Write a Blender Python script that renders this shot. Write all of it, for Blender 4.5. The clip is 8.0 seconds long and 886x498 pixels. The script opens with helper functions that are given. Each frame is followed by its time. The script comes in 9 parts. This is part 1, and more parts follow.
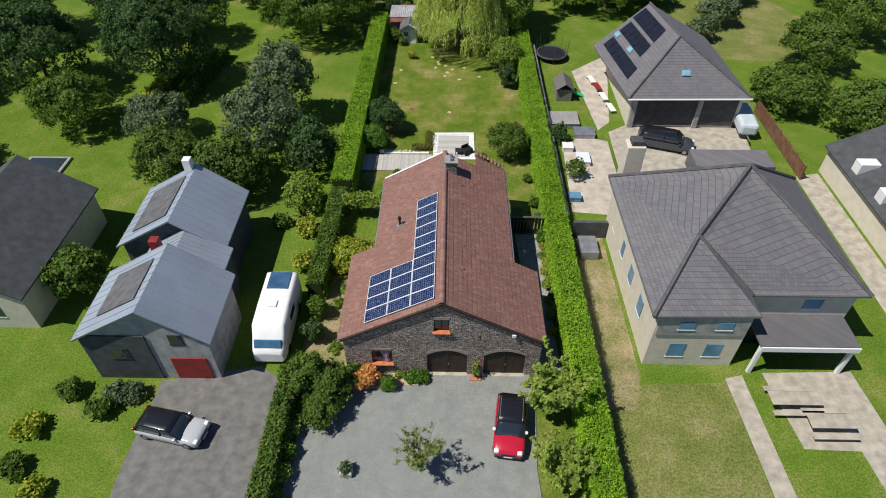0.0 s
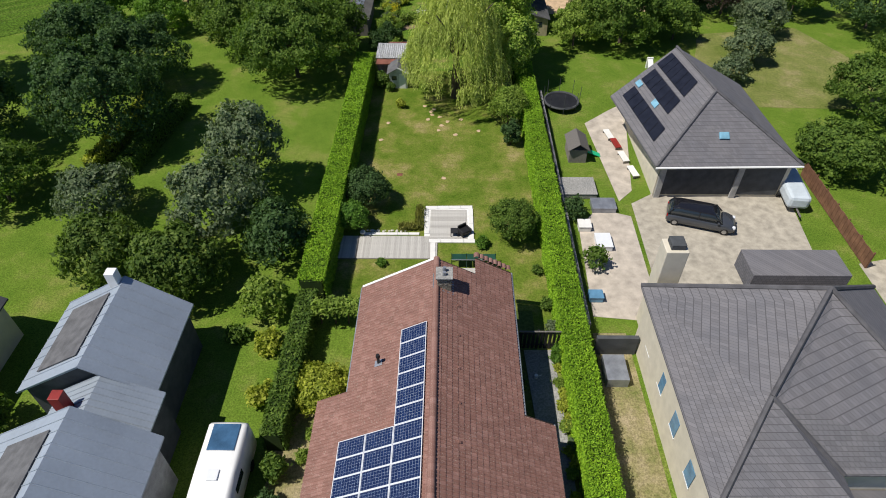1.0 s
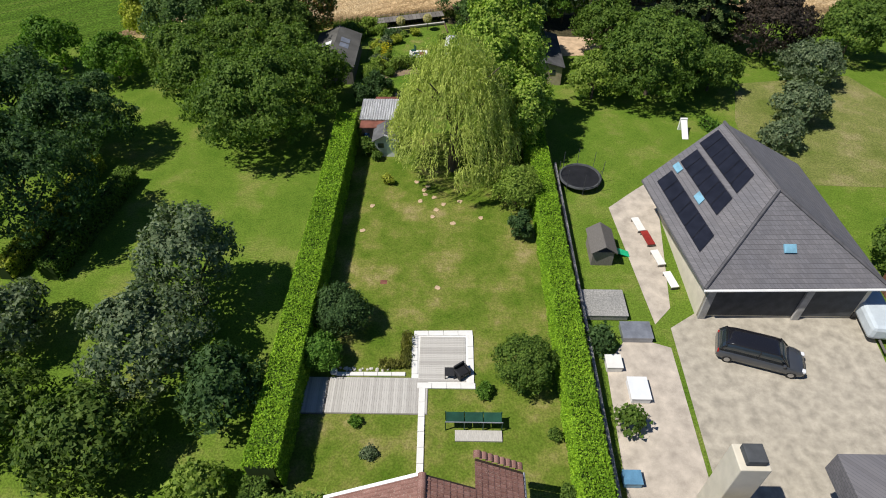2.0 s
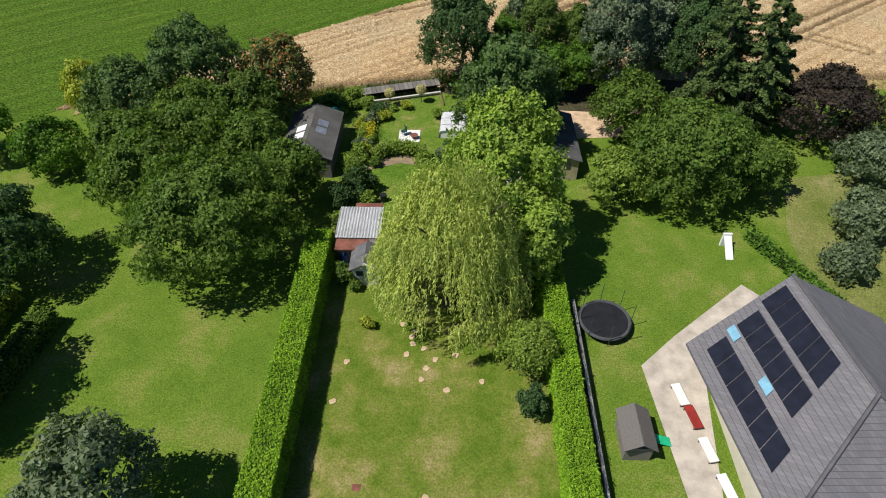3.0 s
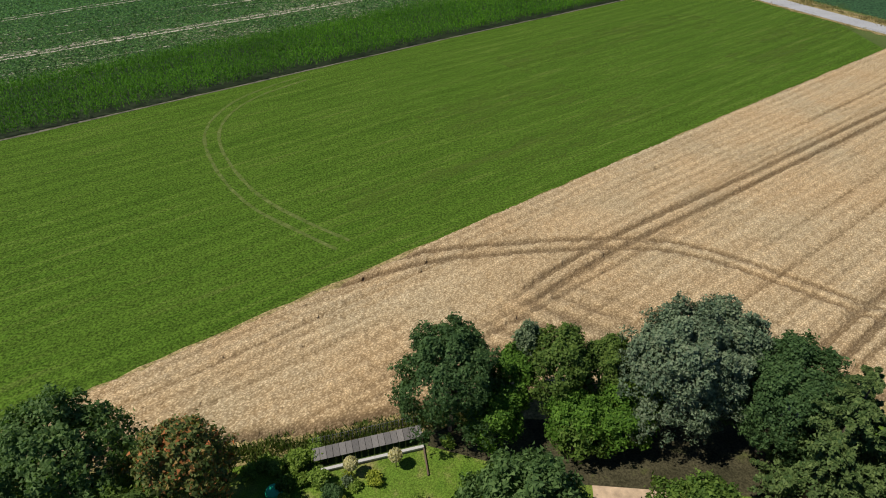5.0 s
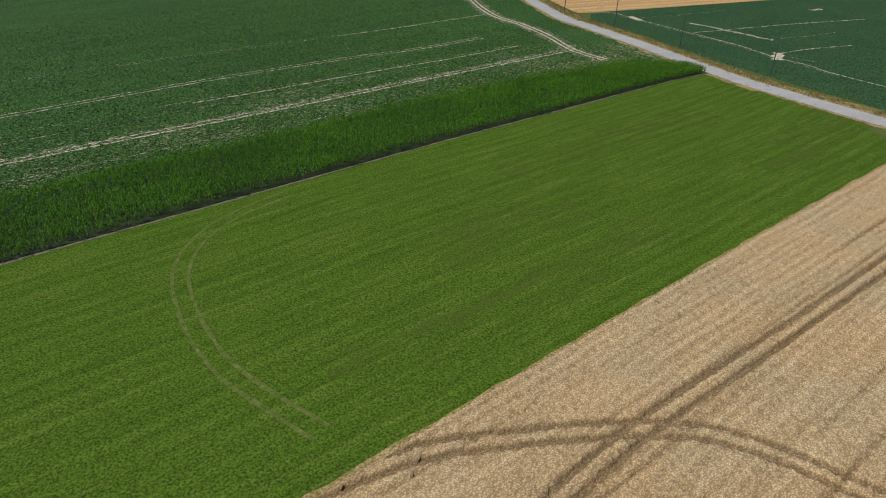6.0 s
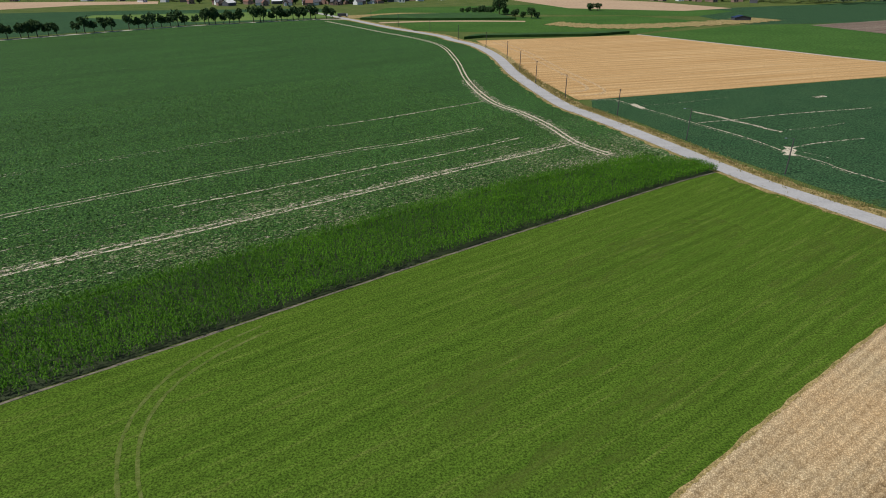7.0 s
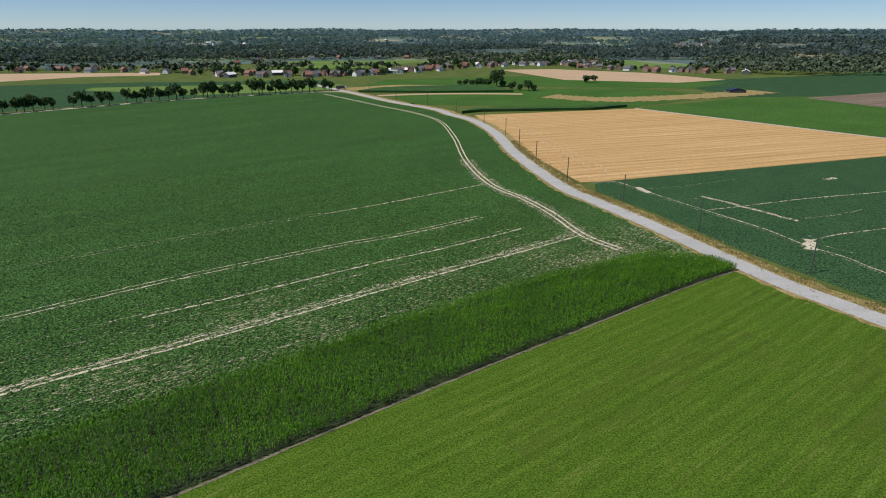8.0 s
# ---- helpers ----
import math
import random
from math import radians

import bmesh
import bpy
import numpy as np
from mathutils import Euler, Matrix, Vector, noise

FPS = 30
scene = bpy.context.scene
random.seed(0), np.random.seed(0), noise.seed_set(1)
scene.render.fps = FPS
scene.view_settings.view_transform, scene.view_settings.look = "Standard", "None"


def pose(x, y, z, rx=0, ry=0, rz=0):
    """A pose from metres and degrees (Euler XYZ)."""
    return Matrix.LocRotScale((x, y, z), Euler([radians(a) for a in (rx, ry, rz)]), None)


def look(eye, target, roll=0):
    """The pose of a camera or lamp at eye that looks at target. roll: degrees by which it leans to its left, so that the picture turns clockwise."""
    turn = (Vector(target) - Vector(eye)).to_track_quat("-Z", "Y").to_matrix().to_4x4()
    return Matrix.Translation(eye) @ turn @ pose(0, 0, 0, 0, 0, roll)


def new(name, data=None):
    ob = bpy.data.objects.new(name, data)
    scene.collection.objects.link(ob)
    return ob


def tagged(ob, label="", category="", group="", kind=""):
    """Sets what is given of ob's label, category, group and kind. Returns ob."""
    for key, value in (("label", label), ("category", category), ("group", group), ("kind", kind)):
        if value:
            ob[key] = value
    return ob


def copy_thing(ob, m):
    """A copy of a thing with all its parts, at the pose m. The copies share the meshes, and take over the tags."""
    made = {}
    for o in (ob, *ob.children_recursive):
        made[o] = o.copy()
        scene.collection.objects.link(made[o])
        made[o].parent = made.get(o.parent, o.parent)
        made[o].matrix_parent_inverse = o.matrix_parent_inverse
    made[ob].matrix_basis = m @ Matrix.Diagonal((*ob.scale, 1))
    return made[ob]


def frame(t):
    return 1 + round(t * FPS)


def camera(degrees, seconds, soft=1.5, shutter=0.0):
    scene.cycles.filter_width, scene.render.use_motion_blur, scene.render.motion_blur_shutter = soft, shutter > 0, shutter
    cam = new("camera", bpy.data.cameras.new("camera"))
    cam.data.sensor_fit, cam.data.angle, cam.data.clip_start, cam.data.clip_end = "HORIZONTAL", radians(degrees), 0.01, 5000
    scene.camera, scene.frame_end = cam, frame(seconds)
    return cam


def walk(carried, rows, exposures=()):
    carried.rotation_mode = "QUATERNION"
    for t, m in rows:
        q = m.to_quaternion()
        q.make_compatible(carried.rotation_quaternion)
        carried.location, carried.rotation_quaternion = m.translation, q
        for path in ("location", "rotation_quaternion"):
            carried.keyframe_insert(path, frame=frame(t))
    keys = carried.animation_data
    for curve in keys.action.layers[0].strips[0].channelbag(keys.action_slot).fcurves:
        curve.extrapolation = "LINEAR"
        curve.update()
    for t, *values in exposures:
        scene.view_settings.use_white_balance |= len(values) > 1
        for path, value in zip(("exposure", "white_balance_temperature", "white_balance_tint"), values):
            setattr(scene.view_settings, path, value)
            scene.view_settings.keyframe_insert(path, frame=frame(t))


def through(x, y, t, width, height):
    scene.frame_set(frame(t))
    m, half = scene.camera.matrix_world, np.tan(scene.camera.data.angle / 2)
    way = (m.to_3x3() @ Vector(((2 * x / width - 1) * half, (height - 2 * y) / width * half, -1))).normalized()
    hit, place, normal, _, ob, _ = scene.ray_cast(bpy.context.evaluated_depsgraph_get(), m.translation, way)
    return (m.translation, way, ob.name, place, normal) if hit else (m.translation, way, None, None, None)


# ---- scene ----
cam = camera(71.9, 8.0, soft=1.0)
PATH = [
    (0, (1.529, -13.23, 34.232), (1.51, -11.782, 32.852), 0.2),
    (0.5, (1.695, -7.356, 33.754), (1.677, -5.907, 32.375), -0.0),
    (1, (1.851, -0.817, 33.407), (1.834, 0.635, 32.03), -0.1),
    (1.2, (1.929, 1.969, 33.326), (1.913, 3.418, 31.948), -0.2),
    (2.3, (2.389, 17.936, 33.387), (2.366, 19.368, 31.991), 0.1),
    (2.5, (2.471, 20.933, 33.528), (2.448, 22.365, 32.132), 0.1),
    (3, (2.603, 28.594, 34.272), (2.579, 30.032, 32.882), 0.2),
    (3.5, (2.68, 36.198, 35.434), (2.659, 37.659, 34.068), -0.0),
    (4, (2.77, 43.752, 36.935), (2.75, 45.275, 35.639), -0.2),
    (4.5, (2.958, 51.155, 38.734), (2.937, 52.726, 37.496), -0.1),
    (5, (3.099, 58.807, 40.891), (3.081, 60.425, 39.714), 0.1),
    (5.2, (3.102, 61.895, 41.842), (3.086, 63.529, 40.688), 0.1),
    (6.3, (3.067, 78.916, 47.411), (3.058, 80.655, 46.424), -0.2),
    (6.5, (3.089, 82.056, 48.397), (3.081, 83.814, 47.443), -0.1),
    (7, (3.204, 90.02, 50.81), (3.198, 91.823, 49.945), -0.0),
    (7.5, (3.272, 97.885, 53.215), (3.269, 99.727, 52.435), 0.0),
    (8, (3.295, 105.745, 55.657), (3.295, 107.624, 54.97), 0.0),
]
walk(cam, [(t, look(eye, target, roll)) for t, eye, target, roll in PATH], [(0, 0.17), (1.0, 0.18), (2.5, 0.25), (4.0, 0.28), (5.2, -0.12), (6.3, -0.3), (7.0, -0.15), (8.0, -0.03)])

# ---------------------------------------------------------------- light
world = bpy.data.worlds.new("world")
scene.world = world
world.use_nodes = True
wn = world.node_tree.nodes
sky = wn.new("ShaderNodeTexSky")
sky.sky_type, sky.sun_disc = "NISHITA", False
SUN_WAY = Vector((0.575, 0.205, -1.0)).normalized()
sky.sun_elevation = math.asin(-SUN_WAY.z)
sky.sun_rotation = math.atan2(-SUN_WAY.x, -SUN_WAY.y)
sky.air_density, sky.dust_density, sky.ozone_density = 0.6, 0.0, 4.0
tint = wn.new("ShaderNodeMix")
tint.data_type, tint.blend_type = "RGBA", "MULTIPLY"
tint.inputs[0].default_value, tint.inputs[7].default_value = 1.0, (0.94, 1.03, 1.16, 1)
world.node_tree.links.new(sky.outputs[0], tint.inputs[6])
world.node_tree.links.new(tint.outputs[2], wn["Background"].inputs[0])
wn["Background"].inputs[1].default_value = 0.074
sun = new("sun", bpy.data.lights.new("sun", "SUN"))
sun.data.energy, sun.data.angle, sun.data.color = 4.5, radians(0.5), (1.0, 0.955, 0.88)
sun.matrix_world = look((0, 0, 60), Vector((0, 0, 60)) + SUN_WAY)


# ---------------------------------------------------------------- materials
def material(name, rough=0.8, metal=0.0, spec=0.3):
    m = bpy.data.materials.new(name)
    m.use_nodes = True
    b = m.node_tree.nodes["Principled BSDF"]
    b.inputs["Roughness"].default_value = rough
    b.inputs["Metallic"].default_value = metal
    b.inputs["Specular IOR Level"].default_value = spec
    return m, m.node_tree.nodes, m.node_tree.links, b


def node(nodes, kind, **values):
    n = nodes.new(kind)
    for key, value in values.items():
        n.inputs[key.replace("_", " ")].default_value = value
    return n


def ramp(nodes, links, source, stops):
    r = nodes.new("ShaderNodeValToRGB")
    while len(r.color_ramp.elements) < len(stops):
        r.color_ramp.elements.new(0.5)
    for e, (at, c) in zip(r.color_ramp.elements, stops):
        e.position, e.color = at, (*c, 1)
    links.new(source, r.inputs[0])
    return r.outputs[0]


def mixed(nodes, links, fac, a, b, mode="MIX"):
    n = nodes.new("ShaderNodeMix")
    n.data_type, n.blend_type = "RGBA", mode
    for sock, v in ((n.inputs[0], fac), (n.inputs[6], a), (n.inputs[7], b)):
        if isinstance(v, (int, float)):
            sock.default_value = v
        elif isinstance(v, tuple):
            sock.default_value = (*v, 1)
        else:
            links.new(v, sock)
    return n.outputs[2]


def coords(nodes, links, scale=(1, 1, 1), turn=0.0, which="Object"):
    t, m = nodes.new("ShaderNodeTexCoord"), nodes.new("ShaderNodeMapping")
    m.vector_type = "TEXTURE"
    m.inputs["Scale"].default_value = tuple(1 / k for k in scale)
    m.inputs["Rotation"].default_value = (0, 0, turn)
    links.new(t.outputs[which], m.inputs[0])
    return m.outputs[0]


def noise_at(nodes, links, vec, scale, detail=4.0, rough=0.55):
    n = node(nodes, "ShaderNodeTexNoise", Scale=scale, Detail=detail, Roughness=rough)
    links.new(vec, n.inputs["Vector"])
    return n.outputs[0]


def bumped(nodes, links, b, height, strength=0.5, distance=0.05):
    n = node(nodes, "ShaderNodeBump", Strength=strength, Distance=distance)
    links.new(height, n.inputs["Height"])
    links.new(n.outputs[0], b.inputs["Normal"])


def plain(name, color, rough=0.7, metal=0.0, spec=0.3, vary=0.25, scale=6.0, bump=0.2):
    """One colour with grain at two scales and a little relief."""
    m, n, l, b = material(name, rough, metal, spec)
    v = coords(n, l)
    big, fine = noise_at(n, l, v, scale * 0.25), noise_at(n, l, v, scale * 6)
    dark = tuple(c * (1 - vary) for c in color)
    light = tuple(min(1, c * (1 + vary)) for c in color)
    c = ramp(n, l, big, [(0.3, dark), (0.7, light)])
    c2 = ramp(n, l, fine, [(0.3, tuple(1 - vary * 0.8 for _ in range(3))), (0.7, (1, 1, 1))])
    l.new(mixed(n, l, 1.0, c, c2, "MULTIPLY"), b.inputs["Base Color"])
    bumped(n, l, b, fine, bump, 0.02)
    return m


def foliage(name, dark, light, rough=0.55, through=0.4, tip=None, gain=1.85, patch=0.6, swing=0.2):
    """Leaves that differ one by one and let some light through."""
    m, n, l, b = material(name, rough + 0.1, 0, 0.18)
    dark, light = tuple(c * gain * 0.9 for c in dark), tuple(c * gain for c in light)
    g, v = n.new("ShaderNodeNewGeometry"), coords(n, l)
    stops = [(0.0, dark), (1.0, light)] if tip is None else [(0.0, dark), (0.75, light), (1.0, tip)]
    c = ramp(n, l, g.outputs["Random Per Island"], stops)
    c = mixed(n, l, 1.0, c, ramp(n, l, noise_at(n, l, v, patch), [(0.3, (0.95 - swing, 1 - swing, 0.95 - swing)), (0.7, (0.95 + swing, 0.92 + swing, 0.8 + swing))]), "MULTIPLY")
    l.new(c, b.inputs["Base Color"])
    t, mix = n.new("ShaderNodeBsdfTranslucent"), n.new("ShaderNodeMixShader")
    l.new(mixed(n, l, 1.0, c, (1.0, 1.15, 0.5), "MULTIPLY"), t.inputs[0])
    mix.inputs[0].default_value = through
    l.new(b.outputs[0], mix.inputs[1])
    l.new(t.outputs[0], mix.inputs[2])
    l.new(mix.outputs[0], n["Material Output"].inputs[0])
    return m


FIELD_TURN = math.atan2(0.60, 0.80)


def drilled(n, l, spacing, depth, turn):
    """Wavering lines along the way that a field was worked, some faint and some clear."""
    v = coords(n, l, (1, 1, 1), turn)
    w = node(n, "ShaderNodeTexWave", Scale=0.314 / spacing, Distortion=5.0, Detail=4.0, Detail_Scale=0.25)
    w.bands_direction = "Y"
    l.new(v, w.inputs["Vector"])
    clear = noise_at(n, l, coords(n, l, (0.05, 0.5, 1), turn), 0.3, 4, 0.6)
    line = ramp(n, l, w.outputs["Fac"], [(0.15, (1 - depth,) * 3), (0.7, (1 + depth * 0.5,) * 3)])
    return mixed(n, l, ramp(n, l, clear, [(0.35, (0.1, 0.1, 0.1)), (0.65, (1, 1, 1))]), (1.0, 1.0, 1.0), line)


def turf(name, stops, big=0.12, fine=5.0, stretch=(1, 1, 1), turn=0.0, bump=0.5, dist=0.06, speck=0.35, cells=0.0, lines=None):
    """Grass or crops seen from above: patches, streaks along the rows and fine grain."""
    m, n, l, b = material(name, 0.95, 0, 0.06)
    v, w = coords(n, l, stretch, turn), coords(n, l)
    patch = noise_at(n, l, v, big, 8, 0.68)
    grain = noise_at(n, l, w, fine, 5, 0.7)
    c = ramp(n, l, patch, stops)
    g = ramp(n, l, grain, [(0.38, (1 - speck,) * 3), (0.62, (1 + speck * 0.6,) * 3)])
    c = mixed(n, l, 1.0, c, g, "MULTIPLY")
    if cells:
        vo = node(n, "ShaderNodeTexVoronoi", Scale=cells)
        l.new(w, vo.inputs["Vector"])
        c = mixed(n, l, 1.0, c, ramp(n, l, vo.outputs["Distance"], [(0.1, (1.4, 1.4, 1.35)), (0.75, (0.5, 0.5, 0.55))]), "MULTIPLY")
    if lines:
        c = mixed(n, l, 1.0, c, drilled(n, l, *lines), "MULTIPLY")
    l.new(c, b.inputs["Base Color"])
    bumped(n, l, b, grain, bump, dist)
    return m


def wheat_mat():
    """Pale ears on top, darker straw with painted shade between them, and pressed straw in the tracks."""
    m, n, l, b = material("ripe_wheat", 0.9, 0, 0.15)
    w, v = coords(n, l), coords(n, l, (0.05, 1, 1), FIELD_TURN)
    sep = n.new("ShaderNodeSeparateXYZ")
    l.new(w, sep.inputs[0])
    # Lower straw is darker, partly its own tone and partly painted shade.
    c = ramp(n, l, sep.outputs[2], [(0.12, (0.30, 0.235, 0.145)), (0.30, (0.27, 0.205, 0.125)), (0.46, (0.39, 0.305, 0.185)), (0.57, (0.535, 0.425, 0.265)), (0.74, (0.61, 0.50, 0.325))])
    rows = ramp(n, l, noise_at(n, l, v, 1.1, 5, 0.6), [(0.33, (0.87, 0.84, 0.80)), (0.66, (1.06, 1.06, 1.06))])
    c = mixed(n, l, 1.0, c, drilled(n, l, 1.25, 0.16, FIELD_TURN), "MULTIPLY")
    grain = noise_at(n, l, w, 7.0, 4, 0.7)
    ears = node(n, "ShaderNodeTexVoronoi", Scale=5.2)
    l.new(coords(n, l, (0.8, 1.2, 1), FIELD_TURN), ears.inputs["Vector"])
    blown = noise_at(n, l, w, 0.09, 3, 0.5)
    c = mixed(n, l, 1.0, c, ramp(n, l, blown, [(0.35, (1.06, 0.99, 0.91)), (0.65, (0.99, 1.0, 0.99))]), "MULTIPLY")
    # Ear tops brightened, the shadow around each ear painted in.
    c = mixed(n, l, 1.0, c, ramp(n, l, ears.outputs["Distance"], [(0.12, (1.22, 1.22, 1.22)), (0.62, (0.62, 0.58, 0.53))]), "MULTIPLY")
    c = mixed(n, l, 1.0, mixed(n, l, 1.0, c, rows, "MULTIPLY"), ramp(n, l, grain, [(0.38, (0.80, 0.78, 0.74)), (0.62, (1.2, 1.2, 1.2))]), "MULTIPLY")
    l.new(c, b.inputs["Base Color"])
    bumped(n, l, b, grain, 0.8, 0.10)
    return m


def beet_mat():
    """Heads of beet in rows, with pale dry soil showing in dashes along the rows, more of it near the headland."""
    m, n, l, b = material("beet_crop", 0.85, 0, 0.15)
    w, v = coords(n, l), coords(n, l, (1, 1, 1), FIELD_TURN)
    sep = n.new("ShaderNodeSeparateXYZ")
    l.new(v, sep.inputs[0])
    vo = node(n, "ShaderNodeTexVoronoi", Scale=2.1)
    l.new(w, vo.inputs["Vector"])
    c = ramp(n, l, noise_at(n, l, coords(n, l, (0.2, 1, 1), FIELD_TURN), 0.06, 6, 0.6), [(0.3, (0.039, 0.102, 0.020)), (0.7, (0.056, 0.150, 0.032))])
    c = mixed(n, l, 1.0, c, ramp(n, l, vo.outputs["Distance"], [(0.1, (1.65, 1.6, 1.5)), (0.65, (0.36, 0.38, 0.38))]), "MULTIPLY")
    grain = noise_at(n, l, w, 2.6, 5, 0.75)
    c = mixed(n, l, 1.0, c, ramp(n, l, grain, [(0.4, (0.6, 0.6, 0.6)), (0.62, (1.4, 1.36, 1.3))]), "MULTIPLY")
    near = node(n, "ShaderNodeMapRange", From_Min=164.0, From_Max=262.0, To_Min=0.125, To_Max=-0.06)
    l.new(sep.outputs[1], near.inputs[0])
    dash = noise_at(n, l, coords(n, l, (0.35, 1.1, 1), FIELD_TURN), 1.9, 5, 0.78)
    thin = noise_at(n, l, w, 0.045, 4, 0.6)
    add, both = n.new("ShaderNodeMath"), n.new("ShaderNodeMath")
    l.new(near.outputs[0], add.inputs[0])
    l.new(dash, add.inputs[1])
    both.operation = "MULTIPLY_ADD"
    l.new(thin, both.inputs[0])
    both.inputs[1].default_value = 0.28
    l.new(add.outputs[0], both.inputs[2])
    bare = ramp(n, l, both.outputs[0], [(0.79, (0, 0, 0)), (0.83, (0.85, 0.85, 0.85))])
    soil = ramp(n, l, grain, [(0.35, (0.24, 0.215, 0.13)), (0.62, (0.54, 0.49, 0.34))])
    l.new(mixed(n, l, bare, c, soil), b.inputs["Base Color"])
    bumped(n, l, b, grain, 0.9, 0.25)
    return m


M_GROUND = turf("dry_meadow", [(0.3, (0.06, 0.10, 0.022)), (0.7, (0.125, 0.15, 0.045))], 0.05)
M_LAWN = turf("patchy_lawn", [(0.36, (0.080, 0.137, 0.013)), (0.48, (0.124, 0.170, 0.024)), (0.57, (0.182, 0.193, 0.046)), (0.67, (0.29, 0.245, 0.105))], 0.30, 8.0, bump=0.2, dist=0.03, speck=0.32)
M_LUSH = turf("lush_lawn", [(0.32, (0.085, 0.155, 0.016)), (0.52, (0.122, 0.19, 0.024)), (0.68, (0.20, 0.22, 0.055))], 0.24, 9.0, bump=0.2, dist=0.03, speck=0.4)
M_GRASS = turf("mown_field", [(0.3, (0.054, 0.110, 0.010)), (0.55, (0.078, 0.140, 0.015)), (0.75, (0.138, 0.180, 0.036))], 1.1, 4.0, (0.05, 0.9, 1), FIELD_TURN, bump=0.8, dist=0.06, speck=0.62, lines=(2.9, 0.12, FIELD_TURN))
M_WHEAT = wheat_mat()
M_STUBBLE = turf("stubble", [(0.33, (0.40, 0.235, 0.095)), (0.5, (0.49, 0.315, 0.14)), (0.67, (0.59, 0.41, 0.205))], 0.45, 1.6, (0.02, 1, 1), 0.32, speck=0.35, lines=(5.5, 0.20, 0.32))
M_BEET = beet_mat()
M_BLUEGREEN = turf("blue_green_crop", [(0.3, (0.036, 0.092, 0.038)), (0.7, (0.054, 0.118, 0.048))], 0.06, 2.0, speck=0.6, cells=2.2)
M_FARCROP = turf("far_crop", [(0.3, (0.04, 0.10, 0.018)), (0.7, (0.065, 0.14, 0.028))], 0.02, 0.6)
M_GRAVEL = turf("grey_gravel", [(0.3, (0.205, 0.219, 0.206)), (0.7, (0.285, 0.297, 0.279))], 0.9, 20.0, bump=0.45, dist=0.02, speck=0.36)
M_ROAD = turf("worn_concrete_road", [(0.3, (0.34, 0.34, 0.335)), (0.7, (0.43, 0.425, 0.415))], 0.25, 3.0, (0.15, 1, 1), bump=0.1, speck=0.15)
M_SOIL = plain("dark_soil", (0.06, 0.05, 0.04))
M_PAVE = plain("pale_paving", (0.42, 0.38, 0.31), 0.9)
M_ASPHALT = plain("grey_drive", (0.17, 0.165, 0.155), 0.9)


# ---------------------------------------------------------------- builders
def mesh_np(name, verts, faces, mat, smooth=False):
    me = bpy.data.meshes.new(name)
    verts, faces = np.asarray(verts, np.float32), np.asarray(faces, np.int32)
    k = faces.shape[1]
    me.vertices.add(len(verts))
    me.vertices.foreach_set("co", verts.ravel())
    me.loops.add(faces.size)
    me.loops.foreach_set("vertex_index", faces.ravel())
    me.polygons.add(len(faces))
    me.polygons.foreach_set("loop_start", np.arange(0, faces.size, k, dtype=np.int32))
    me.polygons.foreach_set("loop_total", np.full(len(faces), k, np.int32))
    me.polygons.foreach_set("use_smooth", np.full(len(faces), smooth))
    me.update(calc_edges=True)
    me.materials.append(mat)
    return me


def from_bm(name, bm, mat):
    me = bpy.data.meshes.new(name)
    bmesh.ops.recalc_face_normals(bm, faces=bm.faces)
    bm.to_mesh(me)
    bm.free()
    me.materials.append(mat)
    return me


def part(name, bm, mat, parent, label=""):
    """One mesh object under a thing or a part."""
    ob = new(name, bm if isinstance(bm, bpy.types.Mesh) else from_bm(name, bm, mat))
    ob.parent = parent
    if label:
        ob["label"] = label
    return ob


def thing(name, at, label, category, group="", turn=0.0):
    ob = new(name)
    ob.empty_display_size = 0.3
    ob.matrix_basis = pose(*at, 0, 0, turn)
    return tagged(ob, label, category, group)


def box(bm, lo, hi, bevel=0.0, turn=None):
    """A block between two corners, its edges rounded."""
    c = [(a + b) / 2 for a, b in zip(lo, hi)]
    m = Matrix.Translation(c) @ (turn or Matrix()) @ Matrix.Diagonal([b - a for a, b in zip(lo, hi)] + [1])
    made = bmesh.ops.create_cube(bm, size=1, matrix=m)
    if bevel:
        edges = {e for v in made["verts"] for e in v.link_edges}
        bmesh.ops.bevel(bm, geom=list(edges), offset=bevel, segments=2, affect="EDGES", profile=0.5)
    return bm


def boxed(lo, hi, bevel=0.0, turn=None):
    return box(bmesh.new(), lo, hi, bevel, turn)


def tube(bm, path, radii, sides=7):
    """A tapered tube along a path."""
    rings = []
    for i, p in enumerate(path):
        p = Vector(p)
        way = Vector(path[min(i + 1, len(path) - 1)]) - Vector(path[max(i - 1, 0)])
        q = way.to_track_quat("Z", "Y") if way.length > 1e-6 else Euler((0, 0, 0)).to_quaternion()
        r = radii[i]
        rings.append([bm.verts.new(p + q @ Vector((r * math.cos(a), r * math.sin(a), 0))) for a in (2 * math.pi * k / sides for k in range(sides))])
    for a, b in zip(rings, rings[1:]):
        for k in range(sides):
            bm.faces.new((a[k], a[(k + 1) % sides], b[(k + 1) % sides], b[k]))
    bm.faces.new(rings[0][::-1])
    bm.faces.new(rings[-1])
    return bm


def prism(bm, outline, z0, z1):
    """A plan outline raised from z0 to z1."""
    low = [bm.verts.new((x, y, z0)) for x, y in outline]
    top = [bm.verts.new((x, y, z1)) for x, y in outline]
    n = len(outline)
    bm.faces.new(low[::-1])
    bm.faces.new(top)
    for i in range(n):
        bm.faces.new((low[i], low[(i + 1) % n], top[(i + 1) % n], top[i]))
    return bm


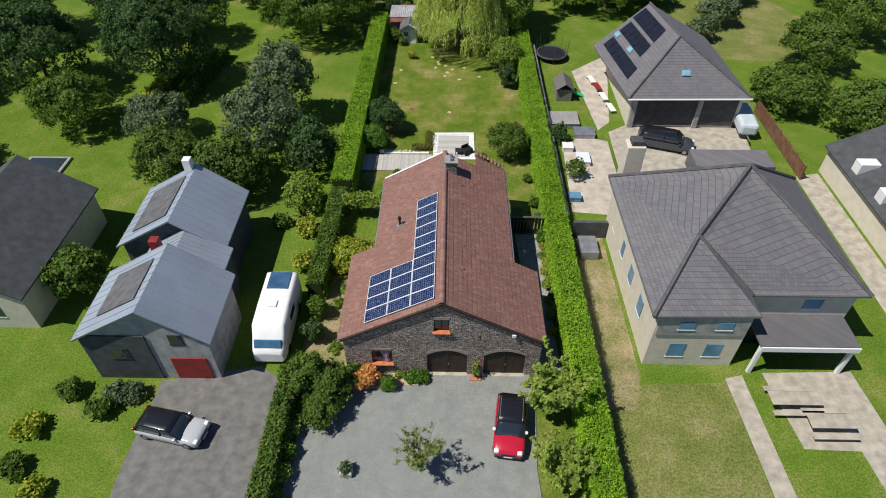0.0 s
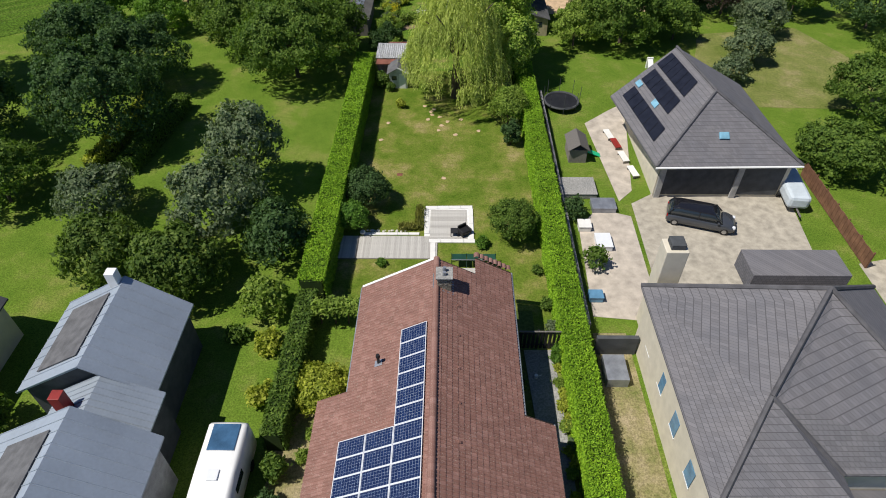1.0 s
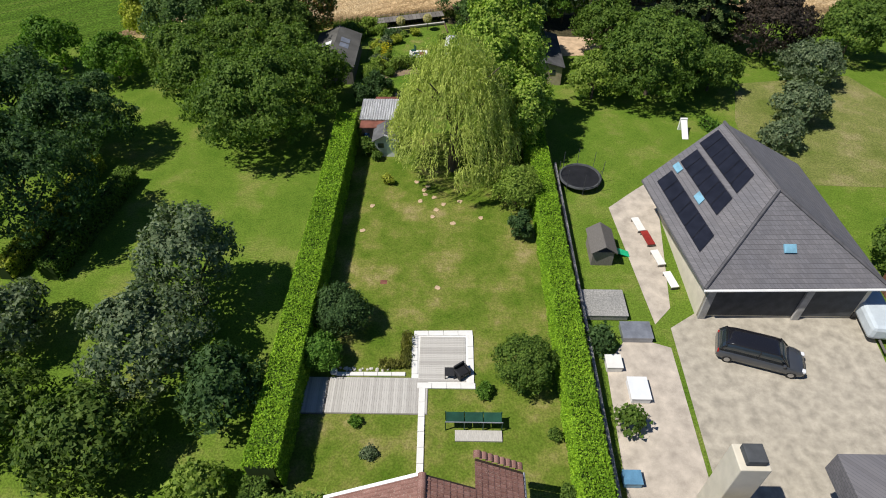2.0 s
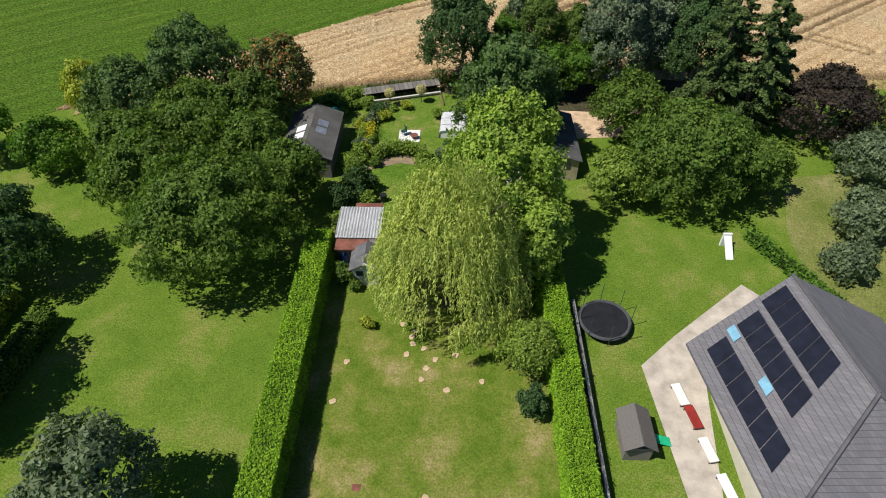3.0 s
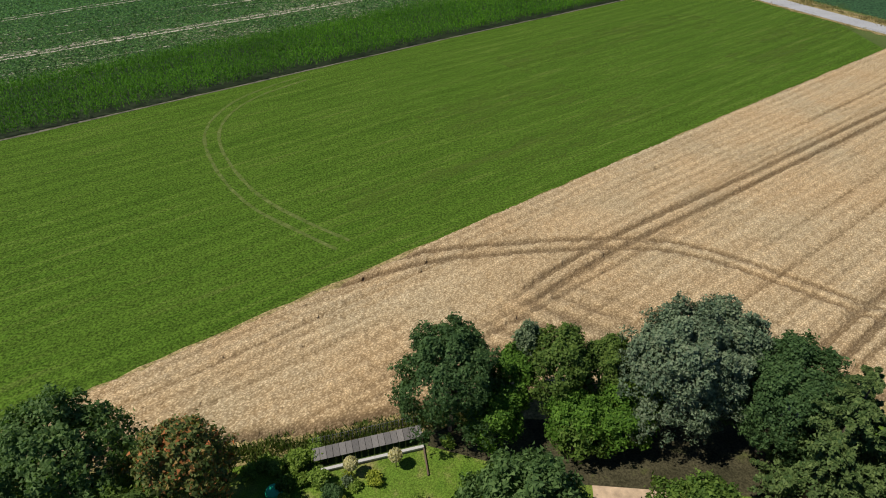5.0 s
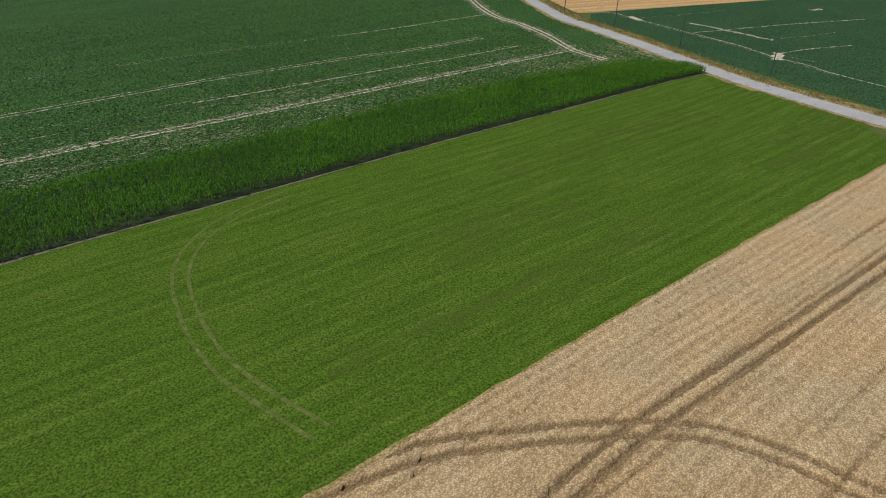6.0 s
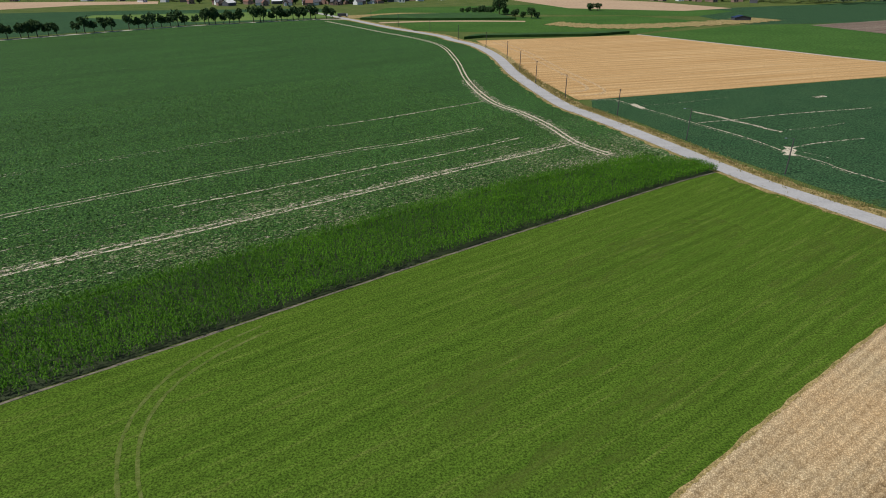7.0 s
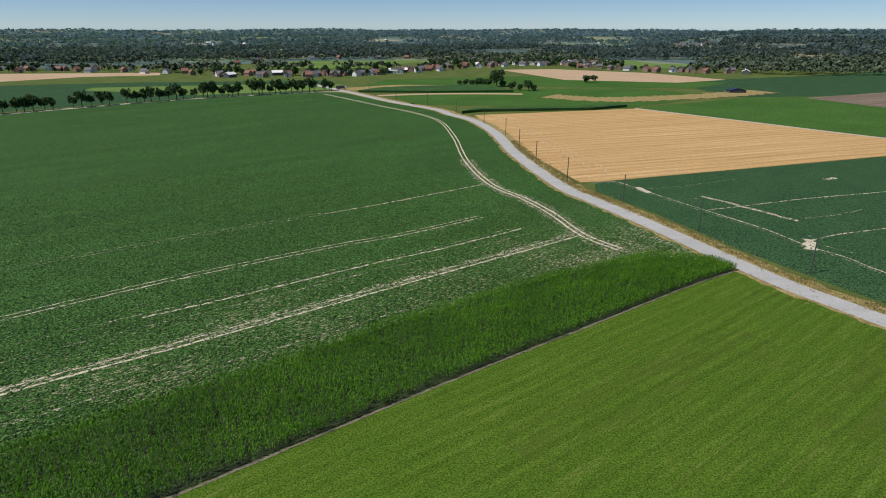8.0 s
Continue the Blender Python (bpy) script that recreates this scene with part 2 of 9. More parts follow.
def sheet(name, outline, z, mat, label="", category="", thick=0.05):
    """A flat piece of ground, with an edge that goes down into the ground."""
    ob = new(name, from_bm(name, prism(bmesh.new(), outline, z - thick, z), mat))
    return tagged(ob, label, category, kind="structure")


def leaves(rng, centres, outward, size, long=1.8, flat=0.62, droop=0.0):
    """One pointed leaf for each centre; outward: the way that it tends to face."""
    n = len(centres)
    nrm = outward * flat + rng.normal(size=(n, 3)) * (1 - flat)
    nrm /= np.linalg.norm(nrm, axis=1, keepdims=True) + 1e-9
    ref = rng.normal(size=(n, 3))
    ref[:, 2] -= droop
    a = np.cross(nrm, np.cross(ref, nrm))
    a /= np.linalg.norm(a, axis=1, keepdims=True) + 1e-9
    b = np.cross(nrm, a)
    s = (size * rng.uniform(0.6, 1.4, n))[:, None]
    a, b = a * s * long / 2, b * s / 2
    v = np.stack([centres + a, centres + b * 1.2 - a * 0.65, centres - b * 1.2 - a * 0.65], 1).reshape(-1, 3)
    return v, np.arange(3 * n).reshape(-1, 3)


def lobes_of(rng, height, radius, base, count):
    """The round masses that make up a crown: centres and radii."""
    out = []
    mid, half = (base + height) / 2, (height - base) / 2
    for _ in range(int(count * 1.6)):
        d = rng.normal(size=3)
        d /= np.linalg.norm(d)
        d[2] = d[2] * 0.9 + 0.1
        k = rng.uniform(0.45, 0.90)
        r = rng.uniform(0.14, 0.34)
        out.append((d * k * (radius, radius, half) + (0, 0, mid), r * np.array([radius, radius, half])))
    out.append((np.array([0, 0, mid]), np.array([radius, radius, half]) * 0.6))
    return out


def crown_points(rng, lobes, count):
    w = np.array([np.prod(r) ** (2 / 3) for _, r in lobes])
    pick = rng.choice(len(lobes), count, p=w / w.sum())
    d = rng.normal(size=(count, 3))
    d /= np.linalg.norm(d, axis=1, keepdims=True)
    d[:, 2] = np.where(d[:, 2] < -0.5, -d[:, 2], d[:, 2])
    c, r = np.array([l[0] for l in lobes])[pick], np.array([l[1] for l in lobes])[pick]
    deep = rng.uniform(0.6, 1.08, count) ** 0.8 * np.where(rng.uniform(0, 1, count) < 0.08, 1.22, 1.0)
    return c + d * r * deep[:, None], d


def full_crown(rng, height, radius, base, count, lumps=70, rough=0.34, egg=0.12):
    """Points and facings on a full, lumpy crown: rounded bunches of leaves with dark gaps between them."""
    def unit(n):
        v = rng.normal(size=(n, 3))
        return v / np.linalg.norm(v, axis=1, keepdims=True)

    d = unit(count)
    d[:, 2] = np.where(d[:, 2] < -0.55, -d[:, 2], d[:, 2])
    heads, broad = unit(lumps), unit(7)
    near = d @ heads.T
    pick = near.argmax(1)
    turned = np.arccos(np.clip(near.max(1), -1, 1)) / (0.66 * math.sqrt(4 * math.pi / lumps))
    bump = np.sqrt(np.clip(1 - turned**2, 0, 1)) * rng.uniform(0.55, 1.25, lumps)[pick]
    swell = 0.9 + 0.22 * np.clip(d @ broad.T, 0, 1).max(1) ** 3
    keep = rng.uniform(0, 1, count) < 0.30 + 0.8 * bump
    r = (1 - rough + rough * bump) * swell * (1 - 0.28 * rng.uniform(0, 1, count) ** 2.2)
    wide = radius * (1 - egg * d[:, 2]) * r
    half = (height - base) / 2
    pts = np.stack([d[:, 0] * wide, d[:, 1] * wide, (base + height) / 2 + half * d[:, 2] * r * 0.97], 1)
    out = d + (d - heads[pick]) * math.sqrt(lumps) * 0.22
    out /= np.linalg.norm(out, axis=1, keepdims=True)
    return pts[keep], out[keep]


def clumped(rng, pts, out, per, spread):
    """Leaves gathered in small bunches round each point."""
    p = np.repeat(pts, per, 0) + rng.normal(size=(len(pts) * per, 3)) * spread
    return p, np.repeat(out, per, 0)


def trunk_mesh(rng, height, base, radius, thick, mat, limbs=6, name="trunk"):
    bm = bmesh.new()
    lean = rng.normal(size=2) * 0.03 * height
    top = base + (height - base) * 0.6
    mid = (lean[0] * 0.5, lean[1] * 0.5, top * 0.5)
    tube(bm, [(0, 0, -0.1), (lean[0] * 0.2, lean[1] * 0.2, top * 0.2), mid, (lean[0], lean[1], top)], [thick * 1.3, thick, thick * 0.75, thick * 0.3])
    made = [from_bm(name, bm, mat)]
    for i in range(limbs):
        bm = bmesh.new()
        a, f = 2 * math.pi * (i + rng.uniform(-0.3, 0.3)) / limbs, rng.uniform(0.35, 0.85)
        z0 = base * 0.75 + (top - base * 0.75) * f * 0.8
        reach, rise = radius * rng.uniform(0.4, 0.66), (height - z0) * rng.uniform(0.3, 0.6)
        x0, y0 = lean[0] * z0 / top, lean[1] * z0 / top
        dx, dy = math.cos(a), math.sin(a)
        tube(bm, [(x0, y0, z0), (x0 + dx * reach * 0.45, y0 + dy * reach * 0.45, z0 + rise * 0.45), (x0 + dx * reach, y0 + dy * reach, z0 + rise)], [thick * 0.5, thick * 0.33, thick * 0.1], 5)
        made.append(from_bm("limb", bm, mat))
    return made


M_BARK = plain("bark", (0.11, 0.085, 0.06), 0.95, bump=0.6)


def tree(at, height, radius, mat, label, category="tree", name="tree", seed=0, base=None, count=2500, per=4, size=0.22, lobes=14, group="", limbs=6, thick=None, rough=0.34):
    rng = np.random.default_rng(seed)
    base = height * 0.2 if base is None else base
    ob = thing(name, (*at, 0), label, category, group)
    for i, me in enumerate(trunk_mesh(rng, height, base, radius, thick or height * 0.022, M_BARK, limbs)):
        part("limb" if i else "trunk", me, None, ob)
    pts, out = full_crown(rng, height, radius * 1.06, base, count, int(lobes * 4), rough)
    pts, out = clumped(rng, pts, out, per, size * 0.9)
    pts[:, 2] = np.maximum(pts[:, 2], 0.05)
    part("crown", mesh_np("crown", *leaves(rng, pts, out, size), mat), None, ob)
    return ob


def conifer(at, height, radius, mat, label, seed, count=900, size=0.13):
    """A spreading conifer: tiers of drooping sprays on a straight trunk, thinning to a spire."""
    rng = np.random.default_rng(seed)
    ob = thing("conifer", (*at, 0), label, "tree")
    part("trunk", tube(bmesh.new(), [(0, 0, -0.1), (0.05, 0, height * 0.5), (0, 0.05, height * 0.97)], [height * 0.022, height * 0.014, 0.02], 7), M_BARK, ob)
    n = int(height * 8)
    f = np.sort(rng.uniform(0.06, 0.98, n))
    a = rng.uniform(0, 2 * math.pi, n)
    reach = radius * (1 - f) ** 0.6 * rng.uniform(0.45, 1.15, n) + 0.15
    per = max(10, count // n * 4)
    t = rng.uniform(0.12, 1.0, (n, per)) ** 0.7
    side = rng.normal(size=(n, per)) * 0.16 * reach[:, None] * (1.1 - t)
    r = reach[:, None] * t
    x = r * np.cos(a)[:, None] - side * np.sin(a)[:, None]
    y = r * np.sin(a)[:, None] + side * np.cos(a)[:, None]
    z = (f * height)[:, None] + 0.10 * r - 0.16 * r * t + rng.normal(size=(n, per)) * 0.07
    pts = np.stack([x, y, z], -1).reshape(-1, 3)
    out = np.stack([np.cos(a)[:, None] * 0.5 + 0 * t, np.sin(a)[:, None] * 0.5 + 0 * t, 0.8 + 0 * t], -1).reshape(-1, 3)
    part("crown", mesh_np("crown", *leaves(rng, pts, out, size, 2.6, 0.55, 0.8), mat), None, ob)
    return ob


def hedge(outline, height, mat, label, seed=0, density=70, size=0.12, name="hedge", rough=0.14, spike=0.0):
    """A clipped hedge along a straight base: start, end, width."""
    (x0, y0), (x1, y1), width = outline
    rng = np.random.default_rng(seed)
    length = math.hypot(x1 - x0, y1 - y0)
    ob = thing(name, ((x0 + x1) / 2, (y0 + y1) / 2, 0), label, "hedge", turn=math.degrees(math.atan2(y1 - y0, x1 - x0)))
    n = int(density * length * (width + 2 * height))
    face = rng.choice(3, n, p=np.array([height, width, height]) / (2 * height + width))
    along = rng.uniform(-length / 2, length / 2, n)
    off = rng.uniform(-1, 1, n)
    bulge = 0.06 * np.sin(along * 1.7) + 0.05 * np.sin(along * 4.1 + 1) + rng.normal(size=n) * rough
    z = np.where(face == 1, height + bulge * 0.8 + np.abs(rng.normal(size=n)) * spike, (off + 1) / 2 * height)
    lean = 0.08 * z / height
    y = np.where(face == 0, -width / 2 - bulge * 0.5 + lean, np.where(face == 2, width / 2 + bulge * 0.5 - lean, off * width / 2))
    out = np.stack([0 * along, np.where(face == 0, -1.0, np.where(face == 2, 1.0, 0)), np.where(face == 1, 1.0, 0.3)], 1)
    part("foliage", mesh_np("foliage", *leaves(rng, np.stack([along, y, z], 1), out, size, 2.8, 0.5, -0.9), mat), None, ob)
    # Solid block inside the leaves, painted dark as the hedge's inner shade.
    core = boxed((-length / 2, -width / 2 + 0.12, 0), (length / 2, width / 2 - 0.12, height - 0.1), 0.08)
    part("dark_core", core, M_CORESHADE, ob)
    return ob


# Near-black green: inner shade of a hedge given as a colour.
M_CORESHADE = foliage("hedge_core_shade", (0.012, 0.022, 0.005), (0.02, 0.035, 0.008), 0.9, 0.0)
M_LEAF_MID = foliage("mid_green_leaves", (0.044, 0.084, 0.016), (0.105, 0.155, 0.03))
M_LEAF_DARK = foliage("dark_green_leaves", (0.026, 0.056, 0.019), (0.066, 0.110, 0.040))
M_LEAF_GREY = foliage("grey_green_leaves", (0.05, 0.078, 0.042), (0.145, 0.175, 0.105))
M_LEAF_WHITEBEAM = foliage("whitebeam_leaves", (0.045, 0.072, 0.042), (0.115, 0.145, 0.088), through=0.2, tip=(0.19, 0.22, 0.145))
M_LEAF_YEW = foliage("yew_needles", (0.026, 0.050, 0.014), (0.085, 0.115, 0.038), through=0.2)
M_LEAF_LIGHT = foliage("light_green_leaves", (0.08, 0.13, 0.02), (0.185, 0.24, 0.048))
M_LEAF_WILLOW = foliage("willow_leaves", (0.17, 0.21, 0.04), (0.33, 0.36, 0.10), through=0.35)
M_LEAF_HEDGE = foliage("bright_hedge_leaves", (0.066, 0.14, 0.008), (0.165, 0.27, 0.018), through=0.12)
M_LEAF_COPPER = foliage("copper_leaves", (0.022, 0.02, 0.016), (0.055, 0.04, 0.035))
M_LEAF_RUST = foliage("rust_leaves", (0.045, 0.070, 0.020), (0.115, 0.130, 0.042), tip=(0.62, 0.20, 0.08))
M_LEAF_YELLOW = foliage("yellow_green_leaves", (0.14, 0.17, 0.02), (0.30, 0.31, 0.05))

M_BANK = turf("dry_bank", [(0.3, (0.13, 0.16, 0.04)), (0.5, (0.26, 0.23, 0.11)), (0.7, (0.38, 0.31, 0.20))], 0.5, 9.0)
M_PATH = turf("side_paving", [(0.3, (0.25, 0.25, 0.24)), (0.7, (0.36, 0.35, 0.33))], 0.6, 10.0)
M_EARTH = plain("brown_earth", (0.27, 0.20, 0.13), 0.95, vary=0.3, scale=5)
M_YARD = plain("greyish_yard", (0.36, 0.325, 0.28), 0.95, vary=0.3, scale=5)
M_PATIO = plain("patio_stone", (0.50, 0.44, 0.37), 0.9, scale=4)
M_DRYGRASS = turf("dry_verge", [(0.3, (0.17, 0.165, 0.05)), (0.5, (0.30, 0.235, 0.10)), (0.7, (0.44, 0.34, 0.17))], 0.5, 4.0, speck=0.5)
# Soil coloured almost black-green, the shade between maize plants included.
M_MAIZESHADE = plain("maize_floor_shade", (0.03, 0.045, 0.015))
M_MAIZE = foliage("maize_leaves", (0.014, 0.056, 0.002), (0.055, 0.145, 0.005), 0.5, 0.25, tip=(0.105, 0.235, 0.016), patch=0.07, swing=0.26)
M_ROADPALE = plain("pale_concrete", (0.46, 0.42, 0.34))
M_FARTAN = turf("far_stubble_field", [(0.3, (0.40, 0.285, 0.185)), (0.7, (0.47, 0.345, 0.225))], 0.02, 0.3, speck=0.15)
M_PLOUGH = turf("worked_soil", [(0.35, (0.13, 0.095, 0.07)), (0.55, (0.20, 0.155, 0.12)), (0.68, (0.32, 0.28, 0.20))], 0.3, 0.8, (0.03, 1, 1), 0.5)
M_FARLIGHT = turf("far_light_grass", [(0.3, (0.10, 0.17, 0.04)), (0.7, (0.14, 0.21, 0.055))], 0.02, 0.3, speck=0.2)


def broken(name, color, scale, low, high, along=(1, 1, 1)):
    """Bare soil that shows between plants: patches with gaps."""
    m, n, l, b = material(name, 0.95, 0, 0.1)
    v = coords(n, l, along, FIELD_TURN)
    gap = noise_at(n, l, v, scale, 5, 0.7)
    l.new(ramp(n, l, noise_at(n, l, v, scale * 3), [(0.3, tuple(c * 0.75 for c in color)), (0.7, color)]), b.inputs["Base Color"])
    t, mix = n.new("ShaderNodeBsdfTransparent"), n.new("ShaderNodeMixShader")
    l.new(ramp(n, l, gap, [(low, (0, 0, 0)), (high, (1, 1, 1))]), mix.inputs[0])
    l.new(t.outputs[0], mix.inputs[1])
    l.new(b.outputs[0], mix.inputs[2])
    l.new(mix.outputs[0], n["Material Output"].inputs[0])
    return m


M_CHALKLINE = broken("pale_track_soil", (0.60, 0.53, 0.40), 2.0, 0.43, 0.55, (0.35, 1, 1))
M_RUT = broken("pale_rut_soil", (0.62, 0.55, 0.42), 1.1, 0.36, 0.50)
M_CHALKPATCH = broken("pale_patchy_soil", (0.56, 0.51, 0.38), 2.6, 0.53, 0.60, (0.4, 1, 1))
M_CHALKTHIN = broken("pale_thin_soil", (0.60, 0.58, 0.46), 2.4, 0.62, 0.68, (0.4, 1, 1))
M_TYREMARK = broken("pressed_grass", (0.205, 0.25, 0.068), 0.8, 0.30, 0.75)
M_DRYPATCH = broken("yellowed_grass", (0.125, 0.175, 0.030), 0.30, 0.45, 1.0, (0.25, 1, 1))
M_STUBBLETRACK = broken("worn_stubble", (0.66, 0.48, 0.27), 1.2, 0.36, 0.6)

M_LEAF_DARKLUSH = foliage("deep_green_leaves", (0.038, 0.072, 0.022), (0.095, 0.145, 0.048))
M_LEAF_OLIVE = foliage("olive_leaves", (0.04, 0.075, 0.015), (0.095, 0.135, 0.03))
M_POLE = plain("grey_pole", (0.085, 0.082, 0.08), 0.8)
M_FARLEAF = foliage("far_leaves", (0.016, 0.038, 0.014), (0.04, 0.07, 0.025), 0.7, 0.15)
# Haze is put into these leaf colours, bluer with distance; translucency lifts the darks.
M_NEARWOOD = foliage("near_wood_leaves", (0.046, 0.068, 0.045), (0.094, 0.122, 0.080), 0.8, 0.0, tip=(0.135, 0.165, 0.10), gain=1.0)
M_MIDHAZE = foliage("haze_tinted_distant_wood", (0.100, 0.156, 0.218), (0.145, 0.208, 0.27), 0.85, 0.5, gain=1.0)
M_FARWOODHAZE = foliage("haze_tinted_far_wood", (0.066, 0.100, 0.112), (0.110, 0.148, 0.156), 0.8, 0.35, gain=1.0)
M_HAZEWOOD = foliage("haze_tinted_horizon_wood", (0.140, 0.215, 0.33), (0.165, 0.245, 0.36), 0.9, 0.5, gain=1.0)
M_MAIZEFAR = plain("far_maize", (0.03, 0.085, 0.012), 0.9, vary=0.3, scale=0.5)
M_FARBRICK, M_FARRED, M_FARGREY = plain("far_brick", (0.30, 0.20, 0.16)), plain("far_red_roof", (0.24, 0.115, 0.08)), plain("far_grey_roof", (0.12, 0.12, 0.13))
def patchwork():
    """Far farmland: fields of many greens and a few of stubble, each in its own colour with blue haze painted in."""
    m, n, l, b = material("haze_tinted_farmland", 0.95, 0, 0.1)
    vo = node(n, "ShaderNodeTexVoronoi", Scale=0.0075)
    l.new(coords(n, l, (1.0, 0.55, 0.001), 0.3), vo.inputs["Vector"])
    sep = n.new("ShaderNodeSeparateColor")
    l.new(vo.outputs["Color"], sep.inputs[0])
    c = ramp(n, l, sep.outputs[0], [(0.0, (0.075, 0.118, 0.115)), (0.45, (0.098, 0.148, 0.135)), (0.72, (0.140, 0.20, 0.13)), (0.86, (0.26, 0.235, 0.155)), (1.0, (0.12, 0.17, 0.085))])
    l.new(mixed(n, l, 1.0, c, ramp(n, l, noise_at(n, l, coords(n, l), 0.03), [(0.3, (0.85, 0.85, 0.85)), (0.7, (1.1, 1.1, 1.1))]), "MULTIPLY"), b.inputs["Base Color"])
    return m


M_HAZEDLAND = patchwork()


def far_rise(r):
    """How high the land stands at that distance: level, then rising to the horizon."""
    return 0.0 if r < 1600 else 26 * min(1.0, (r - 1600) / 3000) ** 1.3


def land(x, y):
    """The height of the far country: the rise to the horizon and a wooded hill to the north-east."""
    r = math.hypot(x, y)
    up = min(1.0, max(0.0, (r - 1080) / 1050))
    side = min(1.0, max(0.0, (x / max(y, 1.0) - 0.26) / 0.2)) if y > 0 else 0.0
    hill = 29 * up * up * (3 - 2 * up) * side * side * (3 - 2 * side) * math.exp(-((max(0.0, r - 2150) / 900) ** 2))
    roll = 4 * math.sin(x / 260 + y / 900) + 3 * math.sin(x / 118 + 2) if r > 2000 else 0.0
    return far_rise(r) + hill + roll * min(1.0, max(0.0, (r - 2000) / 1500))


# ---------------------------------------------------------------- ground and fields
FU, FV, FP = Vector((0.80, 0.60)), Vector((-0.60, 0.80)), Vector((-9.9, 106.9))


def fld(u, v):
    """A place in the fields, from metres along and across their rows."""
    p = FP + FU * u + FV * v
    return (p.x, p.y)


def smooth_line(points, step=2.0):
    """A curve through plan points, as evenly spaced plan points."""
    p = np.array([points[0], *points, points[-1]], float)
    out = []
    for i in range(1, len(p) - 2):
        n = max(2, int(np.linalg.norm(p[i + 1] - p[i]) / step))
        t = np.linspace(0, 1, n, endpoint=False)[:, None]
        out.append(0.5 * (2 * p[i] + (p[i + 1] - p[i - 1]) * t + (2 * p[i - 1] - 5 * p[i] + 4 * p[i + 1] - p[i + 2]) * t**2 + (3 * p[i] - p[i - 1] - 3 * p[i + 1] + p[i + 2]) * t**3))
    return np.concatenate(out + [p[-1:]])


def strip(name, points, width, z, mat, label="", category="", offset=0.0, uneven=0.0, seed=0, step=2.0):
    """A band along a curve on the ground, with an uneven edge."""
    rng, line = np.random.default_rng(seed), smooth_line(points, step)
    d = np.gradient(line, axis=0)
    d /= np.linalg.norm(d, axis=1, keepdims=True)
    side = np.stack([-d[:, 1], d[:, 0]], 1)
    wa, wb = (width / 2 * (1 + uneven * rng.uniform(-1, 1, len(line))) for _ in range(2))
    a, b = line + side * (offset + wa)[:, None], line + side * (offset - wb)[:, None]
    n = len(line)
    v = np.concatenate([np.c_[a, np.full(n, z)], np.c_[b, np.full(n, z)], np.c_[a, np.full(n, z - 0.08)], np.c_[b, np.full(n, z - 0.08)]])
    i = np.arange(n - 1)
    f = np.concatenate([np.stack([i + n, i + n + 1, i + 1, i], 1), np.stack([i, i + 1, i + 2 * n + 1, i + 2 * n], 1), np.stack([i + 3 * n, i + 3 * n + 1, i + n + 1, i + n], 1)])
    return tagged(new(name, mesh_np(name, v, f, mat)), label, category, kind="structure")


bm = bmesh.new()
bmesh.ops.create_circle(bm, cap_ends=True, segments=96, radius=4850)
tagged(new("ground", from_bm("ground", bm, M_GROUND)), "open farmland with dry meadow grass", "ground", kind="structure")
M_DRYLAWN = turf("dry_olive_lawn", [(0.34, (0.12, 0.155, 0.032)), (0.52, (0.185, 0.20, 0.06)), (0.66, (0.27, 0.24, 0.11))], 0.24, 8.0, speck=0.4)
# Brown soil darkened in its colour to carry the shade of the tree row.
M_TREESHADE = turf("tree_row_shade", [(0.35, (0.045, 0.042, 0.022)), (0.55, (0.075, 0.066, 0.036)), (0.70, (0.09, 0.10, 0.03))], 0.4, 6.0, speck=0.5)
M_BACKLAWN = turf("worn_back_lawn", [(0.34, (0.085, 0.165, 0.018)), (0.54, (0.125, 0.195, 0.026)), (0.66, (0.26, 0.235, 0.085))], 0.26, 8.0, speck=0.5)
sheet("lawn", [(-7.5, 28), (-7.5, 64), (9.5, 64), (9.5, 11), (7.9, 11), (7.9, 28)], 0.03, M_LAWN, "patchy sun-dried garden lawn", "lawn")
sheet("side_lawn", [(-7.5, 19.5), (-7.5, 28), (-3.4, 28), (-3.4, 19.5)], 0.035, M_LUSH, "small green lawn beside the house", "lawn")
sheet("side_bank", [(-8.6, 10), (-8.2, 19.5), (-5.1, 19.5), (-5.1, 10)], 0.035, M_BANK, "dry grassy bank with bare soil", "ground")
# Dark sheet laid where the tree row shades the lawn.
sheet("tree_row_shade", [(1.6, 88.6), (12.5, 85.4), (24, 84.6), (35, 84), (37, 92), (24, 93.4), (2, 91.0)], 0.045, M_TREESHADE, "brown ground under the tree row, tree shade painted in", "ground")
sheet("back_lawn", [(-7.5, 64), (-7.5, 86), (1.4, 88.5), (6.5, 90), (9.5, 64)], 0.035, M_BACKLAWN, "green lawn at the end of the garden", "lawn")
sheet("drive", [(-8.1, -14), (-7.7, -2), (-7.9, 4), (-7.3, 8), (-5.3, 10.6), (7.0, 10.6), (7.2, 8), (6.9, 4), (7.2, -2), (7.0, -14)], 0.04, M_GRAVEL, "grey gravel drive before the garage", "drive")
sheet("planting_strip", [(7.25, 8), (6.95, 4), (7.25, -2), (7.1, -14), (9.6, -14), (9.6, 10.5), (7.3, 10.5)], 0.035, M_LAWN, "grass strip between the drive and the hedge", "lawn")
sheet("side_path", [(7.4, 11), (7.4, 17), (7.0, 24.5), (9.0, 24.5), (9.15, 11)], 0.05, M_PATH, "grey paved side path", "path")
sheet("neighbour_lawn_west", [(-70, -20), (-70, 82), (-37, 85.5), (-7.6, 89), (-7.6, -20)], 0.02, M_LUSH, "neighbouring green lawns", "lawn")
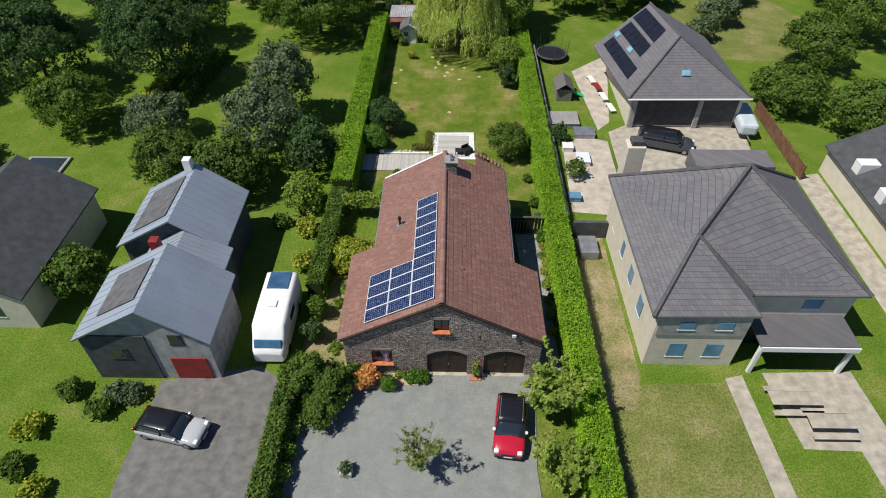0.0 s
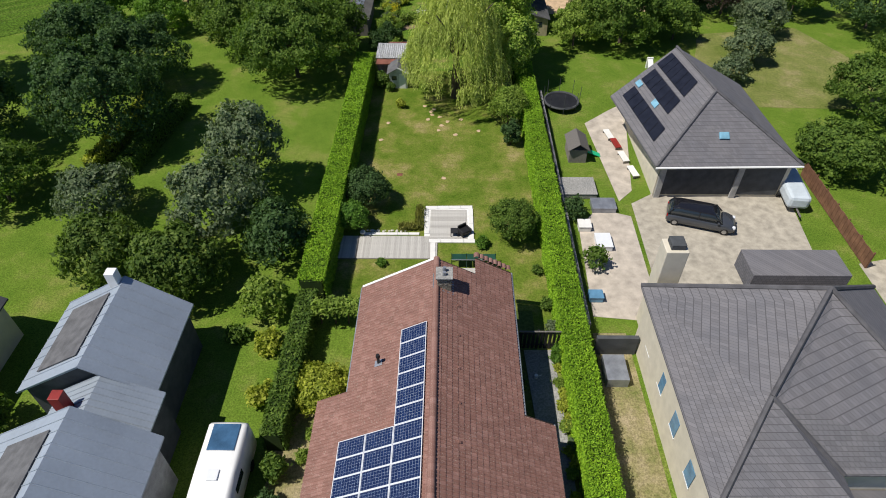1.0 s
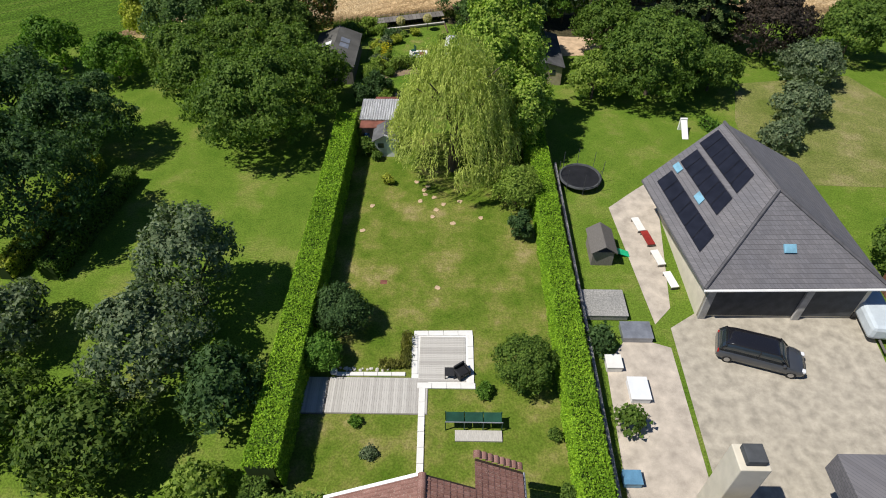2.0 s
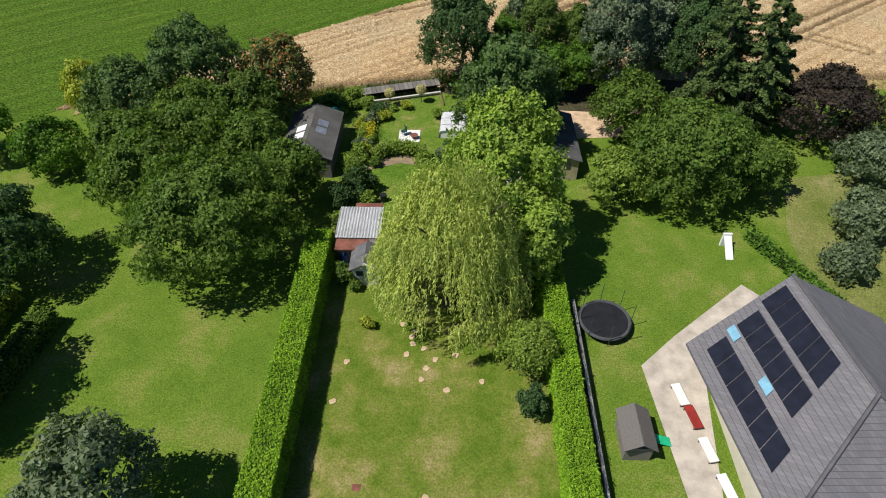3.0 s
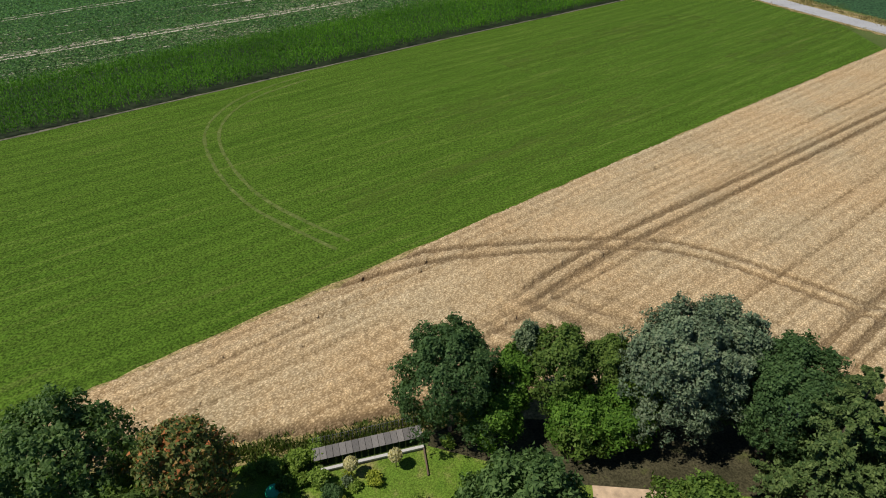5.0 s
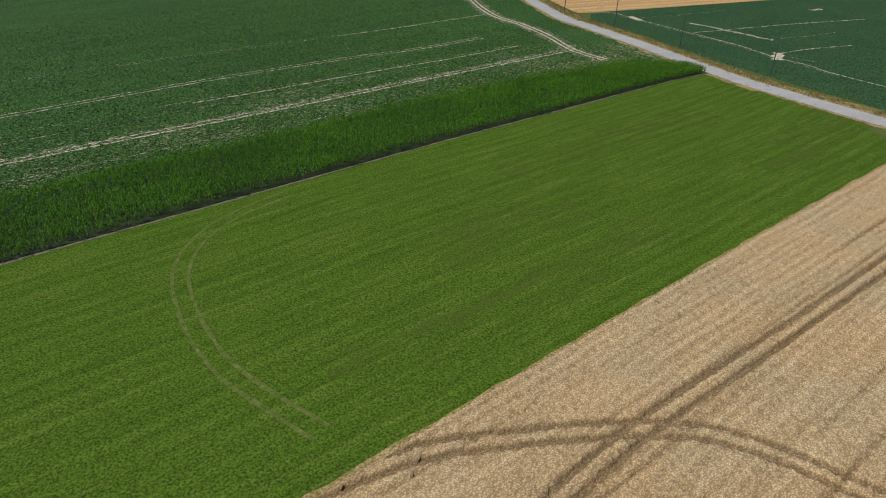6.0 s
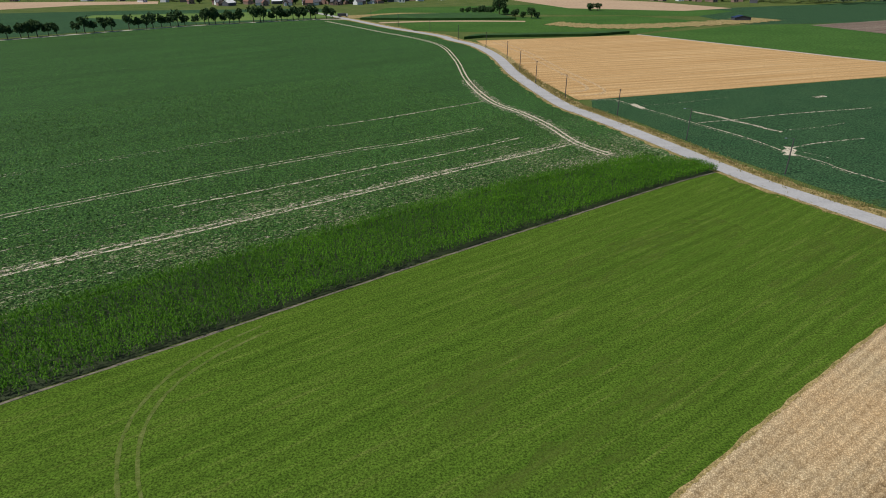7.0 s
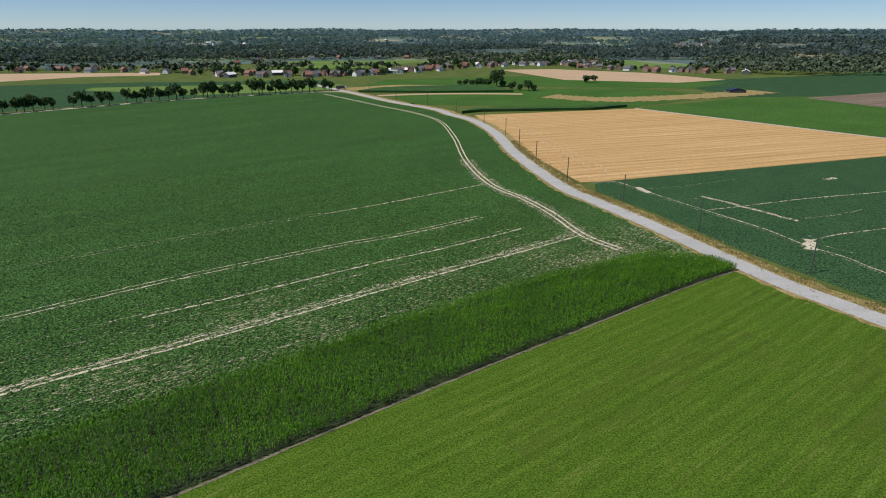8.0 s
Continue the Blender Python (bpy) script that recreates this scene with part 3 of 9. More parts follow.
sheet("neighbour_lawn_east", [(11, -20), (11, 88), (24, 91.5), (36, 91), (60, 91), (70, 60), (70, -20)], 0.02, M_LUSH, "neighbouring green lawns", "lawn")
sheet("neighbour_drive_west", [(-17.5, -14), (-17.6, 4), (-17.3, 9.7), (-11, 11), (-8.9, 9.5), (-8.7, -14)], 0.045, M_ASPHALT, "grey asphalt drive", "drive")
sheet("yard_east", [(17.3, 27.5), (17.6, 40.2), (20.3, 42), (31.5, 42), (30.5, 33), (29, 26.5)], 0.045, M_PAVE, "pale concrete yard", "yard")
sheet("patio_east", [(12.2, 27.5), (12.6, 37), (14.5, 39.5), (17.2, 38.5), (17.0, 27)], 0.05, M_PATIO, "pale stone patio", "patio")
sheet("house_path_east", [(16.6, 40.5), (15.6, 53), (18.4, 55.5), (24.8, 60.6), (25.8, 59.5), (20.0, 54.5), (18.0, 42)], 0.05, M_PATIO, "pale gravel path round a house", "path")
sheet("front_lawn_east", [(11.8, -14), (11.7, 9.8), (20.0, 10.2), (20.6, -14)], 0.035, M_DRYLAWN, "sun-dried olive front lawn", "lawn")
sheet("front_path_east", [(20.6, -6), (20.0, 10.5), (21.2, 10.8), (21.9, -6)], 0.045, M_PAVE, "pale front path", "path")
sheet("forecourt_east", [(23.2, 5.5), (22.6, 11.0), (28.6, 11.2), (29.8, -6), (27.6, -6), (26.6, 5.4)], 0.046, M_PAVE, "pale paved forecourt", "yard")
sheet("dry_strip_east", [(11.6, 8), (11.9, 26), (14.2, 26), (14.4, 10.5), (13.6, 8)], 0.04, M_BANK, "dry grass strip along a wall", "lawn")

sheet("mown_field", [fld(-160, -0.9), fld(-160, 59.6), fld(10, 60.4), fld(62, 60.6), fld(90, 60.05), fld(131, 59.3), fld(148, 57.9), (79.5, 231.5), (85.5, 218), (93, 205.5), fld(128, -0.9)], 0.05, M_GRASS, "mown grass field with faint tyre arcs", "field")
M_EDGESOIL = plain("brown_soil", (0.19, 0.165, 0.125))
strip("field_edge_soil", [fld(-160, 59.85), fld(10, 60.65), fld(62, 60.85), fld(90, 60.3), fld(131, 59.55), fld(148, 58.2)], 0.5, 0.068, M_EDGESOIL, "dark bare soil at the field's edge", "soil", uneven=0.4, seed=2)

# tyre arcs in the mown grass
for k, off in enumerate((-1.05, 1.05)):
    strip("tyre_mark", [(-24, 168), (-30.8, 160), (-33.6, 152.5), (-33.3, 144.5), (-29.3, 135.5), (-22.2, 125.6), (-16.2, 120.6), (-9, 115.5)], 0.5, 0.075 + 0.004 * k, M_TYREMARK, "faint tyre mark in mown grass", "tyre mark", off, 0.4, k)

for k, (pts, w) in enumerate([([fld(33, 25.5), fld(48, 27), fld(62, 26.5)], 12), ([fld(60, 40), fld(90, 41), fld(120, 38)], 9), ([fld(10, 12), fld(40, 11), fld(70, 13)], 7), ([fld(100, 14), fld(130, 18), fld(150, 16)], 12), ([fld(140, 50), fld(150, 38), fld(158, 22)], 7)]):
    strip("dry_patch", pts, w, 0.064 + 0.002 * k, M_DRYPATCH, "yellowed patch in mown grass", "grass", 0, 0.3, 80 + k)

# ripe wheat: a raised crop whose surface is pressed down along the tyre tracks
TRACKS = [
    [(-24, 106.2), (-14, 107.0), (-7.5, 109.0), (-4.0, 110.8), (2, 113.2), (10, 114.6), (16, 115.4), (23, 115.8), (29, 115.0), (34, 112.6), (39, 109), (44.5, 104.8), (52, 99)],
    [(9.6, 104.6), (14, 109), (23, 116.4), (40, 128.4), (60, 142.6), (78, 155.5), (120, 185)],
    [(30, 92), (38, 98.5), (45, 104), (60, 115), (90, 137), (130, 166)],
]


def wheat_height(xy):
    rng = np.random.default_rng(77)
    h = 0.63 + rng.normal(size=len(xy)) * 0.06
    v = (xy - np.array(FP)) @ np.array(FV)
    u = (xy - np.array(FP)) @ np.array(FU)
    h += 0.03 * np.sin(v * 2 * math.pi / 1.5) + 0.025 * np.sin(v * 2 * math.pi / 4.1 + 0.3 * np.sin(u * 0.05))
    # gaps between the passes of the drill, open along some stretches
    for k in range(1, 21):
        at = -k * 3.75 + 0.25 * math.sin(k * 2.3)
        open_along = np.clip(0.55 + 0.6 * np.sin(u * 0.032 + k * 1.9) + 0.25 * np.sin(u * 0.13 + k), 0, 1)
        h -= 0.24 * open_along * np.exp(-(((v - at - 0.12 * np.sin(u * 0.1 + k)) / 0.26) ** 2))
    for i, t in enumerate(TRACKS):
        line = smooth_line(t, 0.5)
        near = np.full(len(xy), 99.0)
        for k in range(0, len(line), 40):
            near = np.minimum(near, np.linalg.norm(xy[:, None] - line[None, k : k + 40], axis=2).min(1))
        ahead = (xy - line[0]) @ (line[1] - line[0]) / np.linalg.norm(line[1] - line[0])
        fade = np.where(np.linalg.norm(xy - line[0], axis=1) < 12, np.clip(ahead / 6, 0, 1), 1.0)
        h -= 0.50 * fade * np.exp(-(((near - 0.95) / 0.34) ** 4))
    for at, r, d in (((8, 97), 5, 0.22), ((18, 104), 6, 0.16), ((-2, 96), 4, 0.12), ((13, 101.5), 5, 0.2), ((30, 100), 4, 0.15)):
        wave = np.sin(xy[:, 0] * 1.3 + xy[:, 1] * 2.2)
        h -= d * np.exp(-(np.linalg.norm(xy - at, axis=1) / r) ** 2) * (0.6 + 0.4 * wave)
    return np.maximum(h, 0.13 + 0.03 * rng.normal(size=len(xy)))


def wheat():
    """A grid in the field's own directions, cut to the crop's outline."""
    step = 0.29
    uu, vv = np.arange(-50, 190, step), np.arange(-78, 0.01, step)
    U, V = np.meshgrid(uu, vv, indexing="ij")
    V = V + np.interp(U, [-50, 0, 20, 80, 170], [-0.8, -0.3, 0.3, 1.2, 1.2])
    xy = np.array(FP) + U[..., None] * np.array(FU) + V[..., None] * np.array(FV)
    x, y = xy[..., 0], xy[..., 1]
    edge = np.interp(x, [-60, -37, -7, 2, 24, 36, 50, 60, 120, 200], [78, 84.4, 89.6, 92.3, 94.6, 93.6, 92.4, 93, 108, 120])
    inside = (y > edge) & (x < np.interp(y, [120, 132, 206, 222], [146, 134, 92, 82]))
    flat = xy.reshape(-1, 2)
    z = np.where(inside.ravel(), 0.0, np.nan)
    z[inside.ravel()] = wheat_height(flat[inside.ravel()])
    soft = np.clip((y - edge).ravel() / 1.3, 0.12, 1.0)
    z *= soft
    rng = np.random.default_rng(5)
    flat = flat + rng.normal(size=flat.shape) * 0.07
    n, m = U.shape
    idx = np.arange(n * m).reshape(n, m)
    q = np.stack([idx[:-1, :-1], idx[1:, :-1], idx[1:, 1:], idx[:-1, 1:]], -1).reshape(-1, 4)
    q = q[~np.isnan(z[q]).any(1)]
    used, q2 = np.unique(q, return_inverse=True)
    top = np.c_[flat[used], z[used]]
    q2 = q2.reshape(-1, 4)
    # the standing edge of the crop goes down to the ground
    e = np.concatenate([q2[:, [k, (k + 1) % 4]] for k in range(4)])
    key = np.sort(e, 1)
    _, first, count = np.unique(key, axis=0, return_index=True, return_counts=True)
    rim = e[first[count == 1]]
    low = top.copy()
    low[:, 2] = -0.02
    walls = np.stack([rim[:, 1], rim[:, 0], rim[:, 0] + len(top), rim[:, 1] + len(top)], 1)
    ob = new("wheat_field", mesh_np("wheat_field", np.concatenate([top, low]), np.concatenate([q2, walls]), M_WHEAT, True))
    return tagged(ob, "ripe golden wheat field with tyre tracks", "field", kind="structure")


wheat()
strip("wheat_margin", [fld(-30, -0.2), fld(20, 0.65), fld(80, 1.5), fld(178, 1.5)], 0.8, 0.07, M_DRYGRASS, "dry grass margin along the wheat", "verge", uneven=0.5, seed=4)
strip("rough_margin", [(-37, 84.6), (-7, 88.7), (2, 91.4), (24, 93.6), (36, 92.6), (60, 92)], 2.4, 0.06, M_DRYGRASS, "rough grass margin behind the gardens", "verge", uneven=0.4, seed=5)

# maize: rows of upright plants, each with a few long leaves that arch over
def maize():
    rng = np.random.default_rng(8)
    n = 30000
    u = rng.uniform(-62, 149, n)
    low = np.interp(u, [-160, 10, 62, 90, 131, 148], [60.15, 60.95, 61.15, 60.6, 59.85, 58.4])
    top = np.interp(u, [-160, 3, 68, 79, 110, 141, 149], [84.0, 83.0, 83.8, 83.2, 82.0, 76.2, 64.5])
    v = np.round((low + rng.uniform(0, 1, n) * (top - low)) / 0.75) * 0.75 + rng.normal(size=n) * 0.09
    v = np.maximum(v, low)
    tall = 2.25 + 0.14 * np.sin(u * 0.11) + 0.10 * np.sin(u * 0.4 + v) + 0.16 * np.sin(u * 0.045 + v * 0.5) + rng.normal(size=n) * 0.13
    foot = np.array(FP) + u[:, None] * np.array(FU) + v[:, None] * np.array(FV)
    vts = []
    for k in range(4):
        a = rng.uniform(0, 2 * math.pi, n)
        way = np.stack([np.cos(a), np.sin(a)], 1)
        side = np.c_[-np.sin(a), np.cos(a), 0 * a] * rng.uniform(0.045, 0.075, n)[:, None]
        z = tall * (0.95 - 0.17 * k) - 0.28
        r = rng.uniform(0.26, 0.44, n)
        base = np.c_[foot, z]
        bend = np.c_[foot + way * (r * 0.55)[:, None], z + rng.uniform(0.22, 0.42, n)]
        tip = np.c_[foot + way * (r * 1.3)[:, None], z + rng.uniform(-0.12, 0.30, n)]
        vts += [base - side * 0.5, bend + side, bend - side, bend + side, tip, bend - side]
    vts = np.stack(vts, 1).reshape(-1, 3)
    ob = new("maize_field", mesh_np("maize_field", vts, np.arange(len(vts)).reshape(-1, 3), M_MAIZE))
    return tagged(ob, "dark green maize strip with arching leaves", "maize", kind="stuff")


maize()
sheet("maize_soil", [fld(-160, 60.4), fld(-160, 84), fld(3, 83), fld(68, 83.8), fld(110, 82), fld(141, 76.2), fld(149, 64.5), fld(148.5, 58.7), fld(131, 60), fld(62, 61.4), fld(10, 61.2)], 0.06, M_MAIZESHADE, "soil under maize, shade of the plants put into its colour", "soil")

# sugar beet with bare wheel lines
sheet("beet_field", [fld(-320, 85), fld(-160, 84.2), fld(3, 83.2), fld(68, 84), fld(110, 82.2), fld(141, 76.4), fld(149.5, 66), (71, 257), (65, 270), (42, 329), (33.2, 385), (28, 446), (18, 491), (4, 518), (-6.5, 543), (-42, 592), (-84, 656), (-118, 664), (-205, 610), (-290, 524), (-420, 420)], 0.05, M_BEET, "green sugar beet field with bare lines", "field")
TRAM = [(50.1, 257.5), (42.8, 269.6), (37.4, 291), (31.0, 308.1), (20.7, 329.7), (13.3, 372.9), (9.0, 433), (0.5, 490.8), (-18.4, 530.5), (-42.9, 564.9), (-69.8, 605.1), (-99.3, 648)]
for k, off in enumerate((-0.95, 0.95)):
    strip("bare_track", TRAM, 0.6, 0.14 + 0.004 * k, M_RUT, "pale bare wheel track in beet", "track", off, 0.35, 20 + k, 1.5)
strip("bare_verge", TRAM[:6], 6.5, 0.12, M_CHALKPATCH, "pale bare patches beside the wheel track", "soil", 0, 0.3, 23)
strip("bare_headland", [fld(118, 84.5), fld(132, 84), fld(146, 78)], 8.0, 0.115, M_CHALKPATCH, "pale bare soil where the tracks turn", "soil", 0, 0.3, 24)
MAIN = [fld(-60, 101.6), fld(3.4, 100.9), fld(35, 99.9), fld(67.8, 99.4), fld(91, 99.3), fld(138.2, 98.5)]
LINE_B = [fld(-30, 131.6), fld(4.9, 132.7), fld(38.6, 133.4), fld(77.5, 131.5), fld(100, 128.6), fld(128.2, 128.3)]
LINE_C = [fld(-20, 118), fld(9.2, 117.3), fld(28, 116.9), fld(47.5, 115.7), fld(78.8, 114.8), fld(101.2, 113.2), fld(130.9, 112.9)]
LINE_D = [fld(-40, 165.5), fld(6.3, 164.3), fld(45.1, 163), fld(90.5, 160.4), fld(116, 159.4), fld(156, 159.6)]
LINES = [(MAIN, 0.55, M_RUT, 0), (MAIN, 3.2, M_CHALKPATCH, 1.7), (MAIN, 0.5, M_CHALKLINE, 1.9), (LINE_B, 0.5, M_CHALKLINE, 0), (LINE_B, 0.4, M_CHALKLINE, 1.9), (LINE_B, 2.6, M_CHALKTHIN, -1.2),
         (LINE_C[2:], 0.7, M_CHALKLINE, 0), (LINE_C, 0.5, M_CHALKPATCH, 1.8), (LINE_C, 0.5, M_CHALKPATCH, -4.5), (LINE_D, 0.45, M_CHALKPATCH, 0), (LINE_D[3:], 0.6, M_CHALKLINE, 0.5), (LINE_D[:4], 0.6, M_CHALKPATCH, 1.9),
         ([fld(-30, 92), fld(3.4, 90.9), fld(24.2, 90.5), fld(42.1, 88.6), fld(80, 88)], 0.8, M_CHALKPATCH, 0), ([(-220, 240), (-90, 330), (-20, 380)], 0.7, M_CHALKTHIN, 0), ([(-260, 330), (-120, 430), (-20, 490)], 0.7, M_CHALKTHIN, 0)]
for k, (pts, w, m, off) in enumerate(LINES):
    strip("bare_line", pts, w, 0.08 + 0.004 * k, m, "thin bare line in beet", "soil", off, 0.5, 30 + k, 1.5)

# farm road, verges and poles
ROAD = [(140, 131), (118, 170), (97, 206.5), (88.3, 222.2), (82.3, 233), (76.2, 248.1), (65.2, 278.5), (54.6, 305), (46.8, 326), (37, 385), (31.8, 446), (22, 492), (8, 520), (-2, 545), (-38, 594), (-79, 662), (-140, 760)]
strip("road_verge", ROAD, 11.4, 0.09, M_DRYGRASS, "dry yellow grass verge", "verge", -1.3, 0.14, 40)
strip("road", ROAD, 6.0, 0.14, M_ROAD, "pale worn concrete farm road", "road", 0, 0.01, 41)
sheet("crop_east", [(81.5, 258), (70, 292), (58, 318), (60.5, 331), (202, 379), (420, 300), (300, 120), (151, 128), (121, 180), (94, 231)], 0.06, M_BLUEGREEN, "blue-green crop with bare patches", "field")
for k, (pts, w, m) in enumerate([([(61, 331), (69.2, 331.5), (75.5, 318.8), (86.6, 295.8), (96.7, 275.3), (101.4, 260.2), (106.5, 251.3), (109.5, 241.4), (124, 215)], 0.45, M_CHALKLINE), ([(59.5, 329), (67.6, 330), (74.2, 317.6), (85.2, 295), (95.2, 274.6), (100, 259.6), (105, 250.6), (108, 240.8)], 0.4, M_CHALKPATCH),
                              ([(74.0, 323.5), (75.6, 320), (75.6, 315.6)], 2.4, M_RUT), ([(75.0, 320.6), (80.6, 322), (92, 325.4), (115.6, 335.9)], 0.5, M_CHALKPATCH), ([(92.7, 311.1), (97.1, 305.3), (100.9, 299.1), (106, 290.7), (110.8, 282.4)], 1.5, M_CHALKLINE), ([(88.8, 294.5), (100.6, 298.4), (121.3, 306), (133, 309.6), (161.2, 317.2)], 0.5, M_CHALKLINE),
                              ([(104.6, 265.6), (102.6, 261.8), (100.8, 257)], 2.8, M_RUT), ([(103.5, 264.5), (106.9, 265.7), (114.7, 269.6), (132.6, 275.3)], 0.5, M_CHALKLINE), ([(103.2, 263.6), (107.4, 258.6), (111.5, 253.2)], 0.4, M_CHALKPATCH), ([(113.7, 285.3), (126.3, 288.9), (139.2, 295.1)], 0.7, M_CHALKPATCH), ([(150, 336), (156, 338)], 2.0, M_CHALKLINE)]):
    strip("bare_line", pts, w, 0.085 + 0.004 * k, m, "thin bare line in the crop", "soil", 0, 0.5, 50 + k, 1.2)
sheet("stubble_field", [(55, 331), (62, 332), (202, 380), (420, 470), (238, 426), (141, 549), (24, 516), (37, 446), (43, 385)], 0.08, M_STUBBLE, "harvested golden stubble field", "field")
for k, pts in enumerate([[(58, 338), (70, 350), (62, 400), (52, 460), (40, 512)], [(55, 345), (64, 356), (57, 402), (47, 460), (34, 510)]]):
    strip("stubble_track", pts, 1.3, 0.11 + 0.004 * k, M_STUBBLETRACK, "worn turning track in stubble", "track", 0, 0.3, 60 + k)
strip("field_path", [(141, 551), (190, 488), (236, 427), (300, 360), (420, 290)], 3.0, 0.13, M_ROADPALE, "pale concrete field path", "path", 0, 0.05, 63)
sheet("far_crop", [(143, 552), (240, 428), (330, 350), (700, 420), (420, 640), (250, 620)], 0.07, M_FARCROP, "distant green crop", "field")


def beet_tops():
    """Single leaf heads that stand out of the crop near the maize."""
    rng = np.random.default_rng(12)
    n = 80000
    u = rng.uniform(-110, 150, n)
    v = np.interp(u, [-160, 33, 94, 150], [84.2, 83.7, 83.0, 76.5]) + 160 * rng.uniform(0, 1, n) ** 2.2
    v = np.round(v / 0.5) * 0.5 + rng.normal(size=n) * 0.06
    xy = np.array(FP) + u[:, None] * np.array(FU) + v[:, None] * np.array(FV)
    ok = xy[:, 0] < np.interp(xy[:, 1], [200, 257, 270, 329], [90, 70, 64, 41])
    for line in [TRAM, MAIN, LINE_B, LINE_C, LINE_D]:
        l = smooth_line(line, 3.0)
        near = np.full(n, 99.0)
        for k in range(0, len(l), 12):
            near = np.minimum(near, np.linalg.norm(xy[:, None] - l[None, k : k + 12], axis=2).min(1))
        ok &= near > (1.6 if line is TRAM else 0.7)
    xy = xy[ok]
    pts = np.c_[xy, rng.uniform(0.15, 0.42, len(xy))]
    out = np.tile((0, 0, 1.0), (len(xy), 1))
    return tagged(new("beet_leaves", mesh_np("beet_leaves", *leaves(rng, pts, out, 0.24, 1.9, 0.45), M_BEETTOP)), "glossy green beet leaves", "beet", kind="stuff")


M_BEETTOP = foliage("beet_top_leaves", (0.055, 0.125, 0.03), (0.16, 0.27, 0.085), 0.45, 0.2, gain=1.0)
beet_tops()
def tufts(name, at, height, spread, blades, mat, label, seed):
    """Rough grass: upright blades in clumps round the given plan points."""
    rng = np.random.default_rng(seed)
    n = len(at) * blades
    foot = np.repeat(at, blades, 0) + rng.normal(size=(n, 2)) * spread
    a, tall = rng.uniform(0, 2 * math.pi, n), height * rng.uniform(0.5, 1.3, n)
    lean = rng.normal(size=(n, 2)) * 0.3 * tall[:, None]
    side = np.stack([np.cos(a), np.sin(a)], 1) * (0.10 * height + 0.02)
    v = np.stack([np.c_[foot + side, np.full(n, 0.05)], np.c_[foot - side, np.full(n, 0.05)], np.c_[foot + lean, tall]], 1).reshape(-1, 3)
    return tagged(new(name, mesh_np(name, v, np.arange(3 * n).reshape(-1, 3), mat)), label, "grass", kind="stuff")


def beside(points, near, far, count, seed, first, last):
    """Plan points scattered along a curve, between two distances to its right."""
    rng, line = np.random.default_rng(seed), smooth_line(points, 2.0)
    line = line[(line[:, 1] > first) & (line[:, 1] < last)]
    d = np.gradient(line, axis=0)
    d /= np.linalg.norm(d, axis=1, keepdims=True)
    i = rng.integers(0, len(line), count)
    return line[i] + np.stack([d[i, 1], -d[i, 0]], 1) * rng.uniform(near, far, count)[:, None] + rng.normal(size=(count, 2)) * 0.8


M_BLADES = foliage("dry_blades", (0.23, 0.19, 0.08), (0.42, 0.335, 0.16), 0.8, 0.3, tip=(0.20, 0.24, 0.07), gain=1.0)
M_WEEDS = foliage("weed_blades", (0.06, 0.11, 0.018), (0.16, 0.20, 0.045), 0.7, 0.3, tip=(0.34, 0.30, 0.12), gain=1.0)
tufts("verge_grass", beside(ROAD, 3.6, 7.0, 1500, 75, 190, 420), 0.6, 0.45, 9, M_BLADES, "rough dry grass along the road", 76)
tufts("verge_grass", beside(ROAD, -3.9, -3.2, 450, 77, 190, 420), 0.35, 0.25, 8, M_BLADES, "low dry grass along the road", 78)
rng = np.random.default_rng(79)
edge_x = rng.uniform(-16, 6, 420)
tufts("margin_weeds", np.c_[edge_x, np.interp(edge_x, [-37, -7, 2, 24], [83.6, 88.6, 91.2, 93.6]) + rng.normal(size=420) * 0.5], 0.55, 0.25, 12, M_WEEDS, "green weeds and dry stalks by the wheat", 80)
# ---------------------------------------------------------------- house materials
def tile_mat(name, dark, mid, light):
    m, n, l, b = material(name, 0.7, 0, 0.3)
    info, v = n.new("ShaderNodeObjectInfo"), coords(n, l)
    g = n.new("ShaderNodeNewGeometry")
    mixv = n.new("ShaderNodeMath")
    mixv.operation = "ADD"
    l.new(info.outputs["Random"], mixv.inputs[0])
    l.new(g.outputs["Random Per Island"], mixv.inputs[1])
    fr = n.new("ShaderNodeMath")
    fr.operation = "FRACT"
    l.new(mixv.outputs[0], fr.inputs[0])
    c = ramp(n, l, fr.outputs[0], [(0.0, dark), (0.6, mid), (1.0, light)])
    stain = ramp(n, l, noise_at(n, l, v, 0.8, 6, 0.7), [(0.35, (0.86, 0.86, 0.87)), (0.6, (1, 1, 1))])
    moss = noise_at(n, l, v, 16, 4, 0.7)
    c = mixed(n, l, 1.0, c, stain, "MULTIPLY")
    c = mixed(n, l, ramp(n, l, moss, [(0.57, (0, 0, 0)), (0.64, (0.7, 0.7, 0.7))]), c, (0.40, 0.33, 0.27))
    l.new(c, b.inputs["Base Color"])
    bumped(n, l, b, moss, 0.3, 0.01)
    return m


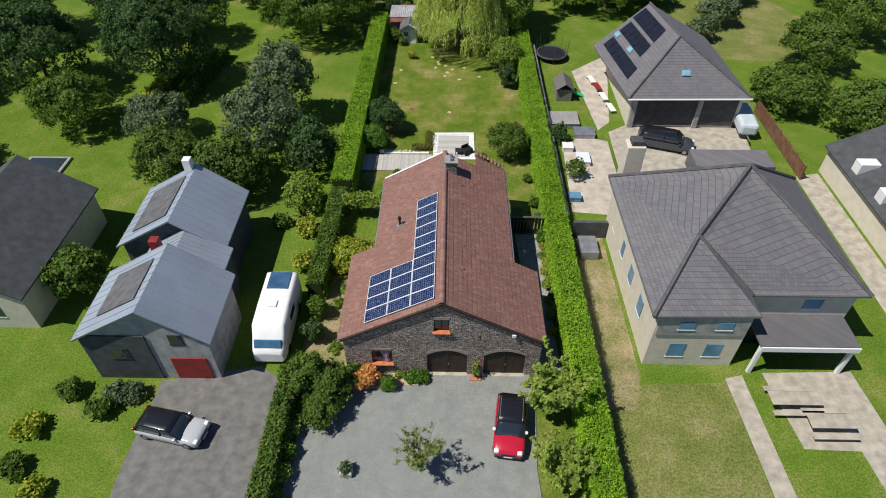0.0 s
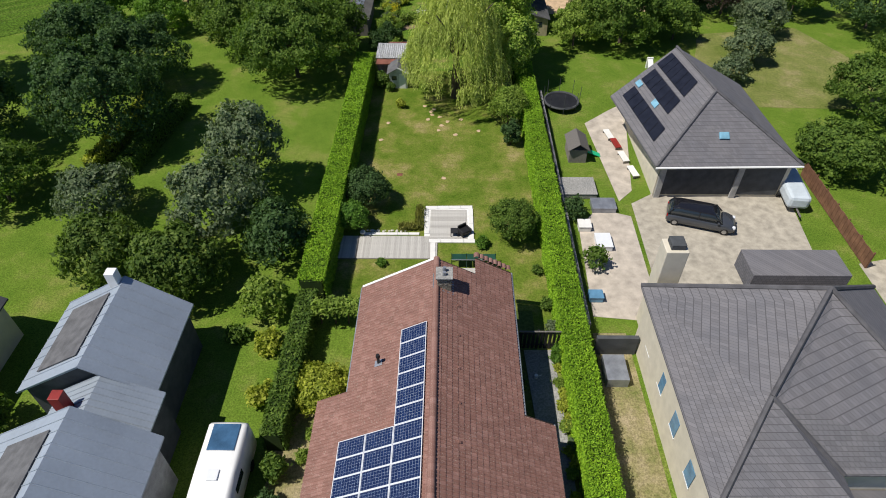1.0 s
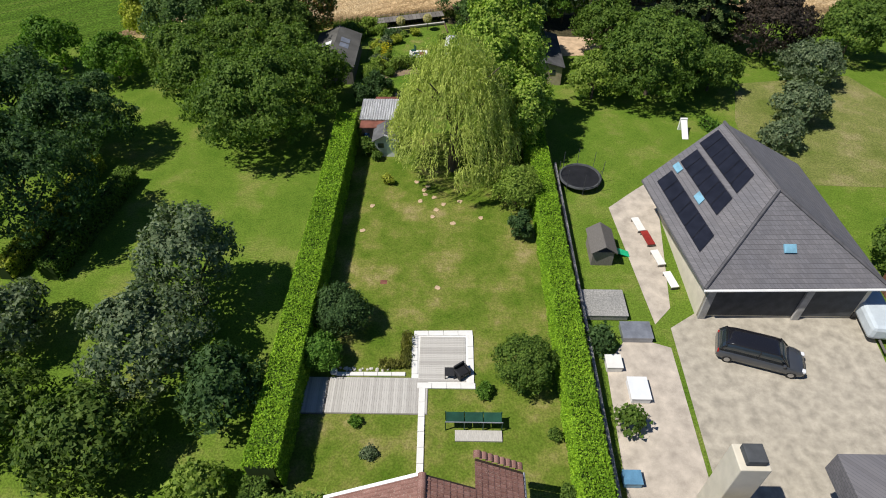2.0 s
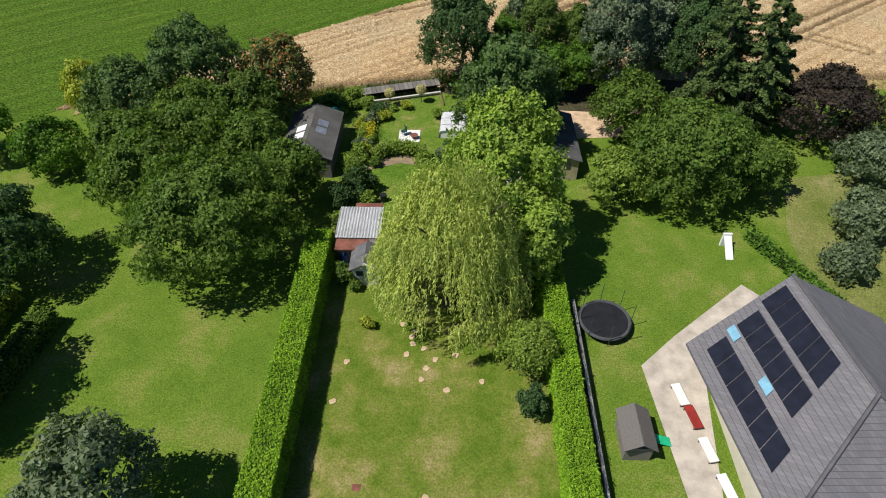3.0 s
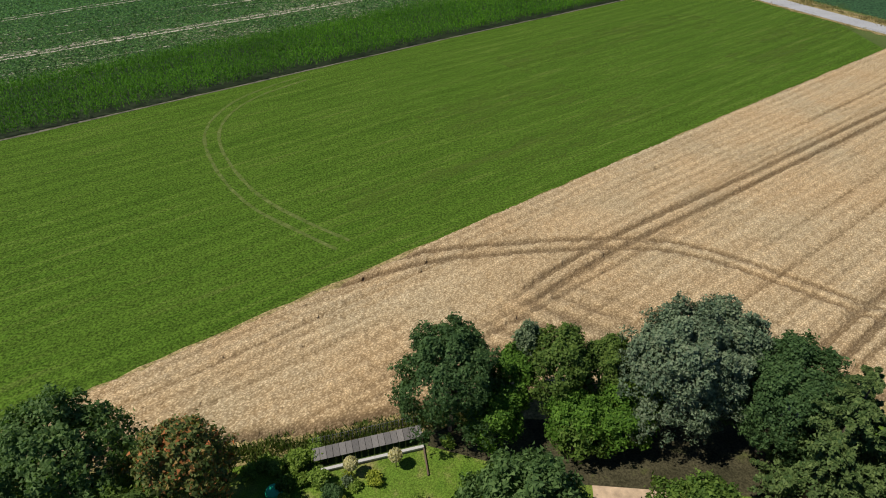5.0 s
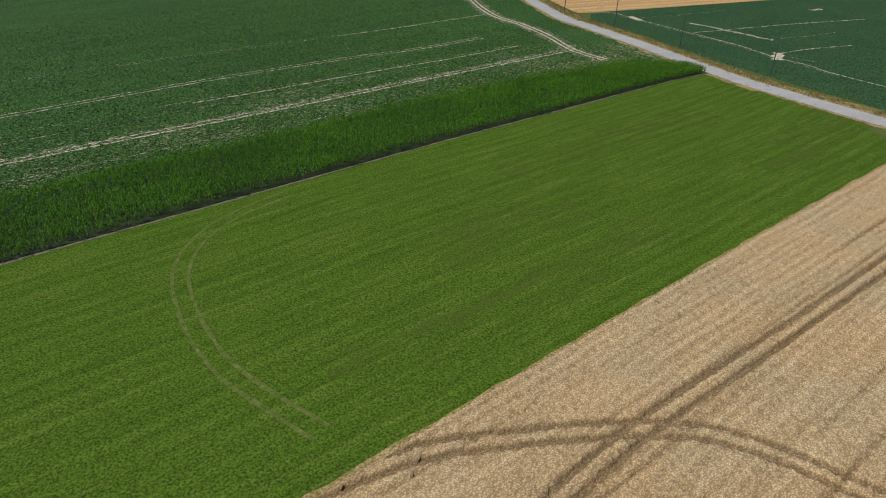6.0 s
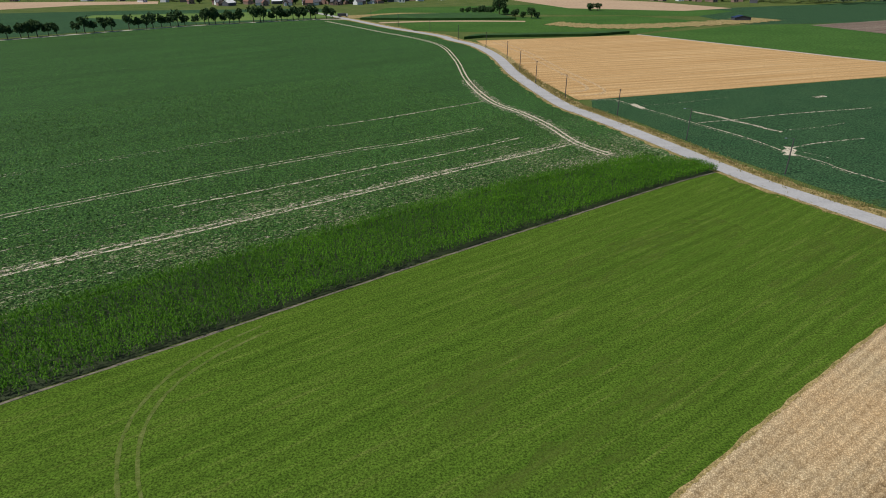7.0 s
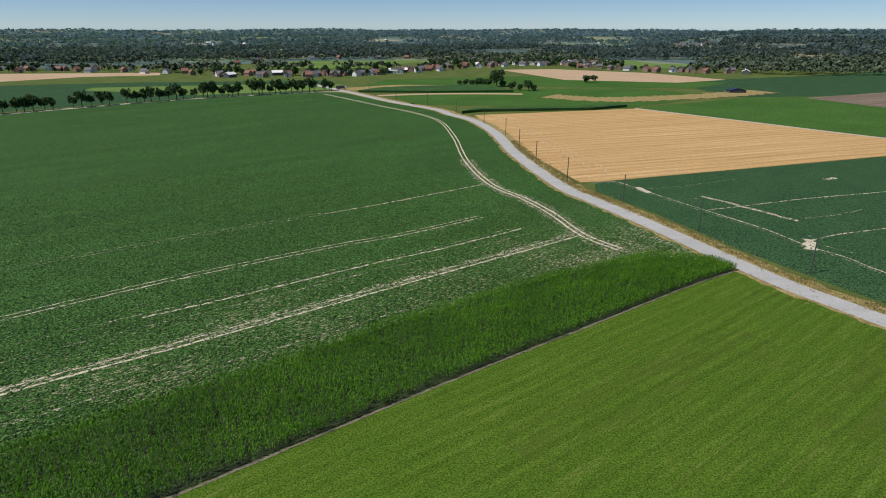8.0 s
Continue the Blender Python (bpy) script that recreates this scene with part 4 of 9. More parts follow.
def brick_mat(name, c1, c2, mortar, w=0.22, h=0.075, depth=0.9):
    m, n, l, b = material(name, 0.9, 0, 0.2)
    t = n.new("ShaderNodeTexCoord")
    sep, com, add = n.new("ShaderNodeSeparateXYZ"), n.new("ShaderNodeCombineXYZ"), n.new("ShaderNodeMath")
    l.new(t.outputs["Object"], sep.inputs[0])
    l.new(sep.outputs[0], add.inputs[0])
    l.new(sep.outputs[1], add.inputs[1])
    l.new(add.outputs[0], com.inputs[0])
    l.new(sep.outputs[2], com.inputs[1])
    wob = noise_at(n, l, t.outputs["Object"], 9.0)
    off = n.new("ShaderNodeVectorMath")
    off.operation = "MULTIPLY_ADD"
    l.new(wob, off.inputs[0])
    off.inputs[1].default_value = (0.05, 0.05, 0)
    l.new(com.outputs[0], off.inputs[2])
    br = node(n, "ShaderNodeTexBrick", Scale=1.0, Mortar_Size=0.011, Mortar_Smooth=0.3, Bias=0.0, Brick_Width=w, Row_Height=h)
    br.inputs["Color1"].default_value, br.inputs["Color2"].default_value, br.inputs["Mortar"].default_value = (*c1, 1), (*c2, 1), (*mortar, 1)
    l.new(off.outputs[0], br.inputs["Vector"])
    big = ramp(n, l, noise_at(n, l, t.outputs["Object"], 7.0, 6, 0.8), [(0.35, (0.42, 0.42, 0.42)), (0.65, (1.5, 1.45, 1.4))])
    lump = node(n, "ShaderNodeTexVoronoi", Scale=11.0)
    l.new(off.outputs[0], lump.inputs["Vector"])
    chips = ramp(n, l, lump.outputs["Distance"], [(0.10, (1.35, 1.33, 1.30)), (0.42, (0.95, 0.94, 0.92)), (0.70, (0.36, 0.35, 0.33))])
    face = mixed(n, l, 1.0, br.outputs[0], big, "MULTIPLY")
    l.new(mixed(n, l, 0.75, face, chips, "MULTIPLY"), b.inputs["Base Color"])
    hgt = n.new("ShaderNodeMath")
    hgt.operation = "SUBTRACT"
    l.new(noise_at(n, l, t.outputs["Object"], 14.0, 5, 0.7), hgt.inputs[0])
    l.new(br.outputs["Fac"], hgt.inputs[1])
    knob = n.new("ShaderNodeMath")
    knob.operation = "SUBTRACT"
    l.new(hgt.outputs[0], knob.inputs[0])
    l.new(lump.outputs["Distance"], knob.inputs[1])
    bumped(n, l, b, knob.outputs[0], depth, 0.045)
    return m


M_TILE = tile_mat("red_clay_tile", (0.215, 0.109, 0.085), (0.240, 0.123, 0.097), (0.29, 0.157, 0.128))
M_BRICK = brick_mat("rough_brown_brick", (0.33, 0.275, 0.24), (0.74, 0.65, 0.585), (0.12, 0.105, 0.092))
M_SOLDIER = plain("brick_edge", (0.40, 0.345, 0.305), 0.9, vary=0.4, scale=14)
M_DOOR = plain("dark_brown_wood", (0.05, 0.034, 0.024), 0.65, vary=0.35, scale=8)
M_DARKFRAME = plain("dark_window_frame", (0.03, 0.022, 0.018), 0.45)
M_SILL = plain("orange_sill_brick", (0.52, 0.17, 0.07), 0.8, vary=0.2, scale=12)
M_WHITE = plain("white_paint", (0.78, 0.78, 0.76), 0.5, vary=0.06)
M_BLACK = plain("black_plastic", (0.02, 0.02, 0.022), 0.45)
M_LEAD = plain("lead_flashing", (0.36, 0.38, 0.42), 0.5, 0.6)
M_ALU = plain("aluminium", (0.72, 0.73, 0.75), 0.35, 0.9, vary=0.05)
M_GLASS = material("window_glass", 0.05, 0, 0.8)[0]
M_GLASS.node_tree.nodes["Principled BSDF"].inputs["Base Color"].default_value = (0.03, 0.04, 0.05, 1)
M_CURTAIN = plain("pink_curtain", (0.72, 0.46, 0.58), 0.9)
M_CHIMNEY = brick_mat("chimney_brick", (0.30, 0.28, 0.23), (0.46, 0.43, 0.36), (0.22, 0.21, 0.19))


def cell_mat():
    m, n, l, b = material("solar_cells", 0.2, 0, 0.15)
    v = coords(n, l)
    br = node(n, "ShaderNodeTexBrick", Scale=1.0, Mortar_Size=0.0035, Mortar_Smooth=0.0, Bias=0.0, Brick_Width=0.158, Row_Height=0.158)
    br.offset = 0.0
    br.inputs["Color1"].default_value, br.inputs["Color2"].default_value, br.inputs["Mortar"].default_value = (0.008, 0.018, 0.065, 1), (0.014, 0.028, 0.088, 1), (0.34, 0.40, 0.50, 1)
    l.new(v, br.inputs["Vector"])
    tone = ramp(n, l, noise_at(n, l, v, 3.0), [(0.3, (0.8, 0.8, 0.85)), (0.7, (1.25, 1.2, 1.1))])
    l.new(mixed(n, l, 1.0, br.outputs[0], tone, "MULTIPLY"), b.inputs["Base Color"])
    return m


M_CELLS = cell_mat()
M_PANELFRAME = plain("pale_aluminium_frame", (0.74, 0.75, 0.77), 0.45, 0.15, vary=0.05)

# ---------------------------------------------------------------- the house
RX, RZ, RK = 1.15, 7.2, 0.558
SLOPE = math.atan(RK)
FRONT, BACK = 10.5, 26.05


def roof_z(x):
    return RZ - abs(x - RX) * RK


house = thing("house", (0, 0, 0), "long brown brick house with a red clay tiled roof", "house")

# front gable wall with its openings
OPEN = [(-3.38, -2.05, 1.12, 2.5, 0), (0.66, 1.62, 4.45, 5.6, 0), (0.2, 2.82, 0.0, 2.55, 0.45), (3.9, 6.6, 0.0, 2.55, 0.45)]


def opening_top(o, x):
    x0, x1, _, z1, rise = o
    t = (x - x0) / (x1 - x0) * 2 - 1
    return z1 - rise * t * t


def gable_wall(x0, x1, y0, y1, openings):
    cuts = {x0, x1, RX}
    for o in openings:
        cuts |= {o[0], o[1]}
        if o[4]:
            cuts |= {o[0] + (o[1] - o[0]) * k / 12 for k in range(13)}
    xs = sorted(cuts)
    bm = bmesh.new()
    for a, b in zip(xs, xs[1:]):
        mid = (a + b) / 2
        holes = sorted([o for o in openings if o[0] < mid < o[1]], key=lambda o: o[2])
        spans, lo = [], (lambda x: 0.0)
        for o in holes:
            spans.append((lo, lambda x, o=o: o[2]))
            lo = lambda x, o=o: opening_top(o, x)
        spans.append((lo, lambda x: roof_z(x) - 0.13))
        for f, g in spans:
            if g(mid) - f(mid) < 0.01:
                continue
            v = [bm.verts.new((x, y, z)) for y in (y0, y1) for x, z in ((a, f(a)), (b, f(b)), (b, g(b)), (a, g(a)))]
            for q in ((0, 1, 2, 3), (7, 6, 5, 4), (0, 4, 5, 1), (3, 2, 6, 7), (0, 3, 7, 4), (1, 5, 6, 2)):
                bm.faces.new([v[k] for k in q])
    bmesh.ops.remove_doubles(bm, verts=bm.verts, dist=0.0005)
    return bm


part("front_wall", gable_wall(-5.1, 7.5, 10.6, 10.9, OPEN), M_BRICK, house)
part("rear_wall", gable_wall(-3.4, 5.8, 25.75, 26.05, []), M_BRICK, house)
for a, b in (((-5.1, 10.9), (-4.8, 18.2)), ((-5.1 + 0.3, 17.9), (-3.1, 18.2)), ((-3.4, 18.2), (-3.1, 25.75)), ((7.2, 10.9), (7.5, 16.7)), ((5.5, 16.4), (7.2, 16.7)), ((5.5, 16.7), (5.8, 25.75))):
    part("side_wall", boxed((*a, 0), (*b, min(roof_z(a[0]), roof_z(b[0])) - 0.14)), M_BRICK, house)
part("floor_slab", boxed((-4.8, 10.9, 0), (7.2, 16.4, 0.12)), M_PATH, house)
# Added black panel behind the openings, in place of unlit rooms.
part("dark_room_panel", boxed((-4.7, 11.9, 0.12), (7.1, 12.0, 3.4)), M_BLACK, house)

# roof slopes: boarding below, tiles above
for sx, outline in ((-1, [(RX, FRONT), (-5.3, FRONT), (-5.3, 18.2), (-3.62, 18.2), (-3.62, BACK), (RX, BACK)]), (1, [(RX, FRONT), (7.65, FRONT), (7.65, 16.85), (5.98, 16.85), (5.98, 27.5), (3.6, 27.5), (3.6, BACK), (RX, BACK)])):
    bm = bmesh.new()
    top = [bm.verts.new((x, y, roof_z(x) - 0.03)) for x, y in outline]
    low = [bm.verts.new((x, y, roof_z(x) - 0.13)) for x, y in outline]
    bm.faces.new(top)
    bm.faces.new(low[::-1])
    for i in range(len(top)):
        j = (i + 1) % len(top)
        bm.faces.new((top[i], top[j], low[j], low[i]))
    part("roof", bm, M_DOOR, house, "red clay tiled roof slope")

TW, TC = 0.20, 0.34
PROFILE = ((-0.5, 0.0), (-0.42, 0.036), (-0.24, 0.040), (-0.10, 0.006), (0.2, 0.0), (0.5, 0.004))


def tile_verts():
    """A pan tile: across y, down the slope along x."""
    v, f = [], []
    for s, lift in ((0.0, -0.008), (TC * 1.05, 0.024)):
        v += [(s, w * TW * 0.985, h + lift) for w, h in PROFILE]
    n = len(PROFILE)
    v += [(TC * 1.05, w * TW * 0.985, -0.012) for w, _ in PROFILE]
    for k in range(n - 1):
        f += [(k, k + n, k + n + 1, k + 1), (k + n, k + 2 * n, k + 2 * n + 1, k + n + 1)]
    return np.array(v), np.array(f)


def tile_places():
    """Where each tile lies: side, distance down the slope, distance along the ridge."""
    for sx in (-1, 1):
        for row in range(23):
            s = row * TC + 0.05
            for col in range(88):
                y = FRONT + 0.16 + col * TW
                x = RX + sx * (s + TC) * math.cos(SLOPE)
                if sx < 0:
                    ok = x > -5.45 and y < BACK and (x > -3.77 or y < 18.15)
                else:
                    ok = x < 7.8 and y < (27.45 if x > 3.75 else BACK) and (x < 6.13 or y < 16.8)
                if ok:
                    yield sx, s, y


def tile_matrix(sx, s, y):
    m = Matrix.Translation((RX, y, RZ - 0.02)) @ (Matrix.Rotation(math.pi, 4, "Z") if sx < 0 else Matrix())
    return m @ Matrix.Rotation(SLOPE, 4, "Y") @ Matrix.Translation((s, 0, 0))


# chimney, vents and trims
chim = thing("chimney", (1.64, 24.1, roof_z(1.64)), "grey brick chimney with lead flashing and cap", "chimney")
part("stack", boxed((-0.42, -0.42, -0.45), (0.42, 0.42, 0.85), 0.02), M_CHIMNEY, chim)
part("cap", boxed((-0.5, -0.5, 0.851), (0.5, 0.5, 0.95), 0.02), M_PATH, chim)
part("flue", tube(bmesh.new(), [(0, 0.15, 0.95), (0, 0.15, 1.25)], [0.12, 0.10], 12), M_LEAD, chim)
part("flue", tube(bmesh.new(), [(0, -0.18, 0.95), (0, -0.18, 1.18)], [0.12, 0.10], 12), M_LEAD, chim)
part("flashing", boxed((-0.75, -0.62, -0.06), (0.62, 0.55, 0.02), 0.01, Matrix.Rotation(SLOPE, 4, "Y")), M_LEAD, chim)
pipe = thing("roof_pipe", (-1.97, 19.4, roof_z(-1.97)), "black flue pipe with a cowl on the roof", "vent pipe")
part("pipe", tube(bmesh.new(), [(0, 0, -0.1), (0, 0, 0.55)], [0.08, 0.08], 12), M_BLACK, pipe)
part("cowl", tube(bmesh.new(), [(0, 0, 0.55), (0, 0, 0.6), (0, 0, 0.75)], [0.12, 0.13, 0.10], 12), M_BLACK, pipe)
part("flashing", boxed((-0.25, -0.2, 0.0), (0.25, 0.2, 0.05), 0.01, Matrix.Rotation(-SLOPE, 4, "Y")), M_LEAD, pipe)
for y in (14.1, 16.25, 18.4, 20.6, 22.75):
    v = part("tile_vent", boxed((-0.07, -0.07, 0.0), (0.09, 0.07, 0.06), 0.02), M_TILE, house, "small roof vent tile")
    v.matrix_basis = pose(2.45, y, roof_z(2.45) + 0.01, 0, math.degrees(SLOPE), 0)
for x, y0, y1 in ((-5.37, FRONT, 18.2), (-3.69, 18.2, BACK), (7.72, FRONT, 16.85), (6.05, 16.85, 27.5)):
    g = bmesh.new()
    tube(g, [(x, y0, roof_z(x) - 0.1), (x, y1, roof_z(x) - 0.1)], [0.065, 0.065], 8)
    part("gutter", g, M_LEAD, house, "grey zinc half-round gutter")
for sx, xe in ((-1, -5.3), (1, 7.65)):
    length = abs(xe - RX) / math.cos(SLOPE)
    fr = part("verge_trim", boxed((0, -0.03, -0.16), (length, 0.03, -0.02)), M_DOOR, house, "dark verge board")
    fr.matrix_basis = Matrix.Translation((RX, FRONT - 0.03, RZ)) @ (Matrix.Rotation(math.pi, 4, "Z") if sx < 0 else Matrix()) @ Matrix.Rotation(SLOPE, 4, "Y")
length = (RX + 3.62) / math.cos(SLOPE)
fr = part("verge_trim", boxed((0, -0.05, -0.12), (length, 0.12, 0.04)), M_WHITE, house, "pale metal verge trim")
fr.matrix_basis = Matrix.Translation((RX, BACK + 0.02, RZ)) @ Matrix.Rotation(math.pi, 4, "Z") @ Matrix.Rotation(SLOPE, 4, "Y")


def garage_door(o):
    x0, x1, _, z1, rise = o
    w = x1 - x0
    gd = thing("garage_door", (x0, 10.71, 0), "dark brown boarded double garage door, shut", "garage door", "garage doors")
    for leaf in range(2):
        a = leaf * w / 2
        lf = None
        for k in range(7):
            p, q = a + 0.02 + k * (w / 2 - 0.04) / 7, a + 0.02 + (k + 1) * (w / 2 - 0.04) / 7 - 0.012
            b = bmesh.new()
            vs = [b.verts.new((x, y, z)) for y in (0, 0.05) for x, z in ((p, 0.02), (q, 0.02), (q, opening_top(o, x0 + q) - 0.03), (p, opening_top(o, x0 + p) - 0.03))]
            for qd in ((0, 1, 2, 3), (7, 6, 5, 4), (0, 4, 5, 1), (3, 2, 6, 7), (0, 3, 7, 4), (1, 5, 6, 2)):
                b.faces.new([vs[i] for i in qd])
            part("board", b, M_DOOR, gd)
    part("threshold", boxed((-0.06, -0.28, 0.0), (w + 0.06, 0.0, 0.055), 0.01), M_PAVE, gd, "pale concrete threshold")
    part("backing", boxed((0.0, 0.06, 0.0), (w, 0.10, z1 - rise + 0.02)), M_DARKFRAME, gd)
    part("middle_post", boxed((w / 2 - 0.05, -0.04, 0.02), (w / 2 + 0.05, 0.0, z1 - 0.05), 0.01), M_DARKFRAME, gd)
    part("handle", boxed((w / 2 + 0.06, -0.07, 0.95), (w / 2 + 0.10, 0.0, 1.12), 0.01), M_ALU, gd, "small metal handle")
    n = 34
    for k in range(n):
        x = x0 - 0.03 + (w + 0.06) * (k + 0.5) / n
        t = (x - x0) / w * 2 - 1
        sl = math.atan(-rise * 2 * t / (w / 2))
        br = part("arch_brick", SHARED_SOLDIER, None, house)
        br.matrix_basis = Matrix.Translation((x, 10.585, opening_top(o, x) + 0.11)) @ Matrix.Rotation(-sl, 4, "Y")
    return gd


SHARED_SOLDIER = from_bm("arch_brick", boxed((-0.032, -0.018, -0.095), (0.032, 0.05, 0.095)), M_SOLDIER)
for o in OPEN[2:]:
    garage_door(o)
for k, o in enumerate(OPEN[:2]):
    x0, x1, z0, z1, _ = o
    w, h = x1 - x0, z1 - z0
    win = tagged(new(f"window_{k + 1}"), "dark framed casement window with an orange brick sill", "window", kind="structure")
    win.matrix_basis = pose(x0, 10.73, z0)
    for lo, hi in (((0, 0, 0), (0.07, 0.07, h)), ((w - 0.07, 0, 0), (w, 0.07, h)), ((0.07, 0, 0), (w - 0.07, 0.07, 0.07)), ((0.07, 0, h - 0.07), (w - 0.07, 0.07, h)), ((w / 2 - 0.05, 0, 0.07), (w / 2 + 0.05, 0.07, h - 0.07))):
        part("window_frame", boxed(lo, hi, 0.006), M_DARKFRAME, win)
    for a, b in ((0.07, w / 2 - 0.05), (w / 2 + 0.05, w - 0.07)):
        part("pane", boxed((a, 0.03, 0.07), (b, 0.04, h - 0.07)), M_GLASS, win)
    part("window_sill", boxed((-0.08, -0.30, -0.12), (w + 0.08, 0.0, -0.005), 0.015, Matrix.Rotation(radians(10), 4, "X")), M_SILL, win, "orange brick sill")
    n = int(w / 0.08)
    for i in range(n):
        br = part("arch_brick", SHARED_SOLDIER, None, house)
        br.matrix_basis = pose(x0 + (i + 0.5) * w / n, 10.585, z1 + 0.11)
cloth = bmesh.new()
prev = None
for k in range(9):
    z = 0.1 + k * 0.15
    squeeze = 0.16 + 0.20 * abs(k - 3) / 5
    row = [cloth.verts.new((0.9 + squeeze * t, -0.05 + 0.03 * math.sin(t * 9), z)) for t in (-1, -0.5, 0, 0.5, 1)]
    if prev:
        for i in range(4):
            cloth.faces.new((prev[i], prev[i + 1], row[i + 1], row[i]))
    prev = row
bmesh.ops.solidify(cloth, geom=cloth.faces[:], thickness=0.01)
cu = thing("curtain", (-3.38, 10.72, 1.12), "pink and white gathered curtain in the window", "curtain")
part("cloth", cloth, M_CURTAIN, cu)
lampw = thing("wall_lamp", (5.65, 10.6, 4.25), "white square outdoor wall lamp", "lamp")
part("housing", boxed((-0.12, -0.2, -0.1), (0.12, 0.0, 0.14), 0.02), M_WHITE, lampw)
part("lens", boxed((-0.09, -0.17, -0.13), (0.09, -0.04, -0.101), 0.005), M_GLASS, lampw)
hook = thing("wall_bracket", (3.55, 10.6, 4.0), "small dark iron bracket on the brick wall", "bracket")
part("arm", tube(bmesh.new(), [(0, 0.02, 0), (0, -0.35, 0.05)], [0.02, 0.02], 6), M_BLACK, hook)
part("plate", boxed((-0.05, -0.02, -0.12), (0.05, 0.0, 0.12), 0.01), M_BLACK, hook)


# solar panels: three columns of four rows, and one column going on
def solar_panel():
    p = thing("solar_panel", (0, 0, 0), "blue solar panel with a silver frame on the roof", "solar panel", "solar panels on the roof")
    L, W = 1.665, 0.995
    part("cell_glass", boxed((0.02, 0.02, 0.02), (L - 0.02, W - 0.02, 0.032)), M_CELLS, p)
    for lo, hi in (((0, 0, 0), (L, 0.036, 0.04)), ((0, W - 0.036, 0), (L, W, 0.04)), ((0, 0.036, 0), (0.036, W - 0.036, 0.04)), ((L - 0.036, 0.036, 0), (L, W - 0.036, 0.04))):
        part("frame", boxed(lo, hi), M_PANELFRAME, p)
    return p


def panel_pose(col, row):
    s = 0.47 + col * 1.685
    return Matrix.Translation((RX, 11.05 + row * 1.008, RZ)) @ Matrix.Scale(-1, 4, (1, 0, 0)) @ Matrix.Rotation(SLOPE, 4, "Y") @ Matrix.Translation((s, 0, 0.09))


def plain_pose(col, row):
    """The same place, turned instead of mirrored."""
    m = panel_pose(col, row)
    return Matrix.Translation(m.translation) @ Matrix.Rotation(math.pi, 4, "Z") @ Matrix.Rotation(SLOPE, 4, "Y") @ Matrix.Translation((0, -0.995, 0))


sp = solar_panel()
first = True
for col in range(3):
    for row in range(4 if col else 10):
        if first:
            sp.matrix_basis, first = plain_pose(col, row), False
        else:
            copy_thing(sp, plain_pose(col, row))
# ---------------------------------------------------------------- garden materials
def plank_mat(name, dark, light, rough=0.85):
    m, n, l, b = material(name, rough, 0, 0.2)
    info, v = n.new("ShaderNodeObjectInfo"), coords(n, l, (12, 1.5, 1))
    grain = noise_at(n, l, v, 3.0, 5, 0.6)
    c = ramp(n, l, info.outputs["Random"], [(0, dark), (1, light)])
    l.new(mixed(n, l, 1.0, c, ramp(n, l, grain, [(0.3, (0.7, 0.7, 0.7)), (0.7, (1.1, 1.1, 1.1))]), "MULTIPLY"), b.inputs["Base Color"])
    bumped(n, l, b, grain, 0.3, 0.01)
    return m


M_PLANK = plank_mat("weathered_deck_board", (0.42, 0.40, 0.37), (0.56, 0.54, 0.50))
M_PLANKDARK = plank_mat("old_grey_board", (0.14, 0.13, 0.12), (0.24, 0.22, 0.20))
M_PEBBLE = plain("pale_pebble", (0.55, 0.53, 0.48), 0.9)
M_SLAB = plain("white_stone_slab", (0.72, 0.71, 0.68), 0.85, vary=0.08)
M_STONE = plain("sandy_stone", (0.55, 0.40, 0.26), 0.9)
M_TERRA = plain("terracotta", (0.50, 0.20, 0.09), 0.8)
M_RATTAN = plain("black_rattan", (0.025, 0.025, 0.028), 0.6, scale=30)
M_GREENPANEL = plain("dark_green_panel", (0.02, 0.07, 0.045), 0.35)
M_CORRUG = plain("white_corrugated_sheet", (0.74, 0.75, 0.77), 0.45, vary=0.15, scale=2)
M_SLATE = plain("grey_fibre_sheet", (0.13, 0.13, 0.135), 0.75, vary=0.3)
M_RUST = plain("red_tile_patch", (0.22, 0.085, 0.06), 0.85, vary=0.4)
M_FILM = plain("white_tunnel_film", (0.86, 0.87, 0.88), 0.5, vary=0.04, scale=3)
M_SHEDWALL = plain("white_shed_wall", (0.62, 0.62, 0.58), 0.8)
M_TARP = plain("turquoise_plastic", (0.02, 0.50, 0.24), 0.4)
M_ROOFFELT = plain("dark_roof_felt", (0.09, 0.09, 0.092), 0.85, vary=0.4, scale=3)
M_BEIGE = plain("beige_render", (0.45, 0.38, 0.26), 0.9)
M_LEAF_ORANGE = foliage("orange_shrub_leaves", (0.36, 0.15, 0.06), (0.52, 0.27, 0.10), tip=(0.36, 0.36, 0.10))
M_LEAF_BOX = foliage("box_leaves", (0.036, 0.085, 0.012), (0.095, 0.17, 0.024))
M_LEAF_OLIVEPALE = foliage("pale_olive_leaves", (0.085, 0.115, 0.03), (0.18, 0.21, 0.07))
M_LEAF_DRIVE = foliage("airy_tree_leaves", (0.10, 0.15, 0.025), (0.22, 0.27, 0.06))
M_LEAF_MAPLE = foliage("maple_leaves", (0.085, 0.145, 0.022), (0.23, 0.30, 0.055), tip=(0.33, 0.40, 0.09))
M_LEAF_BRIGHT = foliage("bright_round_leaves", (0.05, 0.12, 0.018), (0.12, 0.21, 0.036))
M_LEAF_PALE = foliage("pale_variegated_leaves", (0.30, 0.26, 0.14), (0.45, 0.40, 0.25))
M_LEAF_REED = foliage("dry_reed_leaves", (0.11, 0.12, 0.03), (0.21, 0.20, 0.065))
